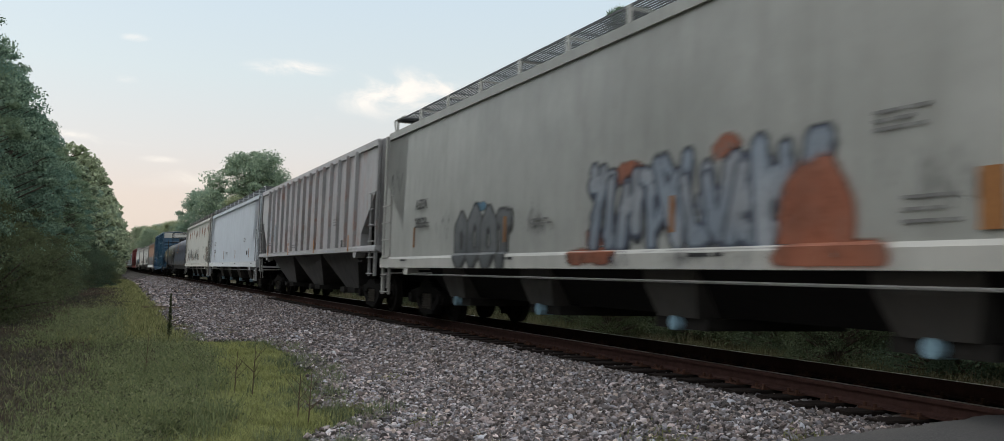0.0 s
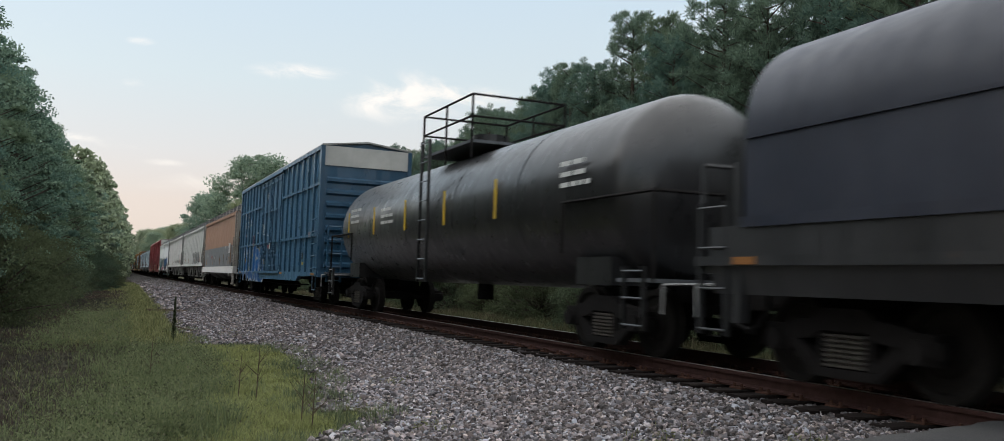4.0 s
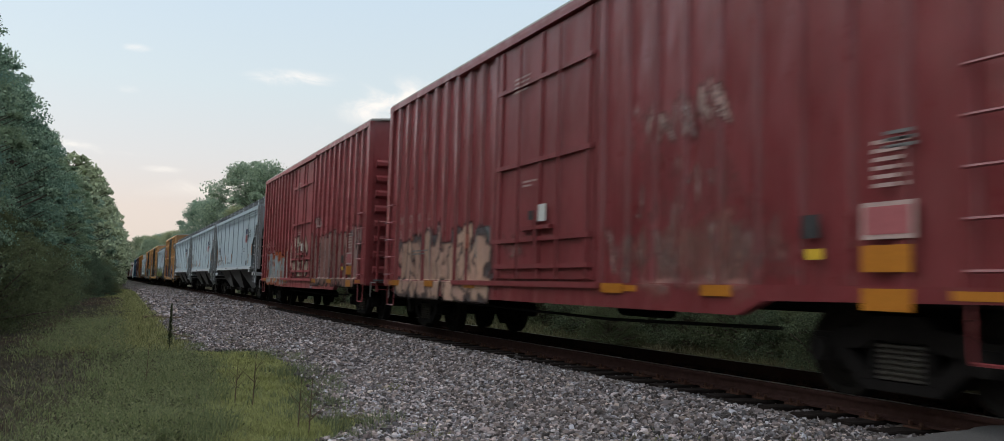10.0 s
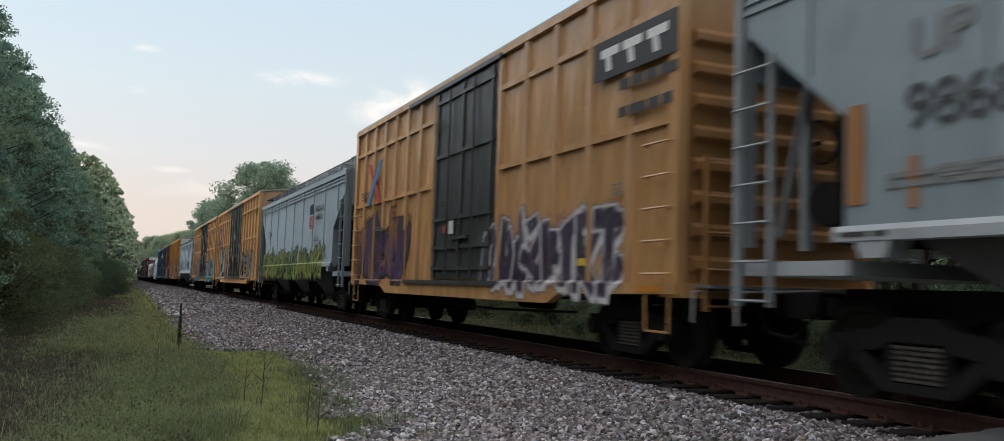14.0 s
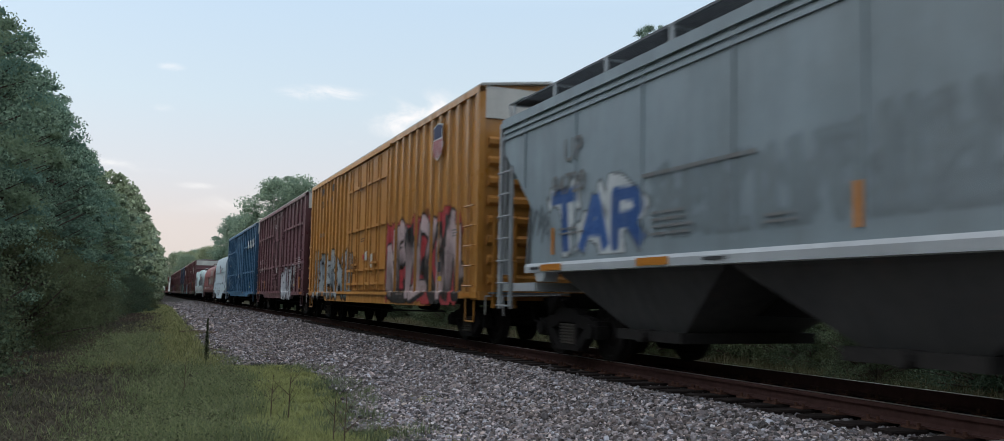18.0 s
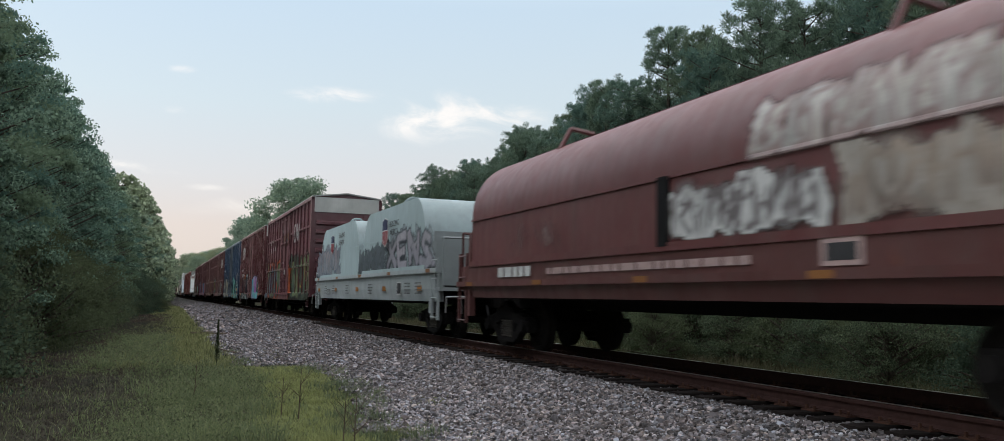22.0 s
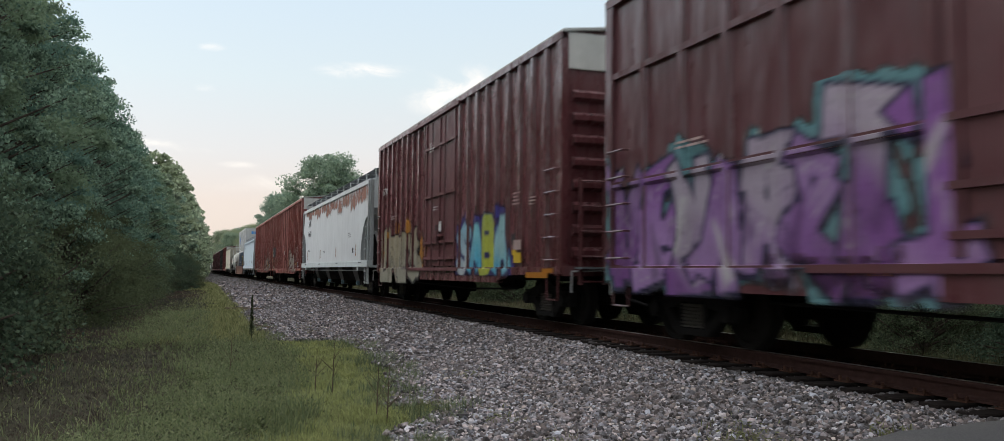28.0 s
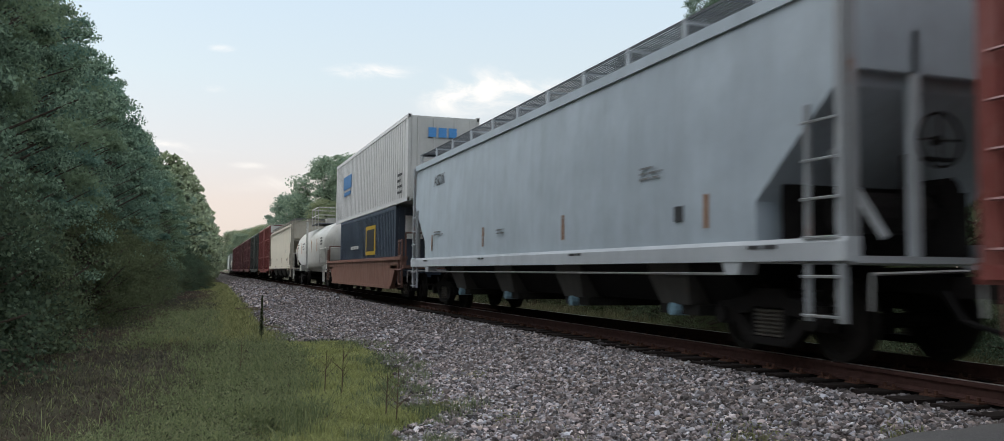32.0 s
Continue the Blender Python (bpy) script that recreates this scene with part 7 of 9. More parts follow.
    # 6: blue boxcar
    c, h, k = boxcar("blue boxcar with white-edged blue graffiti", 112.6, 131.5, (0.016, 0.085, 0.160), 2, 2.45, band=True, shift=7, rust=0.03, dirt=0.15)
    box_marks(c, h, 61, 3.15, "", WHITE, "", panels=(("LR", 7.55, 3.62), ("S", 6.55, 3.64), ("13", 7.5, 3.16), ("72", 6.6, 3.18), ("70", 5.75, 3.20)), size=0.40)
    for ya, yb, za, zb in ((7.35, 6.85, 1.2, 1.95), (5.2, 4.3, 1.5, 2.35), (3.7, 2.9, 1.4, 2.2), (1.95, 1.0, 1.2, 1.95), (6.3, 5.6, 0.85, 1.4)):
        patch(c, k, ya, yb, za, zb, (0.50, 0.30, 0.06), 2.2, 0.05, strength=0.95, seed=int(ya * 10))
    graffiti(c, k, 7.75, 0.62, 6.4, 1.75, (None, (0.55, 0.57, 0.58), (0.03, 0.15, 0.40), (0.05, 0.20, 0.48), None), "AURS", 10, stroke=0.118, wild=0.20, bubble=True, hues=(((0.03, 0.15, 0.40), (0.05, 0.20, 0.48)),))
    part("stencil_frame", Shape().box(-1.545, -1.53, 4.35, 4.85, 2.30, 2.72), PINKISH, c)
    part("stencil_panel", Shape().box(-1.55, -1.54, 4.40, 4.80, 2.34, 2.68), plain_navy(), c)
    bars(c, 3.4, 2.75, 0.4, 1, WHITE, -1.535, 0.06, 0.1, 66)
    bars(c, 1.9, 3.05, 0.8, 6, WHITE, -1.56, 0.035, 0.085, 67)
    for yy, zz in ((7.5, 1.98), (6.7, 2.02)):
        bars(c, yy, zz, 0.32, 5, WHITE, -1.535, 0.035, 0.065, int(zz * 50))
    # 7: two-tone hopper
    c, h, k = hopper("two-tone brown and grey covered hopper with white sill", 133.3, 150.4, (0.22, 0.115, 0.072), "smooth", 3, "slant", sill_color=(0.50, 0.48, 0.46), rust=0.25, dirt=0.4, shift=8, two_tone=(2.47, (0.095, 0.102, 0.108)), sill=(0.93, 1.30), slope=(3.05, 1.45, 0.98))
    hopper_marks(c, h, 71, WHITE, "", "", k, AMBER, sill=(0.93, 1.30))
    part("data_panel", Shape().box(-1.572, -1.562, -h + 1.75, -h + 2.55, 2.05, 2.60), paint((0.46, 0.45, 0.44), 0.2, 0.5), c, "faded white data panel")
    bars(c, -h + 2.5, 2.36, 0.6, 4, FAINT, -1.588, 0.03, 0.075, 76)
    patch(c, k, -h + 2.0, -h + 1.35, 1.30, 2.6, (0.24, 0.13, 0.08), 4, 0.08, strength=0.95, seed=71, label="brown margin at the end of the side")
    patch(c, k, -h + 1.95, -h + 1.72, 1.34, 2.1, (0.36, 0.16, 0.045), 3, 0.15, strength=0.85, seed=72)
    for yy, za in ((-1.4, 1.35), (-3.4, 1.35), (1.2, 1.35), (3.6, 1.35), (-5.2, 1.4)):
        patch(c, k, yy, yy - 0.35, za, za + 0.75, (0.30, 0.13, 0.05), 2.2, 0.25, 0.3, 0.6, seed=int(80 + yy), name="rust_stain", label="rust run", runs=0.5)
    bars(c, 7.3, 3.0, 0.9, 5, PINKISH, k(0, 3) - 0.012, 0.03, 0.10, 77)
    letters(c, "NS", 6.2, 2.95, 0.55, PINKISH, k(0, 3) - 0.014)
    part("sticker", Shape().box(-1.57, -1.56, 2.6, 3.0, 1.85, 2.02), RED, c)
    # 8, 9: centre-flow hoppers
    c, h, k = hopper("grey centre-flow covered hopper with dark vertical streaks", 151.1, 171.3, (0.31, 0.31, 0.29), "smooth", 4, "round", rust=0.1, dirt=0.65, shift=9, streak=1.0, sill=(1.38, 1.55), sill_color=(0.38, 0.38, 0.36), chute=(0.20, 0.19, 0.18), plates=True)
    placards(c, k, -h + 5.4)
    hopper_marks(c, h, 81, INK, "", "", k, spread=0)
    letters(c, "AJAX", 8.62, 2.52, 0.30, FAINT, k(0, 2.6) - 0.02)
    letters(c, "17725", 8.50, 2.00, 0.32, FAINT, k(0, 2.1) - 0.02)
    bars(c, 8.4, 1.78, 0.9, 2, FAINT, k(0, 1.8) - 0.02, 0.03, 0.11, 811)
    bars(c, 4.25, 1.68, 0.75, 2, FAINT, k(0, 1.7) - 0.02, 0.03, 0.07, 812)
    for y_, z_ in ((6.95, 2.40), (6.95, 1.66)):
        part("stencil_panel", Shape().box(k(0, z_) - 0.02, k(0, z_) - 0.012, y_ - 0.24, y_, z_, z_ + 0.14), FAINT, c)
    for y_ in (6.22, 2.68, -3.4):
        part("reflector", Shape().box(k(0, 1.7) - 0.02, k(0, 1.7) - 0.012, y_ - 0.20, y_, 1.66, 2.12), FADED_AMBER, c)
    weld_soot(c, k, 8)
    graffiti(c, k, -1.5, 1.55, 5.5, 0.9, (None, K_, (0.10, 0.22, 0.34), (0.35, 0.35, 0.36), None), seed=11, stroke=0.07, strength=0.4, wild=0.2)
    c, h, k = hopper("light grey centre-flow covered hopper, stained, with small tags", 172.3, 193.1, (0.36, 0.35, 0.33), "smooth", 4, "round", rust=0.12, dirt=0.75, shift=10, streak=1.0, sill=(1.38, 1.55), sill_color=(0.42, 0.41, 0.39), chute=(0.23, 0.22, 0.205), plates=True)
    placards(c, k, -h + 5.4)
    hopper_marks(c, h, 91, INK, "AJAX", "", k, z=2.5, size=0.30)
    weld_soot(c, k, 9)
    graffiti(c, k, -0.5, 1.6, 5.8, 0.65, (None, None, (0.30, 0.05, 0.06), (0.10, 0.09, 0.09), None), seed=12, stroke=0.08, strength=0.6, wild=0.2)
    # 10: white hopper with bright graffiti
    c, h, k = hopper("clean white covered hopper with bright blue and pink graffiti", 193.9, 214.4, (0.47, 0.48, 0.47), "seams", 4, "round", rust=0.02, dirt=0.2, shift=11, boxy=True, sill=(0.98, 1.42), sill_color=(0.52, 0.53, 0.52), ribs=1, slope=(2.95, 1.42, 1.35), dense=True)
    hopper_marks(c, h, 101, INK, "FHRX", "628729", k, z=2.72, size=0.32)
    patch(c, k, 7.4, 2.3, 1.0, 1.36, (0.30, 0.38, 0.16), 5, 0.15, strength=0.6, seed=11)
    graffiti(c, k, 7.4, 1.0, 4.9, 1.45, (None, (0.015, 0.03, 0.035), (0.03, 0.26, 0.27), (0.02, 0.15, 0.16), (0.10, 0.42, 0.40)), "", 13, stroke=0.095, wild=0.16)
    patch(c, k, 5.0, 4.1, 1.15, 2.35, (0.46, 0.07, 0.13), 2.2, 0.05, strength=0.95, seed=12)
    patch(c, k, 2.5, -2.3, 0.99, 1.46, (0.55, 0.13, 0.19), 6, 0.10, strength=0.95, seed=13)
    graffiti(c, k, 2.3, 1.42, 4.4, 0.95, ((0.30, 0.33, 0.10), (0.03, 0.03, 0.035), (0.58, 0.50, 0.46), (0.24, 0.33, 0.36), None), "DEMO", 14, stroke=0.135, wild=0.22)
    patch(c, k, -2.0, -8.3, 1.0, 2.0, (0.40, 0.44, 0.08), 5, 0.30, 0.15, 0.9, seed=14)
    patch(c, k, -2.2, -7.9, 0.99, 1.47, (0.055, 0.045, 0.17), 6, 0.14, strength=0.97, seed=15)
    graffiti(c, k, -2.2, 1.36, 5.2, 1.08, (None, (0.035, 0.03, 0.09), (0.03, 0.16, 0.40), (0.03, 0.26, 0.54), (0.06, 0.34, 0.55)), "", 15, stroke=0.145, wild=0.16)
    for ya, za in ((-3.1, 1.15), (-4.2, 1.05), (-5.4, 1.05), (-6.4, 1.08)):
        patch(c, k, ya, ya - 0.45, za, za + 0.22, (0.42, 0.46, 0.10), 2.2, 0.15, strength=0.85, seed=int(-ya * 10))
    patch(c, k, -4.75, -5.15, 1.5, 2.2, (0.05, 0.36, 0.42), 2.2, 0.2, strength=0.9, seed=17)
    graffiti(c, k, -7.6, 1.55, 1.15, 0.8, (None, None, (0.05, 0.05, 0.05), (0.05, 0.05, 0.05), None), "", 16, stroke=0.045, wild=0.2, strength=0.75)
    part("data_panel", Shape().box(k(0, 1.7) - 0.03, k(0, 1.7) - 0.014, -7.5, -7.05, 1.55, 1.85), INK, c, "black data panel with a white frame")
    bars(c, -7.05, 1.68, 0.45, 1, WHITE, k(0, 1.7) - 0.032, 0.02, 0.1, 18)
    part("reflector", Shape().box(-1.615, -1.602, -9.15, -8.3, 1.0, 1.10), AMBER, c)
    # 11, 12: red boxcars
    c, h, k = boxcar("red boxcar with pale pink graffiti near the corner", 215.4, 231.6, BRICK, 1, 3.4, rails=False, post_pitch=0.62, band=True, shift=12, rust=0.05, dirt=0.25)
    box_marks(c, h, 111, 2.0, "", PINKISH, panels=[(ch, 6.95 - 0.62 * i, 2.30) for i, ch in enumerate("NOKL")] + [(ch, 6.95 - 0.62 * i, 1.98) for i, ch in enumerate("57132")], size=0.25)
    graffiti(c, k, 6.95, 0.70, 5.0, 1.3, ((0.10, 0.085, 0.09), (0.10, 0.065, 0.06), (0.58, 0.38, 0.29), (0.54, 0.34, 0.27), None), "", 16, stroke=0.125, strength=0.92, wild=0.18)
    patch(c, k, 6.3, 5.5, 1.6, 2.1, (0.45, 0.14, 0.10), 2.4, 0.12, strength=0.8, seed=111)
    patch(c, k, 3.5, 2.8, 1.55, 2.1, (0.42, 0.15, 0.11), 2.4, 0.12, strength=0.8, seed=112)
    patch(c, k, 5.1, 4.6, 1.2, 2.0, (0.20, 0.26, 0.27), 2.4, 0.2, strength=0.8, seed=113)
    patch(c, k, 2.7, 1.9, 1.45, 2.05, (0.16, 0.19, 0.20), 5, 0.05, strength=0.9, seed=114)
    CHALK = (0.46, 0.31, 0.28)
    patch(c, k, -2.0, -5.6, 0.80, 2.0, (0.27, 0.115, 0.095), 2.6, 0.25, 0.3, 0.6, seed=115)
    for y_, z_, w_, h_, st, sd, pw in ((-2.95, 2.62, 1.5, 0.75, 0.085, 17, 0.9), (-2.5, 1.70, 2.2, 0.95, 0.05, 117, 0.65), (-2.1, 0.90, 3.4, 0.95, 0.085, 118, 0.7), (-2.4, 0.85, 3.0, 1.3, 0.045, 119, 0.55), (1.55, 1.35, 1.2, 0.7, 0.06, 120, 0.6)):
        graffiti(c, k, y_, z_, w_, h_, (None, None, CHALK, CHALK, None), "", sd, stroke=st, strength=pw, wild=0.2)
    c, h, k = boxcar("red boxcar with faded pink and white graffiti", 233.4, 249.8, BRICK, 1, 3.4, rails=False, post_pitch=0.62, band=False, shift=13, rust=0.06, dirt=0.25)
    box_marks(c, h, 121, 2.0, "", PINKISH, panels=[(ch, 7.2 - 0.62 * i, 2.30) for i, ch in enumerate("NOKL")] + [(ch, 7.2 - 0.62 * i, 1.98) for i, ch in enumerate("5713")], size=0.25)
    graffiti(c, k, 7.0, 0.8, 4.6, 1.3, ((0.40, 0.11, 0.045), None, (0.44, 0.44, 0.43), (0.36, 0.44, 0.46), None), seed=18, stroke=0.10, strength=0.85, wild=0.16, slab=True)
    graffiti(c, k, 2.1, 1.15, 3.1, 1.3, (None, (0.085, 0.028, 0.028), (0.52, 0.46, 0.35), (0.50, 0.42, 0.34), None), "ATEC", 19, stroke=0.125, strength=0.92, wild=0.14)
    patch(c, k, -1.35, -4.6, 0.80, 2.5, (0.33, 0.17, 0.155), 2.3, 0.05, strength=0.85, seed=121)
    graffiti(c, k, -1.5, 0.85, 5.8, 1.6, (None, (0.035, 0.025, 0.025), (0.30, 0.165, 0.145), (0.35, 0.20, 0.17), (0.44, 0.32, 0.30)), "", 20, stroke=0.13, strength=0.85, bubble=True, wild=0.12)
    patch(c, k, -1.6, -2.1, 0.72, 1.05, (0.45, 0.40, 0.48), 3, 0.2, strength=0.8, seed=122)
    graffiti(c, k, -1.9, 2.65, 0.8, 0.4, (None, None, (0.50, 0.34, 0.32), (0.50, 0.34, 0.32), None), "", 123, stroke=0.16, strength=0.85)
    for car_, half_ in ((CARS[-2][0], 8.1), (CARS[-1][0], 8.2)):
        part("label", Shape().box(-1.548, -1.536, -6.88, -6.36, 1.18, 1.41), AMBER, car_, "orange warning label")
        part("label", Shape().box(-1.548, -1.536, -6.88, -6.36, 0.85, 1.04), AMBER, car_, "orange warning label")
        part("stencil_frame", Shape().box(-1.546, -1.536, -6.92, -6.36, 1.46, 1.78), PINKISH, car_)
        part("stencil_panel", Shape().box(-1.549, -1.540, -6.88, -6.40, 1.50, 1.74), FADED_RED, car_)
        bars(car_, -6.48, 2.28, 0.4, 6, PINKISH, -1.535, 0.035, 0.075, 118)
        for yy in (-1.98, -4.12, 7.39, 5.15, 2.95):
            part("reflector", Shape().box(-1.560, -1.541, yy - 0.5, yy, 0.93, 1.05), AMBER, car_)
        graffiti(car_, lambda y, z: -1.535, -2.6, 2.5, 1.4, 0.85, (None, None, (0.46, 0.34, 0.32), (0.46, 0.34, 0.32), None), "", 119 + int(half_ * 10), stroke=0.055, strength=0.75) if half_ < 8.15 else None
    # 13, 14, 15: grey ribless hoppers in line
    for n, (a, b, num, far) in enumerate(((251.3, 268.1, "99885", 14), (268.9, 285.6, "93830", 15), (286.4, 303.8, "98684", 16))):
        c, h, k = hopper("grey covered hopper with pale sill and small red and white shield", a, b, UPGREY, "seams", 3, "slant", sill=(1.46, 1.60), sill_color=(0.35, 0.38, 0.40), rust=0.03, dirt=0.4, shift=far, ribs=9, chute=(0.040, 0.041, 0.043), slope=(3.72, 2.60, 1.40), short=1.5)
        hopper_marks(c, h, 130 + n, INK, "", "", k, FADED_AMBER, 3.64, 0.48, spread=2, sill=(1.46, 1.60))
        letters(c, "UP", 6.38, 2.96, 0.50, FAINT, k(0, 3.1) - 0.02)
        letters(c, num, 6.43, 2.38, 0.54, INK, k(0, 2.6) - 0.02)
        bars(c, 6.62, 1.98, 1.5, 2, FAINT, k(0, 2.0) - 0.02, 0.045, 0.085, 510 + n)
        bars(c, 4.4, 2.00, 0.75, 3, FAINT, k(0, 2.0) - 0.02, 0.04, 0.075, 520 + n)
        bars(c, 4.86, 3.02, 0.32, 1, INK, k(0, 3.0) - 0.02, 0.02, 0.1, 530 + n)
        bars(c, 4.86, 2.80, 0.32, 1, INK, k(0, 2.8) - 0.02, 0.02, 0.1, 530 + n)
        for yy, zz, hh in ((7.06, 1.78, 0.90), (4.96, 1.78, 0.50), (2.85, 1.79, 0.50), (0.4, 1.79, 0.50), (-6.75, 2.10, 0.5)):
            part("reflector", Shape().box(k(0, 2.0) - 0.018, k(0, 2.0) - 0.008, yy - 0.19, yy, zz, zz + hh), FADED_AMBER, c)
        shield(c, k, -4.98, 3.05, 0.78)
    # 16: yellow boxcar, black door
    c, h, k = boxcar("faded yellow boxcar with black doors and purple graffiti", 304.8, 320.4, TTXY, 1, 3.3, (0.022, 0.023, 0.025), -0.6, band=False, shift=17, rust=0.12, end_color=(0.36, 0.17, 0.05), rail_at=(3.05, 4.46))
    box_marks(c, h, 161, 2.7, "FBOX", INK, "5")
    cross(c, h - 2.1, 3.55)
    part("emblem", Shape().box(-1.545, -1.53, -7.75, -5.75, 3.85, 4.40), INK, c)
    for yy in (-5.95, -6.52, -7.1):
        part("emblem_letter", Shape().prism([(yy - 0.16, 3.95), (yy - 0.28, 3.95), (yy - 0.24, 4.15), (yy - 0.46, 4.15), (yy - 0.46, 4.27), (yy, 4.27), (yy, 4.15), (yy - 0.12, 4.15)], 0, -1.552, -1.546), WHITE, c)
    patch(c, k, -1.75, -6.6, 0.75, 2.3, (0.42, 0.22, 0.24), 4, 0.2, 0.3, 0.6, seed=161)
    graffiti(c, k, -1.85, 0.8, 4.5, 1.4, (None, (0.55, 0.52, 0.53), (0.030, 0.022, 0.045), (0.045, 0.030, 0.062), None), "", 21, stroke=0.115, wild=0.16)
    bars(c, -6.42, 3.62, 1.7, 1, INK, -1.535, 0.14, 0.3, 163)
    bars(c, -6.42, 3.25, 1.9, 1, INK, -1.535, 0.14, 0.3, 164)
    graffiti(c, k, h - 0.5, 0.95, 4.4, 1.8, ((0.30, 0.16, 0.05), K_, (0.095, 0.06, 0.16), (0.06, 0.04, 0.09), (0.45, 0.20, 0.04)), seed=22, stroke=0.11, wild=0.14)
    # 17: grey hopper with green graffiti
    c, h, k = hopper("grey covered hopper with green and yellow graffiti along the foot", 321.3, 337.8, UPGREY, "seams", 3, "slant", sill=(1.44, 1.58), rust=0.03, dirt=0.35, shift=18, ribs=9, slope=(3.72, 2.60, 1.40), short=1.5)
    hopper_marks(c, h, 171, INK, "", "3304", k, sill=(1.44, 1.58))
    shield(c, k, -h + 4.9, 3.15)
    graffiti(c, k, h - 1.2, 1.0, 12.5, 1.2, (None, K_, (0.35, 0.40, 0.08), (0.10, 0.20, 0.05), (0.40, 0.45, 0.10)), seed=23, stroke=0.09, wild=0.14)
    # 18, 19: orange-brown boxcars
    c, h, k = boxcar("tan boxcar with black doors and black and white graffiti", 338.9, 357.8, TTXY, 2, 2.5, (0.025, 0.026, 0.029), -0.55, band=False, shift=19, rust=0.12, rail_at=(3.05, 4.48))
    door_marks(c, 181)
    box_marks(c, h, 181, 2.55, "TBOX", INK, "6622")
    cross(c, h - 2.6, 3.6)
    graffiti(c, k, h - 1.6, 0.95, 4.8, 1.9, ((0.05, 0.06, 0.07), W_, (0.05, 0.07, 0.09), (0.03, 0.04, 0.05), W_), seed=24, stroke=0.10)
    graffiti(c, k, -3.2, 0.95, 4.6, 1.5, (None, K_, (0.40, 0.38, 0.36), (0.20, 0.20, 0.22), None), seed=25, stroke=0.10)
    c, h, k = boxcar("tan boxcar with black doors and turquoise graffiti", 358.95, 377.2, TTXY, 2, 2.5, (0.025, 0.026, 0.029), -0.55, band=True, shift=20, rust=0.12, rail_at=(3.05, 4.48))
    door_marks(c, 191)
    box_marks(c, h, 191, 2.55, "TBOX", INK, "6461")
    cross(c, h - 2.2, 3.6)
    letters(c, "RAILCARS AND MEMPHIS", -2.7, 3.35, 0.34, INK, -1.54)
    PINKC, TQ, TQ2, EDGE = (0.52, 0.27, 0.38), (0.07, 0.33, 0.43), (0.13, 0.43, 0.51), (0.018, 0.03, 0.07)
    patch(c, k, 7.5, 0.4, 0.70, 2.75, PINKC, 5, 0.25, 0.25, 0.95, seed=191)
    graffiti(c, k, 6.75, 0.72, 4.5, 1.5, (None, EDGE, TQ, TQ2, (0.20, 0.50, 0.56)), "ESAUT", 26, stroke=0.145, wild=0.26)
    patch(c, k, 2.4, 0.6, 0.70, 1.2, TQ, 4, 0.2, 0.2, 0.9, seed=192)
    patch(c, k, -1.5, -8.4, 0.70, 2.5, PINKC, 5, 0.25, 0.25, 0.95, seed=193)
    graffiti(c, k, -2.75, 0.68, 4.7, 1.50, (None, EDGE, TQ, TQ2, (0.20, 0.50, 0.56)), "", 27, stroke=0.135, wild=0.12)
    graffiti(c, k, -7.55, 0.72, 0.9, 1.7, (None, EDGE, TQ, TQ2, None), "I", 127, stroke=0.16, wild=0.15)
    graffiti(c, k, -3.5, 2.1, 1.1, 0.85, (None, None, (0.50, 0.38, 0.24), (0.50, 0.38, 0.24), None), "", 128, stroke=0.08, strength=0.8)
    for i, yy in enumerate((2.4, -2.4, -7.9, 6.6)):
        part("reflector", Shape().box(-1.552, -1.541, yy - 0.62, yy, 0.93, 1.06), AMBER, c)
    graffiti(c, k, -h + 1.7, 3.3, 0.8, 1.1, (None, None, (0.25, 0.45, 0.40), (0.25, 0.45, 0.40), None), "Z", 28, stroke=0.14)
    # 20: grey hopper, blue letters
    c, h, k = hopper("grey covered hopper with blue and white sprayed letters", 378.2, 396.0, UPGREY, "seams", 3, "slant", sill=(1.38, 1.53), eave=4.15, sill_color=(0.40, 0.43, 0.45), rust=0.03, dirt=0.4, shift=21, ribs=9, chute=(0.040, 0.041, 0.043), slope=(3.60, 2.45, 1.30), short=1.35, dense=True)
    hopper_marks(c, h, 201, INK, "", "", k, AMBER, 3.15, 0.36, sill=(1.38, 1.53), spread=3)
    letters(c, "UP", 6.2, 3.08, 0.52, FAINT, k(0, 3.2) - 0.02)
    letters(c, "94720", 6.6, 2.58, 0.46, FAINT, k(0, 2.7) - 0.02)
    for yy in (6.9, 3.9):
        part("reflector", Shape().box(-1.612, -1.604, yy - 0.75, yy, 1.40, 1.50), AMBER, c)
    shield(c, k, -h + 4.9, 3.15)
    graffiti(c, k, 6.6, 1.62, 2.85, 1.0, ((0.50, 0.53, 0.54), None, (0.03, 0.09, 0.27), (0.035, 0.10, 0.29), None), "TAR", 29, stroke=0.125, wild=0.10)
    graffiti(c, k, 7.4, 1.75, 0.8, 0.8, (None, None, (0.10, 0.11, 0.12), (0.10, 0.11, 0.12), None), "", 129, stroke=0.07, strength=0.7)
    graffiti(c, k, 3.6, 1.75, 6.5, 0.95, (None, (0.17, 0.19, 0.20), UPGREY, UPGREY, None), "", 30, stroke=0.05, wild=0.14, strength=0.28, bubble=True)
    bars(c, 3.85, 2.55, 3.6, 1, FAINT, k(0, 2.5) - 0.02, 0.05, 0.1, 203)
    bars(c, 3.6, 2.05, 0.9, 4, FAINT, k(0, 2) - 0.02, 0.035, 0.09, 204)
    graffiti(c, k, -2.6, 1.65, 2.6, 0.9, (None, None, K_, K_, None), "", 31, stroke=0.11, wild=0.12)
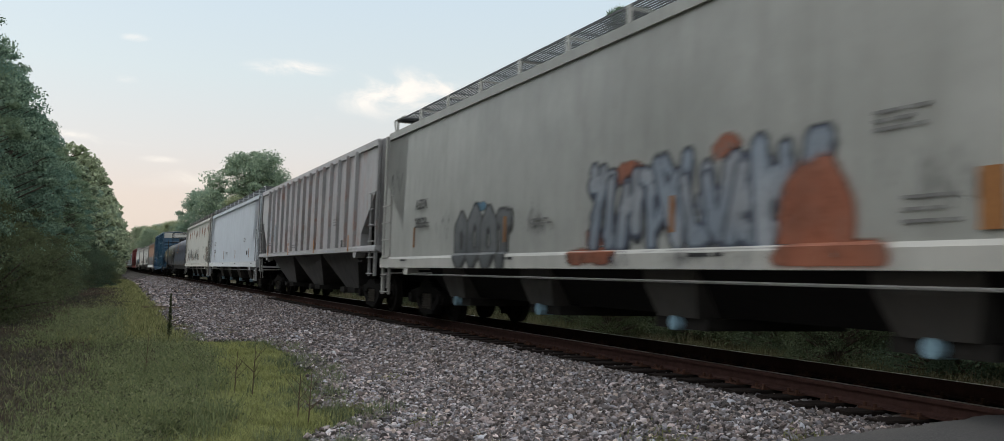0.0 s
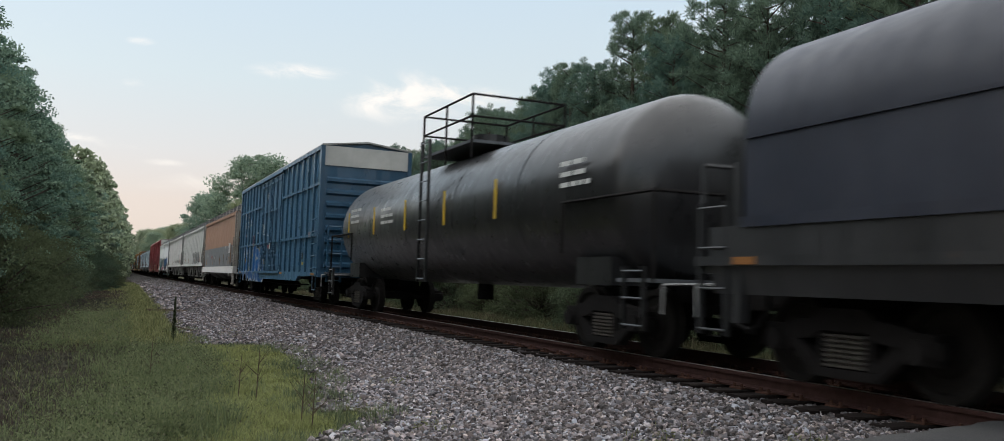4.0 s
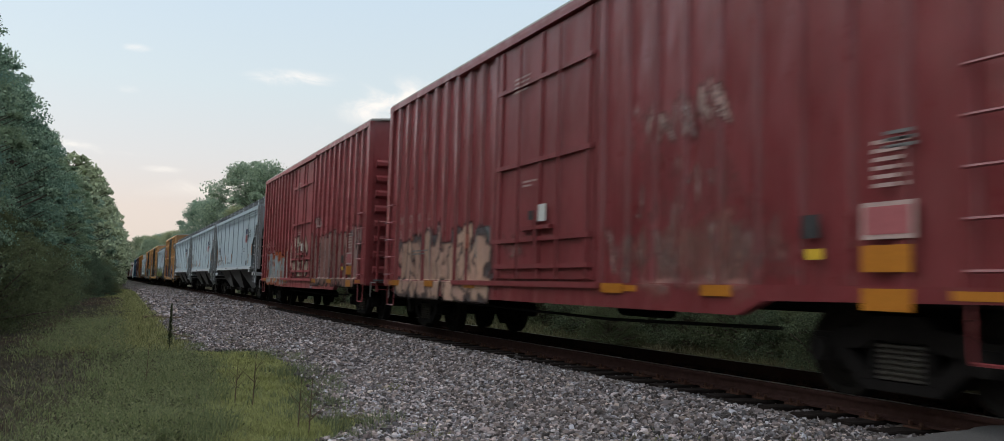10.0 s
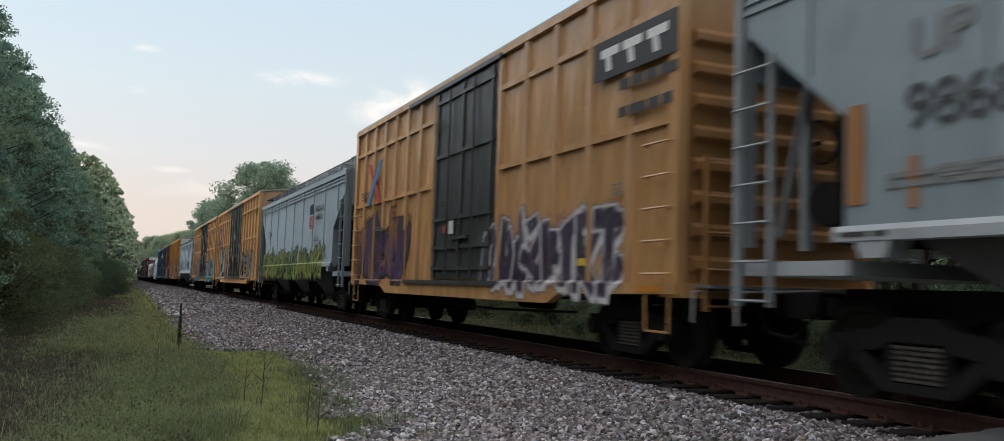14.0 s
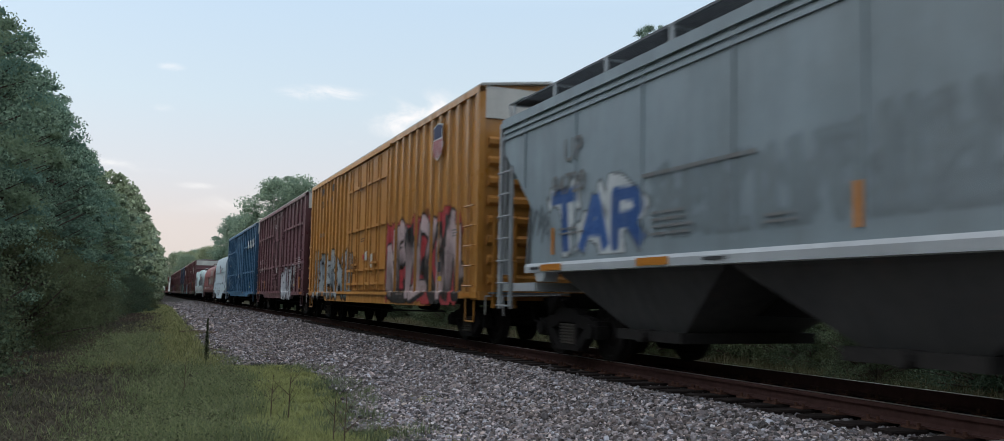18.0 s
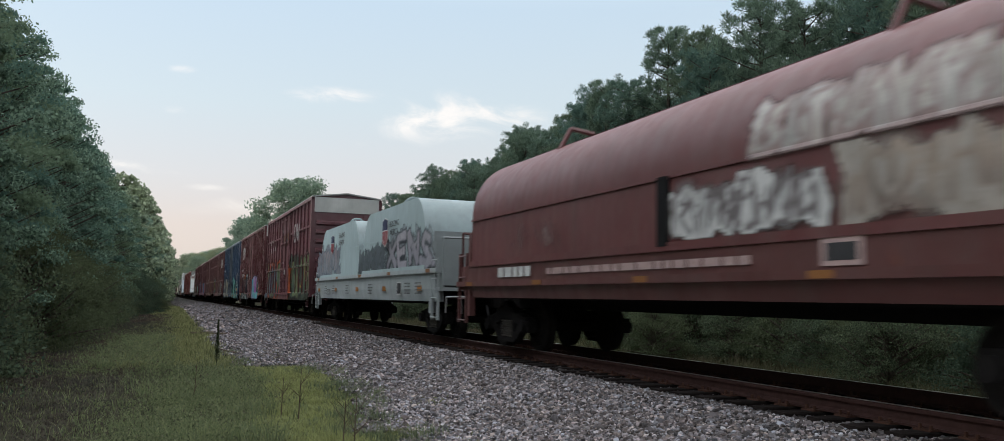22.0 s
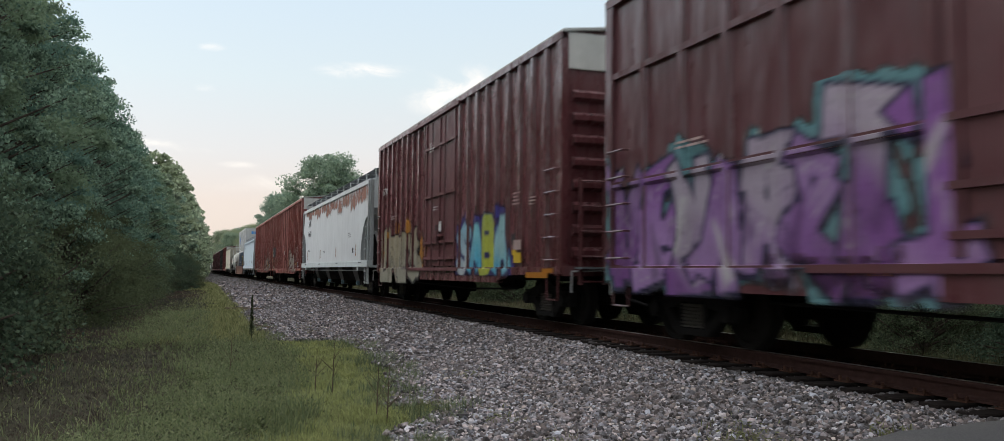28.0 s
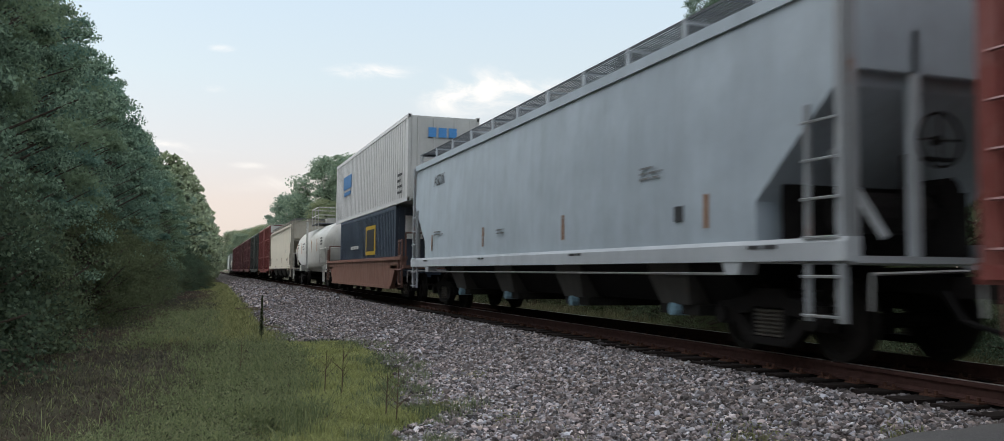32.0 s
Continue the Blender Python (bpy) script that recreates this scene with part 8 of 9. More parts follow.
    # 21: yellow boxcar
    c, h, k = boxcar("bright yellow boxcar with grey-white and red-black graffiti", 397.15, 416.1, YELLOWP, 2, 2.5, rails=False, post_pitch=0.62, band=True, shift=22, rust=0.05, dirt=0.3)
    box_marks(c, h, 211, 3.5, "", INK, panels=(("70", 7.25, 4.15), ("1", 6.31, 4.17), ("97", 5.47, 4.18)), size=0.36)
    bars(c, 7.2, 4.62, 0.5, 1, INK, -1.535, 0.26, 0.3, 4)
    bars(c, 5.3, 4.60, 0.3, 1, INK, -1.535, 0.26, 0.3, 5)
    shield(c, lambda y, z: -1.53, -6.85, 4.45, 0.85, False)
    part("placard", Shape().box(-1.56, -1.552, -0.95, -0.62, 1.75, 2.15), WHITE, c, "white paper placard")
    graffiti(c, k, 8.4, 0.78, 6.6, 1.75, (None, K_, (0.20, 0.25, 0.28), (0.44, 0.49, 0.51), (0.62, 0.65, 0.66)), seed=32, stroke=0.10, wild=0.14)
    graffiti(c, k, -2.5, 0.80, 5.8, 2.1, ((0.44, 0.05, 0.06), K_, (0.022, 0.020, 0.020), (0.58, 0.44, 0.44), (0.58, 0.46, 0.44)), seed=33, stroke=0.095, wild=0.15, slab=True)
    # 22: maroon, 23: blue
    c, h, k = boxcar("maroon boxcar with white-edged graffiti block", 417.55, 433.4, (0.098, 0.028, 0.038), 1, 3.2, band=True, shift=23, rust=0.06, dirt=0.3)
    box_marks(c, h, 221, 1.95, "", WHITE, panels=(("BK", 6.7, 2.57), ("TY", 5.85, 2.57), ("15", 6.65, 2.12), ("68", 5.9, 2.12), ("87", 4.93, 2.14)), size=0.33)
    bars(c, 5.84, 1.61, 0.45, 2, PINKISH, -1.535, 0.035, 0.08, 71)
    bars(c, 4.98, 1.60, 0.5, 2, PINKISH, -1.535, 0.035, 0.08, 72)
    bars(c, 6.92, 1.02, 1.2, 1, PINKISH, -1.54, 0.035, 0.10, 73)
    for y in (6.97, 4.63):
        part("reflector", Shape().box(-1.54, -1.533, y - 0.14, y, 1.20, 1.64), AMBER, c)
    graffiti(c, k, -1.6, 0.72, 3.7, 1.3, ((0.58, 0.60, 0.62), (0.03, 0.03, 0.045), (0.50, 0.52, 0.55), (0.56, 0.58, 0.60), None), "GUTF", 34, stroke=0.135, wild=0.10)
    bars(c, -5.56, 2.46, 0.65, 8, PINKISH, -1.535, 0.035, 0.08, 74)
    bars(c, -6.52, 2.48, 0.65, 6, WHITE, -1.535, 0.035, 0.08, 75)
    part("reflector", Shape().box(-1.545, -1.533, -7.08, -6.80, 1.19, 1.68), AMBER, c)
    part("reflector", Shape().box(-1.555, -1.541, -7.70, -7.30, 0.96, 1.05), AMBER, c)
    c, h, k = boxcar("blue boxcar with white lettering, high ends painted white", 435.1, 453.8, (0.014, 0.075, 0.155), 2, 2.45, band=True, shift=24, rust=0.03, dirt=0.12)
    box_marks(c, h, 231, 3.35, "", WHITE, panels=(("BK", 8.0, 3.80), ("TY", 7.1, 3.80), ("15", 8.0, 3.36), ("811", 6.9, 3.42)), size=0.36)
    for i, y in enumerate((-5.3, -6.35, -7.3, -8.2)):
        part("emblem", Shape().prism([(y, 3.78), (y - 0.30, 3.78), (y - 0.36, 4.27), (y - 0.06, 4.27)], 0, -1.55, -1.53), WHITE, c)
    graffiti(c, k, h - 0.7, 0.95, 3.4, 1.7, (None, None, (0.36, 0.42, 0.48), (0.36, 0.42, 0.48), None), seed=35, stroke=0.04, strength=0.7)
    # 24: grey hooded car, 25: red coil car, 26: pale coil car
    c, h, k = coil_car("grey coil car with tall square hood", 454.4, 468.4, (0.25, 0.30, 0.32), (0.27, 0.325, 0.35), 1, 25, top=4.02, hood_z=1.80, square=True, rust=0.03, dirt=0.3)
    part("skirt", Shape().prism([(-2.6, 0.47), (2.6, 0.47), (3.72, 0.96), (5.38, 0.96), (5.38, 1.58), (-5.38, 1.58), (-5.38, 0.96), (-3.72, 0.96)], 0, -1.56, -1.50), paint((0.27, 0.325, 0.35), 0.03, 0.3), c)
    hopper_marks(c, h, 241, INK, "", "", lambda y, z: -1.56, AMBER, spread=2, sill=(1.5, 1.8))
    letters(c, "AOK 44549", 4.67, 1.25, 0.24, INK, -1.575)
    shield(c, lambda y, z: -1.52, -0.25, 2.93, 0.86, False)
    letters(c, "BUILDING AMERICA", -0.95, 2.84, 0.27, FAINT, -1.525)
    for yy in (5.24, 2.44, 0.09, -2.27, -4.6):
        part("reflector", Shape().box(-1.568, -1.561, yy - 0.42, yy, 1.06, 1.15), AMBER, c)
    graffiti(c, lambda y, z: -1.56, 2.35, 0.55, 3.3, 1.0, (None, None, (0.13, 0.14, 0.15), (0.13, 0.14, 0.15), None), "", 36, stroke=0.085, strength=0.85)
    c, h, k = coil_car("oxide red coil car with rounded hood and white graffiti", 468.6, 483.9, (0.13, 0.036, 0.033), (0.155, 0.037, 0.036), 1, 26, top=3.85, rust=0.25, dirt=0.5, foot=0.98)
    part("hood_band", Shape().box(-1.552, -1.50, -0.70, -0.46, 1.66, 2.56), BLACK, c, "dark joint between two hoods")
    bars(c, 5.2, 1.36, 1.9, 1, WHITE, -1.535, 0.18, 0.3, 61)
    bars(c, 3.0, 1.38, 5.5, 1, PINKISH, -1.535, 0.10, 0.3, 62)
    part("stencil_frame", Shape().box(-1.536, -1.530, -4.0, -3.45, 1.33, 1.60), PINKISH, c)
    part("stencil_panel", Shape().box(-1.540, -1.534, -3.93, -3.52, 1.38, 1.55), INK, c)
    graffiti(c, k, -0.76, 1.74, 2.7, 0.62, (W_, None, (0.16, 0.14, 0.14), (0.16, 0.14, 0.14), None), "", 37, stroke=0.10, slab=True, wild=0.2)
    graffiti(c, k, -2.4, 2.55, 3.2, 0.62, (None, (0.30, 0.22, 0.21), (0.50, 0.48, 0.45), (0.46, 0.42, 0.38), None), "", 38, stroke=0.13, wild=0.16)
    graffiti(c, k, -3.8, 1.72, 3.2, 0.72, ((0.44, 0.40, 0.35), None, (0.24, 0.19, 0.16), (0.40, 0.33, 0.27), None), "", 39, stroke=0.10, strength=0.8, slab=True, wild=0.2)
    graffiti(c, k, 4.6, 1.78, 2.2, 0.55, (None, None, (0.40, 0.30, 0.28), (0.40, 0.30, 0.28), None), "", 40, stroke=0.06, strength=0.7)
    c, h, k = coil_car("pale blue coil car with two rounded hoods, faded graffiti", 485.2, 501.9, (0.31, 0.345, 0.345), (0.32, 0.405, 0.41), 2, 27, top=3.9, arms=False, rust=0.15, dirt=0.4, rail=(1.54, 1.65), hood_z=1.65, foot=0.87)
    letters(c, "BUILDING", 3.75, 3.02, 0.24, FAINT, -1.53)
    letters(c, "AMERICA", 3.75, 2.76, 0.24, FAINT, -1.53)
    letters(c, "27075", h - 2.6, 1.00, 0.30, FAINT, -1.535)
    shield(c, k, 4.8, 2.84, 0.7, False)
    shield(c, k, -3.2, 2.78, 0.82)
    for yy in (7.6, 4.2, 0.6, -3.0, -6.6):
        part("reflector", Shape().box(-1.535, -1.525, yy - 0.36, yy, 1.12, 1.25), AMBER, c)
    graffiti(c, k, 7.8, 1.70, 4.4, 1.05, ((0.36, 0.36, 0.42), (0.20, 0.24, 0.32), (0.42, 0.42, 0.47), (0.48, 0.40, 0.42), None), "", 41, stroke=0.12, strength=0.7, wild=0.14)
    graffiti(c, k, 0.2, 1.70, 3.7, 0.75, (None, (0.085, 0.10, 0.115), (0.12, 0.14, 0.16), (0.15, 0.17, 0.19), None), "", 42, stroke=0.11, strength=0.75, wild=0.12)
    graffiti(c, k, -3.4, 1.68, 4.4, 0.95, ((0.32, 0.36, 0.38), (0.05, 0.06, 0.075), (0.46, 0.44, 0.50), (0.50, 0.46, 0.50), None), "XENS", 43, stroke=0.125, strength=0.9, wild=0.24)
    part("stencil_frame", Shape().box(-1.54, -1.53, -5.05, -4.65, 1.02, 1.36), WHITE, c)
    part("stencil_panel", Shape().box(-1.545, -1.535, -5.02, -4.68, 1.05, 1.33), INK, c)
    for i, yy in enumerate((6.2, 4.6, 2.2, -1.2, -5.4, -6.4)):
        bars(c, yy, 1.30, 0.6, 4, FAINT, -1.535, 0.03, 0.085, 260 + i)
    # 27 to 33: the row of maroon and navy boxcars
    ROWS = (
        ("maroon boxcar covered in green and orange graffiti", 503.6, 519.3, MAROON, True, "", "", ""),
        ("maroon boxcar with white tag and turquoise-pink graffiti", 521.1, 536.9, (0.125, 0.032, 0.036), False, "", "", "cn"),
        ("dark blue boxcar with mint green and grey graffiti", 538.4, 554.2, NAVY, False, "", "406276", ""),
        ("maroon boxcar with white and yellow graffiti and white emblem", 555.8, 571.5, (0.135, 0.042, 0.042), True, "", "", "cn"),
        ("maroon boxcar with orange and white graffiti", 572.6, 588.2, (0.125, 0.041, 0.041), True, "", "", ""),
        ("dark maroon boxcar with pink and purple graffiti", 589.9, 605.8, (0.118, 0.031, 0.039), True, "", "", ""),
        ("maroon boxcar with pale tag and bright blue and yellow letters", 607.5, 623.3, (0.120, 0.028, 0.033), False, "GTW", "", ""),
    )
    GTW_PANELS = (("GT", 5.91, 3.74), ("W", 4.95, 3.74), ("40", 5.89, 3.30), ("76", 4.96, 3.32), ("84", 4.07, 3.36))
    made = []
    for n, (lab, a, b, col, rl, mk, num, em) in enumerate(ROWS):
        c, h, k = boxcar(lab, a, b, col, 1, 3.1, gloss=not rl, rails=rl, post_pitch=0.98 if rl else 0.66, band=n != 2, shift=28 + n, rust=0.06 if n != 2 else 0.2, dirt=0.25, door_color=(0.026, 0.034, 0.055) if n == 2 else None)
        box_marks(c, h, 270 + 7 * n, 3.0, mk, WHITE, num, GTW_PANELS if n == 0 else ())
        if em:
            emblem(c, -5.1 if n != 1 else 5.6, 3.60, 0.74)
        made.append((c, h, k))
    G, O, B = (0.19, 0.25, 0.14), (0.52, 0.11, 0.04), (0.13, 0.20, 0.29)
    c, h, k = made[0]
    graffiti(c, k, 7.7, 0.78, 5.6, 2.05, (O, K_, B, G, (0.30, 0.34, 0.22)), "", 44, stroke=0.105, wild=0.12, slab=True)
    graffiti(c, k, -1.2, 0.76, 1.2, 1.6, (O, None, None, None, None), "", 145, slab=True)
    graffiti(c, k, -1.75, 0.76, 5.9, 2.05, ((0.045, 0.055, 0.035), K_, (0.07, 0.12, 0.09), (0.22, 0.28, 0.13), O), "", 45, stroke=0.105, wild=0.14, slab=True)
    emblem(c, -3.1, 3.50, 0.74)
    graffiti(c, k, 0.6, 3.45, 1.5, 0.6, ((0.30, 0.13, 0.06), None, (0.08, 0.22, 0.28), (0.10, 0.28, 0.32), None), "", 144, stroke=0.085, strength=0.8)
    c, h, k = made[1]
    patch(c, k, 5.9, 1.2, 1.7, 2.75, (0.38, 0.10, 0.03), 3, 0.3, 0.4, 0.8, seed=281)
    graffiti(c, k, 5.95, 0.66, 4.6, 1.65, ((0.24, 0.46, 0.38), (0.55, 0.56, 0.57), (0.012, 0.014, 0.022), (0.018, 0.022, 0.035), None), "DARE", 46, stroke=0.125, wild=0.26)
    for text, yy, zz in (("GT", 6.0, 2.64), ("W", 5.0, 2.66), ("40", 6.0, 2.21), ("49", 5.1, 2.22), ("43", 4.26, 2.22)):
        letters(c, text, yy, zz, 0.36, WHITE, -1.54)
    graffiti(c, k, 6.4, 0.86, 0.7, 0.35, (None, None, W_, W_, None), "", 283, stroke=0.10)
    for yy in (7.03, -0.1, -5.6):
        part("reflector", Shape().box(-1.560, -1.541, yy - 0.65, yy, 0.92, 1.02), AMBER, c)
    part("oval_label", Shape().rod((-1.56, 0.55, 1.75), (-1.545, 0.55, 1.75), 0.13, 14), PINKISH, c)
    graffiti(c, k, -6.95, 2.90, 0.55, 0.8, (None, None, W_, W_, None), "", 146, stroke=0.05)
    patch(c, k, -1.4, -5.6, 0.66, 2.3, (0.42, 0.14, 0.42), 5, 0.15, 0.3, 0.9, seed=282)
    patch(c, k, -1.5, -5.3, 0.66, 1.25, (0.06, 0.48, 0.52), 6, 0.15, 0.4, 0.95, seed=283)
    graffiti(c, k, -1.6, 0.72, 3.7, 1.35, (None, (0.34, 0.42, 0.60), (0.08, 0.52, 0.54), (0.42, 0.38, 0.60), (0.50, 0.48, 0.25)), "", 47, stroke=0.15, wild=0.08)
    c, h, k = made[2]
    graffiti(c, k, 7.6, 0.68, 5.5, 1.6, ((0.20, 0.24, 0.22), (0.05, 0.06, 0.09), (0.46, 0.44, 0.34), (0.30, 0.34, 0.30), (0.45, 0.30, 0.16)), "", 48, stroke=0.12, wild=0.14, bubble=True)
    patch(c, k, -1.5, -7.6, 0.75, 2.2, (0.035, 0.045, 0.07), 4, 0.15, 0.2, 0.8, seed=291)
    graffiti(c, k, -1.7, 0.66, 5.6, 1.55, (None, (0.03, 0.045, 0.06), (0.17, 0.44, 0.37), (0.21, 0.48, 0.41), None), "", 49, stroke=0.135, wild=0.14, bubble=True)
    for ya, za, col in ((-2.6, 1.7, (0.20, 0.05, 0.055)), (-3.6, 1.0, (0.42, 0.16, 0.16)), (-4.7, 1.9, (0.20, 0.05, 0.055)), (-4.0, 1.95, (0.48, 0.36, 0.36)), (-6.6, 1.95, (0.46, 0.26, 0.18)), (-7.1, 1.25, (0.42, 0.18, 0.17))):
        patch(c, k, ya, ya - 0.4, za, za + 0.4, col, 2.2, 0.1, strength=0.9, seed=int(za * 100))
    part("stencil_frame", Shape().box(-1.548, -1.538, -7.18, -6.65, 1.60, 1.96), WHITE, c)
    part("stencil_panel", Shape().box(-1.552, -1.542, -7.13, -6.70, 1.66, 1.90), INK, c)
    part("label", Shape().box(-1.552, -1.540, -7.12, -6.60, 1.19, 1.44), AMBER, c, "orange warning label")
    part("label", Shape().box(-1.552, -1.540, -7.07, -6.63, 0.86, 1.08), RED, c, "red-brown label")
    bars(c, -6.0, 2.5, 0.5, 5, PINKISH, -1.535, 0.035, 0.09, 293)
    bars(c, -6.7, 2.6, 0.5, 5, PINKISH, -1.535, 0.035, 0.09, 294)
    graffiti(c, lambda y, z: -1.556, 1.4, 1.15, 2.8, 1.0, (None, None, (0.40, 0.36, 0.38), (0.30, 0.28, 0.30), None), "", 295, stroke=0.05, wild=0.2, strength=0.6)
    for yy in (-5.44, -2.69, 3.0, 5.6):
        part("reflector", Shape().box(-1.560, -1.541, yy - 0.58, yy, 0.77, 0.89), AMBER, c)
    for yy, zz, col in ((-6.55, 1.55, PINKISH),):
        part("placard", Shape().box(-1.542, -1.536, yy - 0.32, yy, zz, zz + 0.16), col, c)
    c, h, k = made[3]
    graffiti(c, k, h - 0.4, 0.95, 3.6, 1.5, ((0.12, 0.35, 0.35), K_, (0.45, 0.45, 0.42), (0.40, 0.32, 0.08), None), "", 50, stroke=0.10)
    graffiti(c, k, -1.1, 0.78, 4.8, 1.35, (None, K_, (0.40, 0.40, 0.39), (0.34, 0.34, 0.34), (0.45, 0.36, 0.08)), "", 51, stroke=0.11, wild=0.16)
    c, h, k = made[4]
    graffiti(c, k, h - 0.6, 0.95, 3.2, 1.4, (None, K_, (0.52, 0.50, 0.46), (0.48, 0.44, 0.40), None), "", 52, stroke=0.10)
    graffiti(c, k, -2.2, 0.95, 4.4, 1.6, ((0.45, 0.20, 0.08), K_, (0.50, 0.26, 0.10), (0.48, 0.34, 0.22), None), "", 53, stroke=0.11)
    c, h, k = made[5]
    graffiti(c, k, 7.65, 0.70, 6.4, 2.0, ((0.10, 0.22, 0.24), (0.020, 0.016, 0.05), (0.21, 0.08, 0.27), (0.30, 0.17, 0.36), (0.50, 0.48, 0.46)), "", 54, stroke=0.125, wild=0.13)
    graffiti(c, k, 4.0, 0.68, 1.9, 0.55, (None, None, (0.46, 0.40, 0.50), (0.46, 0.40, 0.50), None), "", 154, stroke=0.09)
    patch(c, k, -0.4, -7.9, 0.72, 2.75, (0.03, 0.25, 0.42), 5, 0.25, 0.15, 0.9, seed=321)
    graffiti(c, k, -0.7, 0.64, 6.5, 1.75, (None, (0.035, 0.03, 0.05), (0.50, 0.27, 0.41), (0.53, 0.33, 0.45), None), "", 55, stroke=0.125, wild=0.10)
    for ya, za in ((-1.4, 1.9), (-2.9, 1.1), (-4.7, 1.9), (-5.3, 0.9), (-6.2, 2.1), (-6.6, 1.0)):
        patch(c, k, ya, ya - 0.4, za, za + 0.35, (0.48, 0.09, 0.22), 2.0, 0.1, 0.4, 0.8, seed=int(za * 90))
    for yy in (-3.9, -6.4):
        part("reflector", Shape().box(-1.56, -1.54, yy - 0.14, yy, 1.35, 1.95), AMBER, c)
    c, h, k = made[6]
    for ya, za, zb in ((7.2, 1.2, 2.1), (6.6, 1.9, 2.35), (5.4, 1.9, 2.6), (3.9, 1.9, 2.6), (2.4, 0.8, 2.3), (1.9, 1.0, 1.9)):
        patch(c, k, ya, ya - 0.75, za, zb, (0.46, 0.20, 0.035), 2.0, 0.25, 0.25, 0.85, seed=int(ya * 9))
    graffiti(c, k, 7.15, 0.62, 5.0, 1.55, (None, (0.022, 0.02, 0.022), (0.44, 0.40, 0.30), (0.40, 0.32, 0.20), None), "BRES", 56, stroke=0.145, wild=0.24, hues=(((0.46, 0.43, 0.34), (0.44, 0.38, 0.27)),))
    graffiti(c, k, -1.65, 0.90, 3.5, 1.4, ((0.05, 0.04, 0.20), (0.03, 0.03, 0.12), (0.16, 0.48, 0.60), (0.28, 0.55, 0.62), None), "SABA", 57, stroke=0.135, wild=0.02, hues=(((0.50, 0.55, 0.58), (0.30, 0.50, 0.60)), ((0.10, 0.42, 0.58), (0.24, 0.55, 0.62)), ((0.52, 0.55, 0.08), (0.45, 0.52, 0.12)), ((0.14, 0.46, 0.60), (0.36, 0.60, 0.62))))
    part("label", Shape().box(-1.545, -1.533, -5.96, -5.57, 1.14, 1.34), YELLOW, c, "yellow inspection label")
    part("label", Shape().box(-1.545, -1.533, -5.96, -5.57, 1.40, 1.59), PINKISH, c)
    part("reflector", Shape().box(-1.560, -1.541, -7.33, -6.29, 0.86, 0.96), AMBER, c)
    bars(c, -5.5, 2.5, 0.45, 4, PINKISH, -1.535, 0.03, 0.07, 333)
    # 34: pale hopper with rusty roof line
    c, h, k = hopper("pale blue-grey covered hopper with orange rust under the roof", 624.8, 644.5, (0.52, 0.55, 0.55), "smooth", 4, "round", rust=0.12, dirt=0.3, shift=36, boxy=True, slope=(3.0, 1.4, 1.35), dense=True, rust_color=(0.36, 0.15, 0.09), sill_color=(0.46, 0.49, 0.49))
    hopper_marks(c, h, 341, INK, "SHPX", "464320", k)
    for i in range(16):
        ya = 9.2 - i * 1.12
        drop = 0.35 + 0.03 * i + 0.25 * (i % 3 == 1)
        patch(c, k, ya, ya - 1.9, 4.20 - drop, 4.22, (0.42, 0.17, 0.11), 5, 0.22, 0.35, 0.72, seed=340 + i, name="rust_stain", label="orange rust stain under the roof", runs=-0.4)
    # 35, 36: red boxcars with white tags
    for n, (a, b) in enumerate(((645.6, 664.4), (665.6, 684.3))):
        c, h, k = boxcar("oxide red boxcar with peeling white and orange graffiti", a, b, (0.225, 0.056, 0.048), 2, 2.4, gloss=True, rails=False, post_pitch=0.66, band=n == 0, shift=37 + n, rust=0.15, dirt=0.3)
        box_marks(c, h, 350 + 8 * n, 2.7, "", WHITE, "")
        if n == 1:
            graffiti(c, k, -8.35, 2.60, 0.85, 0.62, (None, None, (0.42, 0.33, 0.31), (0.42, 0.33, 0.31), None), "", 161, stroke=0.07, strength=0.75)
        if n == 0:
            for yy in (8.65, 7.55):
                part("mark_panel", Shape().box(-1.545, -1.53, yy - 0.85, yy, 1.92, 2.66), INK, c, "black number panel")
            letters(c, "NO", 8.55, 2.36, 0.28, WHITE, -1.552)
            letters(c, "6033", 8.58, 2.0, 0.26, WHITE, -1.552)
            graffiti(c, k, 9.2, 3.15, 2.6, 0.55, (None, None, (0.42, 0.34, 0.32), (0.42, 0.34, 0.32), None), "", 159, stroke=0.05, strength=0.7)
            graffiti(c, k, 9.0, 2.80, 1.8, 0.50, (None, None, (0.42, 0.34, 0.32), (0.42, 0.34, 0.32), None), "", 160, stroke=0.05, strength=0.65)
            graffiti(c, k, 9.3, 2.55, 2.2, 0.65, (None, None, (0.40, 0.32, 0.30), (0.40, 0.32, 0.30), None), "", 158, stroke=0.08, strength=0.7)
            graffiti(c, k, 8.9, 0.95, 4.0, 0.9, (None, None, (0.44, 0.40, 0.30), (0.30, 0.22, 0.17), None), "", 58, stroke=0.11, wild=0.2, strength=0.7)
        else:
            graffiti(c, k, 8.1, 0.84, 5.0, 1.2, (None, None, (0.50, 0.47, 0.43), (0.40, 0.34, 0.31), None), "", 60, stroke=0.10, wild=0.2, strength=0.85)
            graffiti(c, k, -5.2, 2.05, 1.5, 0.9, (None, None, (0.50, 0.48, 0.45), (0.45, 0.42, 0.40), None), "", 160, stroke=0.11, wild=0.2, strength=0.6)
            graffiti(c, k, -8.2, 2.62, 1.0, 0.6, (None, None, (0.46, 0.40, 0.38), (0.46, 0.40, 0.38), None), "", 161, stroke=0.08, strength=0.85)
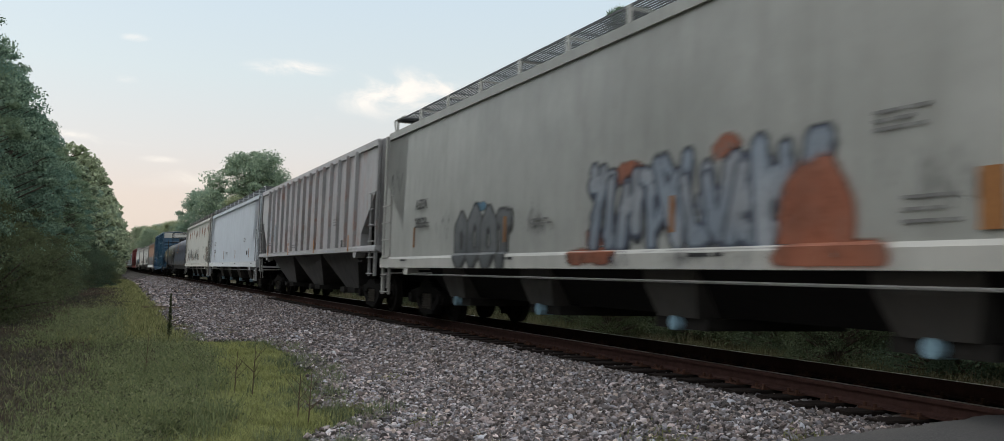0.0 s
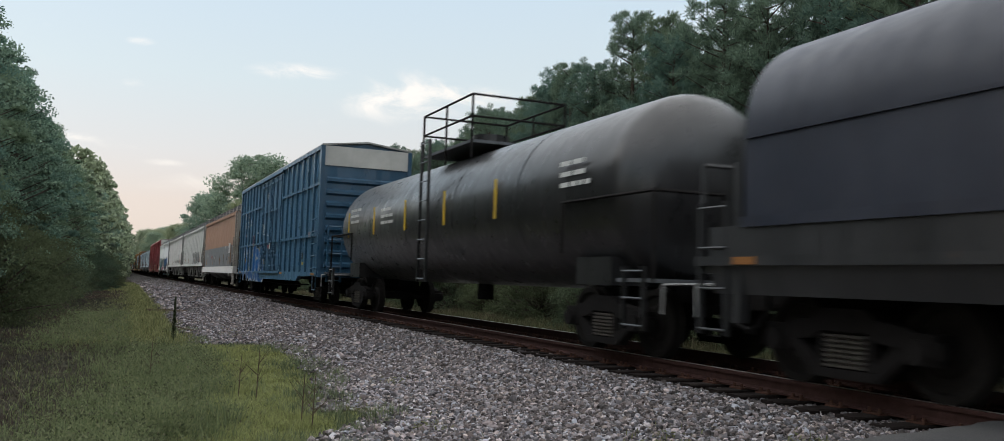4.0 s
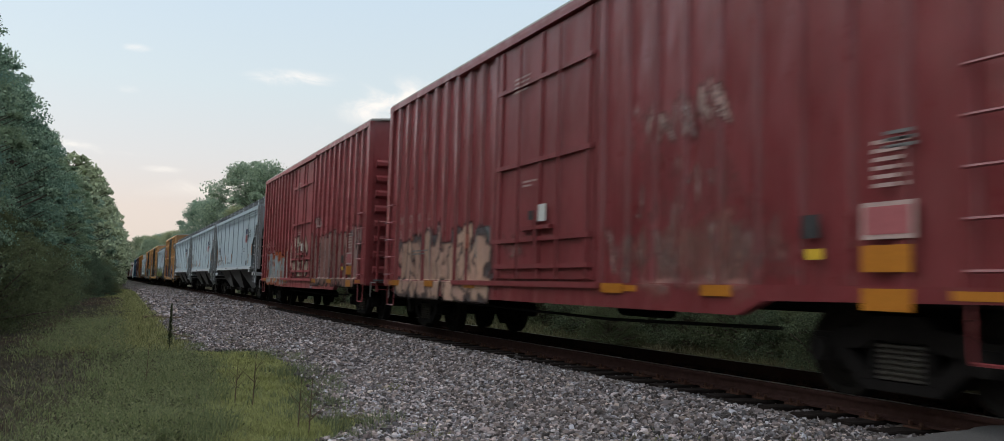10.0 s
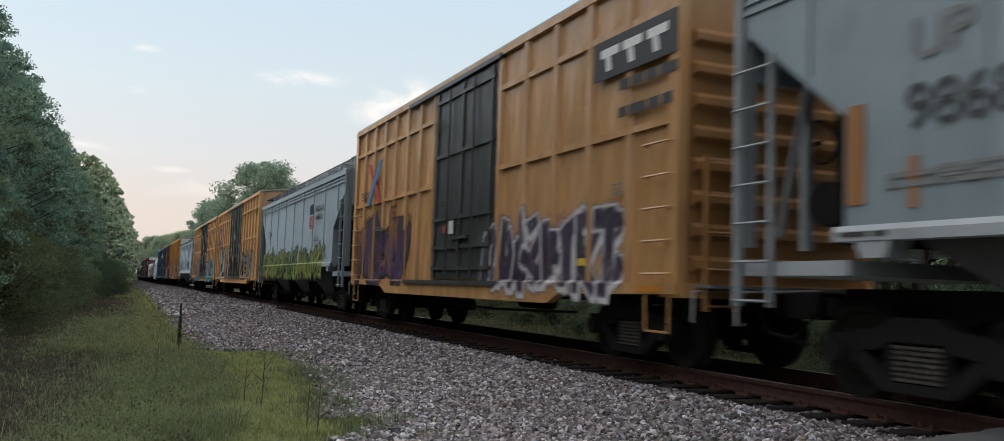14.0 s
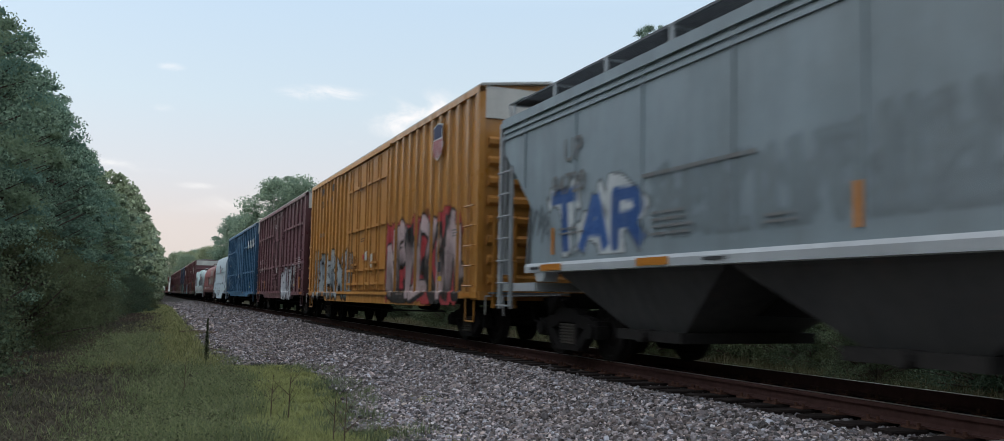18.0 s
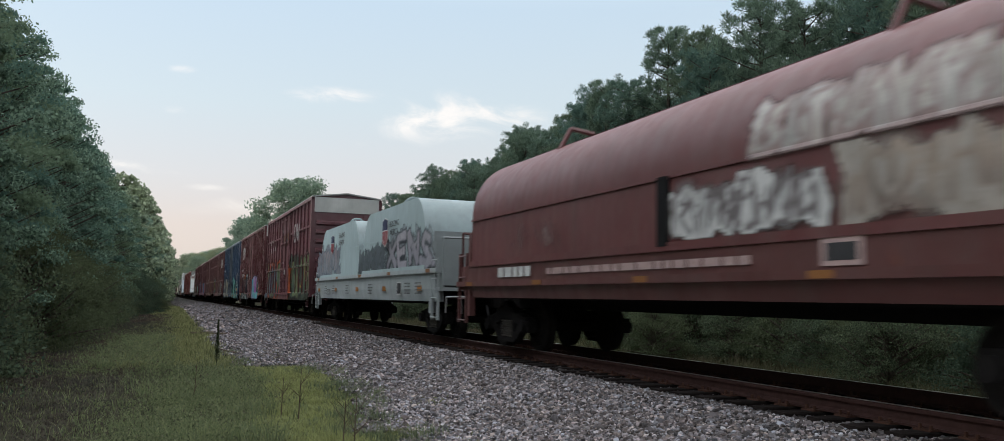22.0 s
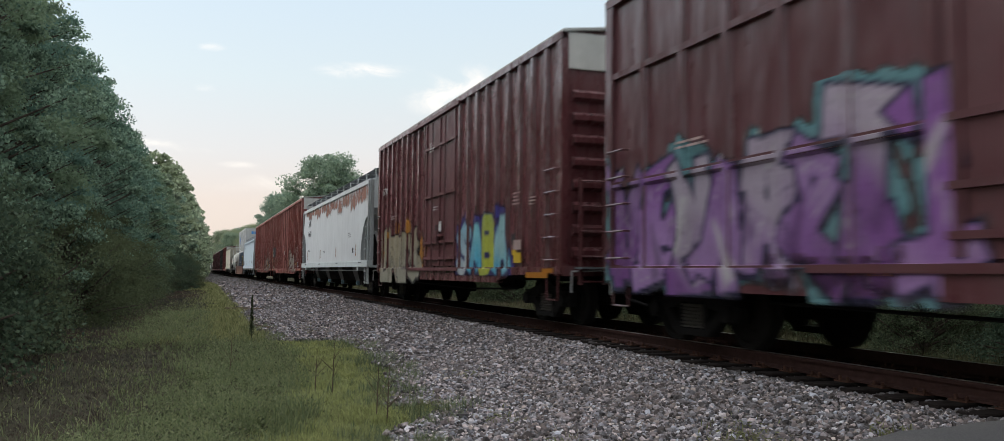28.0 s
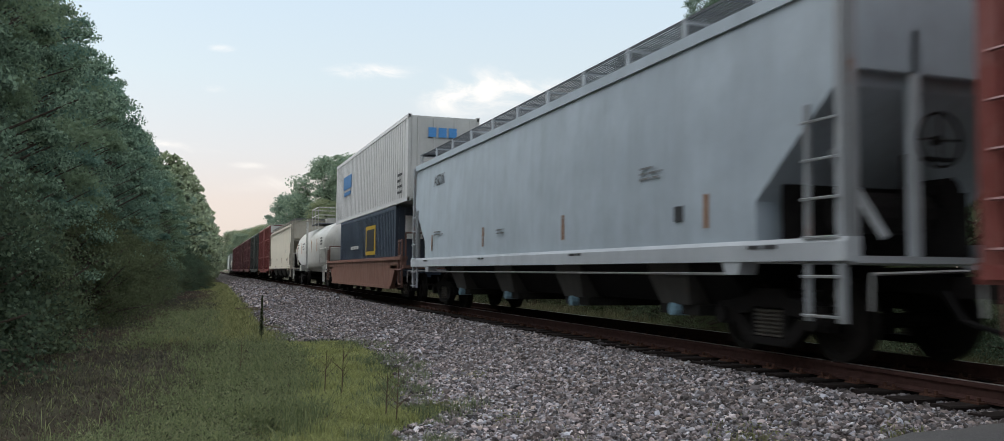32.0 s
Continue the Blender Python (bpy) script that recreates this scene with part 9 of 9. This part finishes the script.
            graffiti(c, k, 1.6, 1.3, 2.8, 0.8, (None, None, (0.34, 0.20, 0.18), (0.30, 0.16, 0.14), None), "", 162, stroke=0.06, strength=0.7)
        graffiti(c, k, -2.2, 0.82, 5.0, 1.35, (None, (0.16, 0.07, 0.06), (0.52, 0.49, 0.43), (0.44, 0.40, 0.36), None), "", 59 + 2 * n, stroke=0.095, wild=0.2, strength=0.85)
        for yy, zz, hh in ((-2.3, 1.2, 0.45), (-6.0, 1.15, 0.55), (-8.45, 1.45, 0.9)) if n else ((8.95, 1.45, 0.95), (-3.0, 1.2, 0.45)):
            part("reflector", Shape().box(-1.548, -1.536, yy - 0.12, yy, zz, zz + hh), AMBER, c)
        bars(c, -7.17, 2.32, 0.3, 8, PINKISH, -1.535, 0.03, 0.09, 363 + n)
        bars(c, -7.75, 2.40, 0.35, 7, PINKISH, -1.535, 0.03, 0.09, 366 + n)
        part("placard_frame", Shape().box(-1.546, -1.536, -8.25, -7.85, 1.14, 1.44), WHITE, c)
        part("placard", Shape().box(-1.550, -1.544, -8.20, -7.90, 1.18, 1.40), INK, c)
    # 37: grey hopper
    c, h, k = hopper("smooth blue-grey covered hopper with a pale sill", 685.8, 704.5, (0.42, 0.485, 0.545), "smooth", 4, "slant", eave=4.05, rust=0.02, dirt=0.3, shift=40, boxy=True, sill_color=(0.46, 0.49, 0.52))
    hopper_marks(c, h, 371, INK, "ASDX", "", k)
    # 38: double-stacked containers in a well car
    c, h = well_car("rust-brown well car carrying two stacked containers", 706.0, 723.6, (0.15, 0.062, 0.040), 41)
    low, lh = container("shipping_container", "dark navy shipping container with a yellow emblem, in the well", 0.0, 12.6, 0.50, 2.75, (0.018, 0.035, 0.065), 42, 714.8)
    CARS.append((low, 714.8))
    part("emblem", Shape().box(-1.24, -1.225, -2.6, -0.6, 1.6, 2.75), YELLOW, low)
    part("emblem", Shape().box(-1.246, -1.24, -2.4, -0.8, 1.75, 2.6), INK, low)
    bars(low, 3.2, 1.9, 2.4, 1, WHITE, -1.232, 0.14, 0.2, 5)
    part("end_panel", Shape().box(-0.9, 0.2, -6.34, -6.31, 2.1, 2.9), WHITE, low)
    top, th = container("freight_container", "white freight container with blue lettering, stacked on top", 0.0, 16.0, 3.28, 2.88, (0.56, 0.56, 0.54), 43, 714.8)
    CARS.append((top, 714.8))
    part("emblem", Shape().box(-1.24, -1.225, 3.4, 5.6, 4.75, 5.35), SKYBLUE, top)
    part("emblem", Shape().box(-1.24, -1.225, 3.6, 5.4, 4.45, 4.62), SKYBLUE, top)
    for a in (-0.55, -0.20, 0.15):
        part("emblem", Shape().box(a, a + 0.27, -8.05, -8.02, 5.42, 5.74), SKYBLUE, top)
    bars(top, -6.5, 4.2, 0.8, 4, INK, -1.232, 0.09, 0.2, 6)
    # 39: white tank, 40: cream hopper, then the red, black and maroon tail
    tank_car("white tank car with railed platform", 724.6, 741.0, (0.52, 0.51, 0.47), shift=44)
    c, h, k = hopper("cream covered hopper with brown stains", 742.2, 762.6, (0.46, 0.42, 0.34), "smooth", 4, "slant", rust=0.3, dirt=0.4, shift=45)
    hopper_marks(c, h, 401, INK, "", "", k)
    tail = (((0.20, 0.035, 0.035), "bright red boxcar"), ((0.030, 0.045, 0.045), "black-green boxcar"), (MAROON, "maroon boxcar"), ((0.11, 0.032, 0.034), "oxide red boxcar"), (MAROON, "maroon boxcar"), (MAROON, "maroon boxcar"))
    a = 764.2
    for n, (col, lab) in enumerate(tail):
        c, h, k = boxcar(lab + " in the tail of the train", a, a + 15.8, col, 1, 3.1, rails=n % 2 == 0, band=n != 1, shift=46 + n)
        box_marks(c, h, 420 + 6 * n, 3.0)
        a += 17.5
    tank_car("grey-white tank car at the tail of the train", a, a + 15.5, (0.45, 0.45, 0.43), shift=52)
    a += 17.2
    hopper("grey covered hopper at the tail of the train", a, a + 17.5, SILVER, "smooth", 4, shift=53)


def shield(car, skin, y, z, size=1.0, words=True):
    """A shield, dark blue above and striped red below, with two words beside it."""
    x = skin(y, z) - 0.02
    k = size

    def poly(pts, dx):
        return Shape().prism([(y - a * k, z + b * k) for a, b in pts], 0, x - dx, x - dx + 0.006)
    part("emblem", poly([(-0.40, 0.42), (0, 0.50), (0.40, 0.42), (0.36, 0.20), (0.42, -0.15), (0.30, -0.38), (0, -0.52), (-0.30, -0.38), (-0.42, -0.15), (-0.36, 0.20)], 0.0), WHITE, car, "painted shield emblem")
    part("emblem_band", poly([(-0.36, 0.39), (0, 0.47), (0.36, 0.39), (0.33, 0.20), (0.35, 0.08), (-0.35, 0.08), (-0.33, 0.20)], 0.005), plain_navy(), car)
    for i in range(-3, 4):
        u = i * 0.108
        low = -0.47 + 0.30 * abs(u) ** 0.9
        part("emblem_stripe", poly([(u - 0.032, 0.04), (u + 0.032, 0.04), (u + 0.030, low), (u - 0.030, low)], 0.006), FADED_RED, car)
    if not words:
        return
    letters(car, "BUILDING", y - 0.62 * k, z + 0.14 * k, 0.27 * k, INK, x)
    letters(car, "AMERICA", y - 0.62 * k, z - 0.14 * k, 0.27 * k, INK, x)


PALE_PLATE = plain("faded_paper", (0.40, 0.36, 0.36), 0.7, 0, 0.2, 14, 0.1)
PINKISH = plain("worn_white_stencil", (0.42, 0.30, 0.28), 0.6, 0, 0.25, 14, 0.1)
FADED_RED = plain("faded_red_stripe", (0.36, 0.10, 0.11), 0.6, 0, 0.15, 20, 0.1)


def door_marks(c, seed):
    """Papers, stencils and chalk-white tags on a pair of black doors."""
    rnd = random.Random(seed)
    for y, z, w, hh, col in ((1.25, 1.62, 0.26, 0.30, WHITE), (1.15, 1.95, 0.14, 0.10, RED), (-1.5, 1.98, 0.30, 0.26, WHITE), (-1.2, 1.88, 0.22, 0.18, RED), (-0.5, 3.20, 0.24, 0.40, WHITE), (-0.95, 2.75, 0.20, 0.20, WHITE), (0.55, 2.55, 0.26, 0.22, WHITE), (-2.2, 1.92, 0.28, 0.24, PINKISH), (0.0, 2.05, 0.16, 0.40, PINKISH), (-0.55, 1.75, 0.16, 0.42, FADED_AMBER)):
        part("door_paper", Shape().box(-1.566, -1.556, y - w * 0.75, y, z, z + hh * 0.75), col, c)
    for y, z, w, r in ((1.0, 4.30, 1.0, 3), (0.9, 3.3, 0.5, 2), (-2.2, 2.80, 0.8, 2), (-0.85, 3.35, 0.4, 4), (-2.5, 2.25, 0.6, 2), (1.4, 2.15, 0.5, 1)):
        bars(c, y, z, w, r, WHITE, -1.562, 0.035, 0.09, rnd.randrange(999))
    flat = lambda y, z: -1.556
    graffiti(c, flat, -1.4, 3.25, 1.5, 0.55, (None, None, (0.40, 0.40, 0.40), (0.40, 0.40, 0.40), None), "", seed + 3, stroke=0.06, strength=0.75)
    graffiti(c, flat, -1.5, 2.25, 0.8, 0.30, (None, None, (0.45, 0.45, 0.45), (0.45, 0.45, 0.45), None), "", seed + 4, stroke=0.07, strength=0.75)
    graffiti(c, flat, 1.2, 2.10, 0.6, 0.30, (None, None, (0.45, 0.45, 0.45), (0.45, 0.45, 0.45), None), "", seed + 5, stroke=0.07, strength=0.75)


def weld_soot(c, k, seed):
    """Soot that clings along the weld seams of a smooth side, every 1.39 metres."""
    rnd = random.Random(seed)
    for i in range(13):
        y = 8.83 - 1.39 * i + rnd.uniform(-0.05, 0.05)
        w = rnd.uniform(0.12, 0.22)
        patch(c, k, y + w, y - w, 1.56, 4.14, (0.115, 0.110, 0.102), 7, 0.10, 0.6, rnd.uniform(0.35, 0.65), seed=800 + 20 * seed + i, name="soot_streak", label="soot along a weld seam")


def placards(c, k, y):
    """Dark and white data plates along the foot of the side."""
    for i, (w, hh, col) in enumerate(((0.42, 0.28, FAINT), (0.22, 0.20, PINKISH), (0.34, 0.30, FAINT), (0.24, 0.30, PALE_PLATE))):
        u = y - 0.75 * i
        part("placard", Shape().box(k(u, 1.95) - 0.02, k(u, 1.95) - 0.008, u - w, u, 1.75, 1.75 + hh), col, c)
    part("reflector", Shape().box(k(0, 2.0) - 0.02, k(0, 2.0) - 0.006, y - 3.1, y - 2.98, 1.70, 2.45), FADED_AMBER, c)


def plain_navy():
    return shared("shield_navy", lambda: plain("navy_emblem", (0.02, 0.03, 0.09), 0.6, 0, 0.15, 20, 0.1))


def cross(car, y, z):
    """Two crossed arrows, red and blue."""
    for sg, col in ((1, RED), (-1, SKYBLUE)):
        for a in (-0.10,):
            s = Shape().prism([(y - 0.55 * sg - 0.13, z - 0.55), (y - 0.55 * sg + 0.13, z - 0.55), (y + 0.55 * sg + 0.13, z + 0.55), (y + 0.55 * sg - 0.13, z + 0.55)], 0, -1.545 - 0.003 * (sg < 0), -1.53)
            part("emblem", s, col, car)


def emblem(car, y, z, size):
    """A white emblem of two joined loops."""
    s, r = Shape(), 0.085 * size
    pts = [(0.66, 1.0), (0.2, 1.0), (0.0, 0.8), (0.0, 0.2), (0.2, 0.0), (0.70, 0.0), (0.85, 0.15), (1.05, 0.9), (1.2, 1.0), (1.35, 0.85), (1.6, 0.1), (1.75, 0.0), (1.9, 0.15), (2.1, 1.0)]
    pts = [(y - a * size, z + b * size) for a, b in pts]
    for (a, b), (c, d) in zip(pts, pts[1:]):
        n = math.hypot(c - a, d - b)
        u, v = -(d - b) / n * r, (c - a) / n * r
        s.prism([(a + u, b + v), (c + u, d + v), (c - u, d - v), (a - u, b - v)], 0, -1.552, -1.541)
        s.rod((-1.552, a, b), (-1.541, a, b), r, 10)
    part("emblem", s, WHITE, car, "white painted emblem")


train()



def motions():
    """The train rolls towards the camera side and past it at an even speed."""
    for ob, y in CARS:
        rows = []
        for t in (0, 8, 16, 24, 32):
            gone = 21.1185 * t + 0.00297 * t * t
            rows.append((t, pose(TRACK_X, y - gone, 0)))
        walk(ob, rows)


motions()
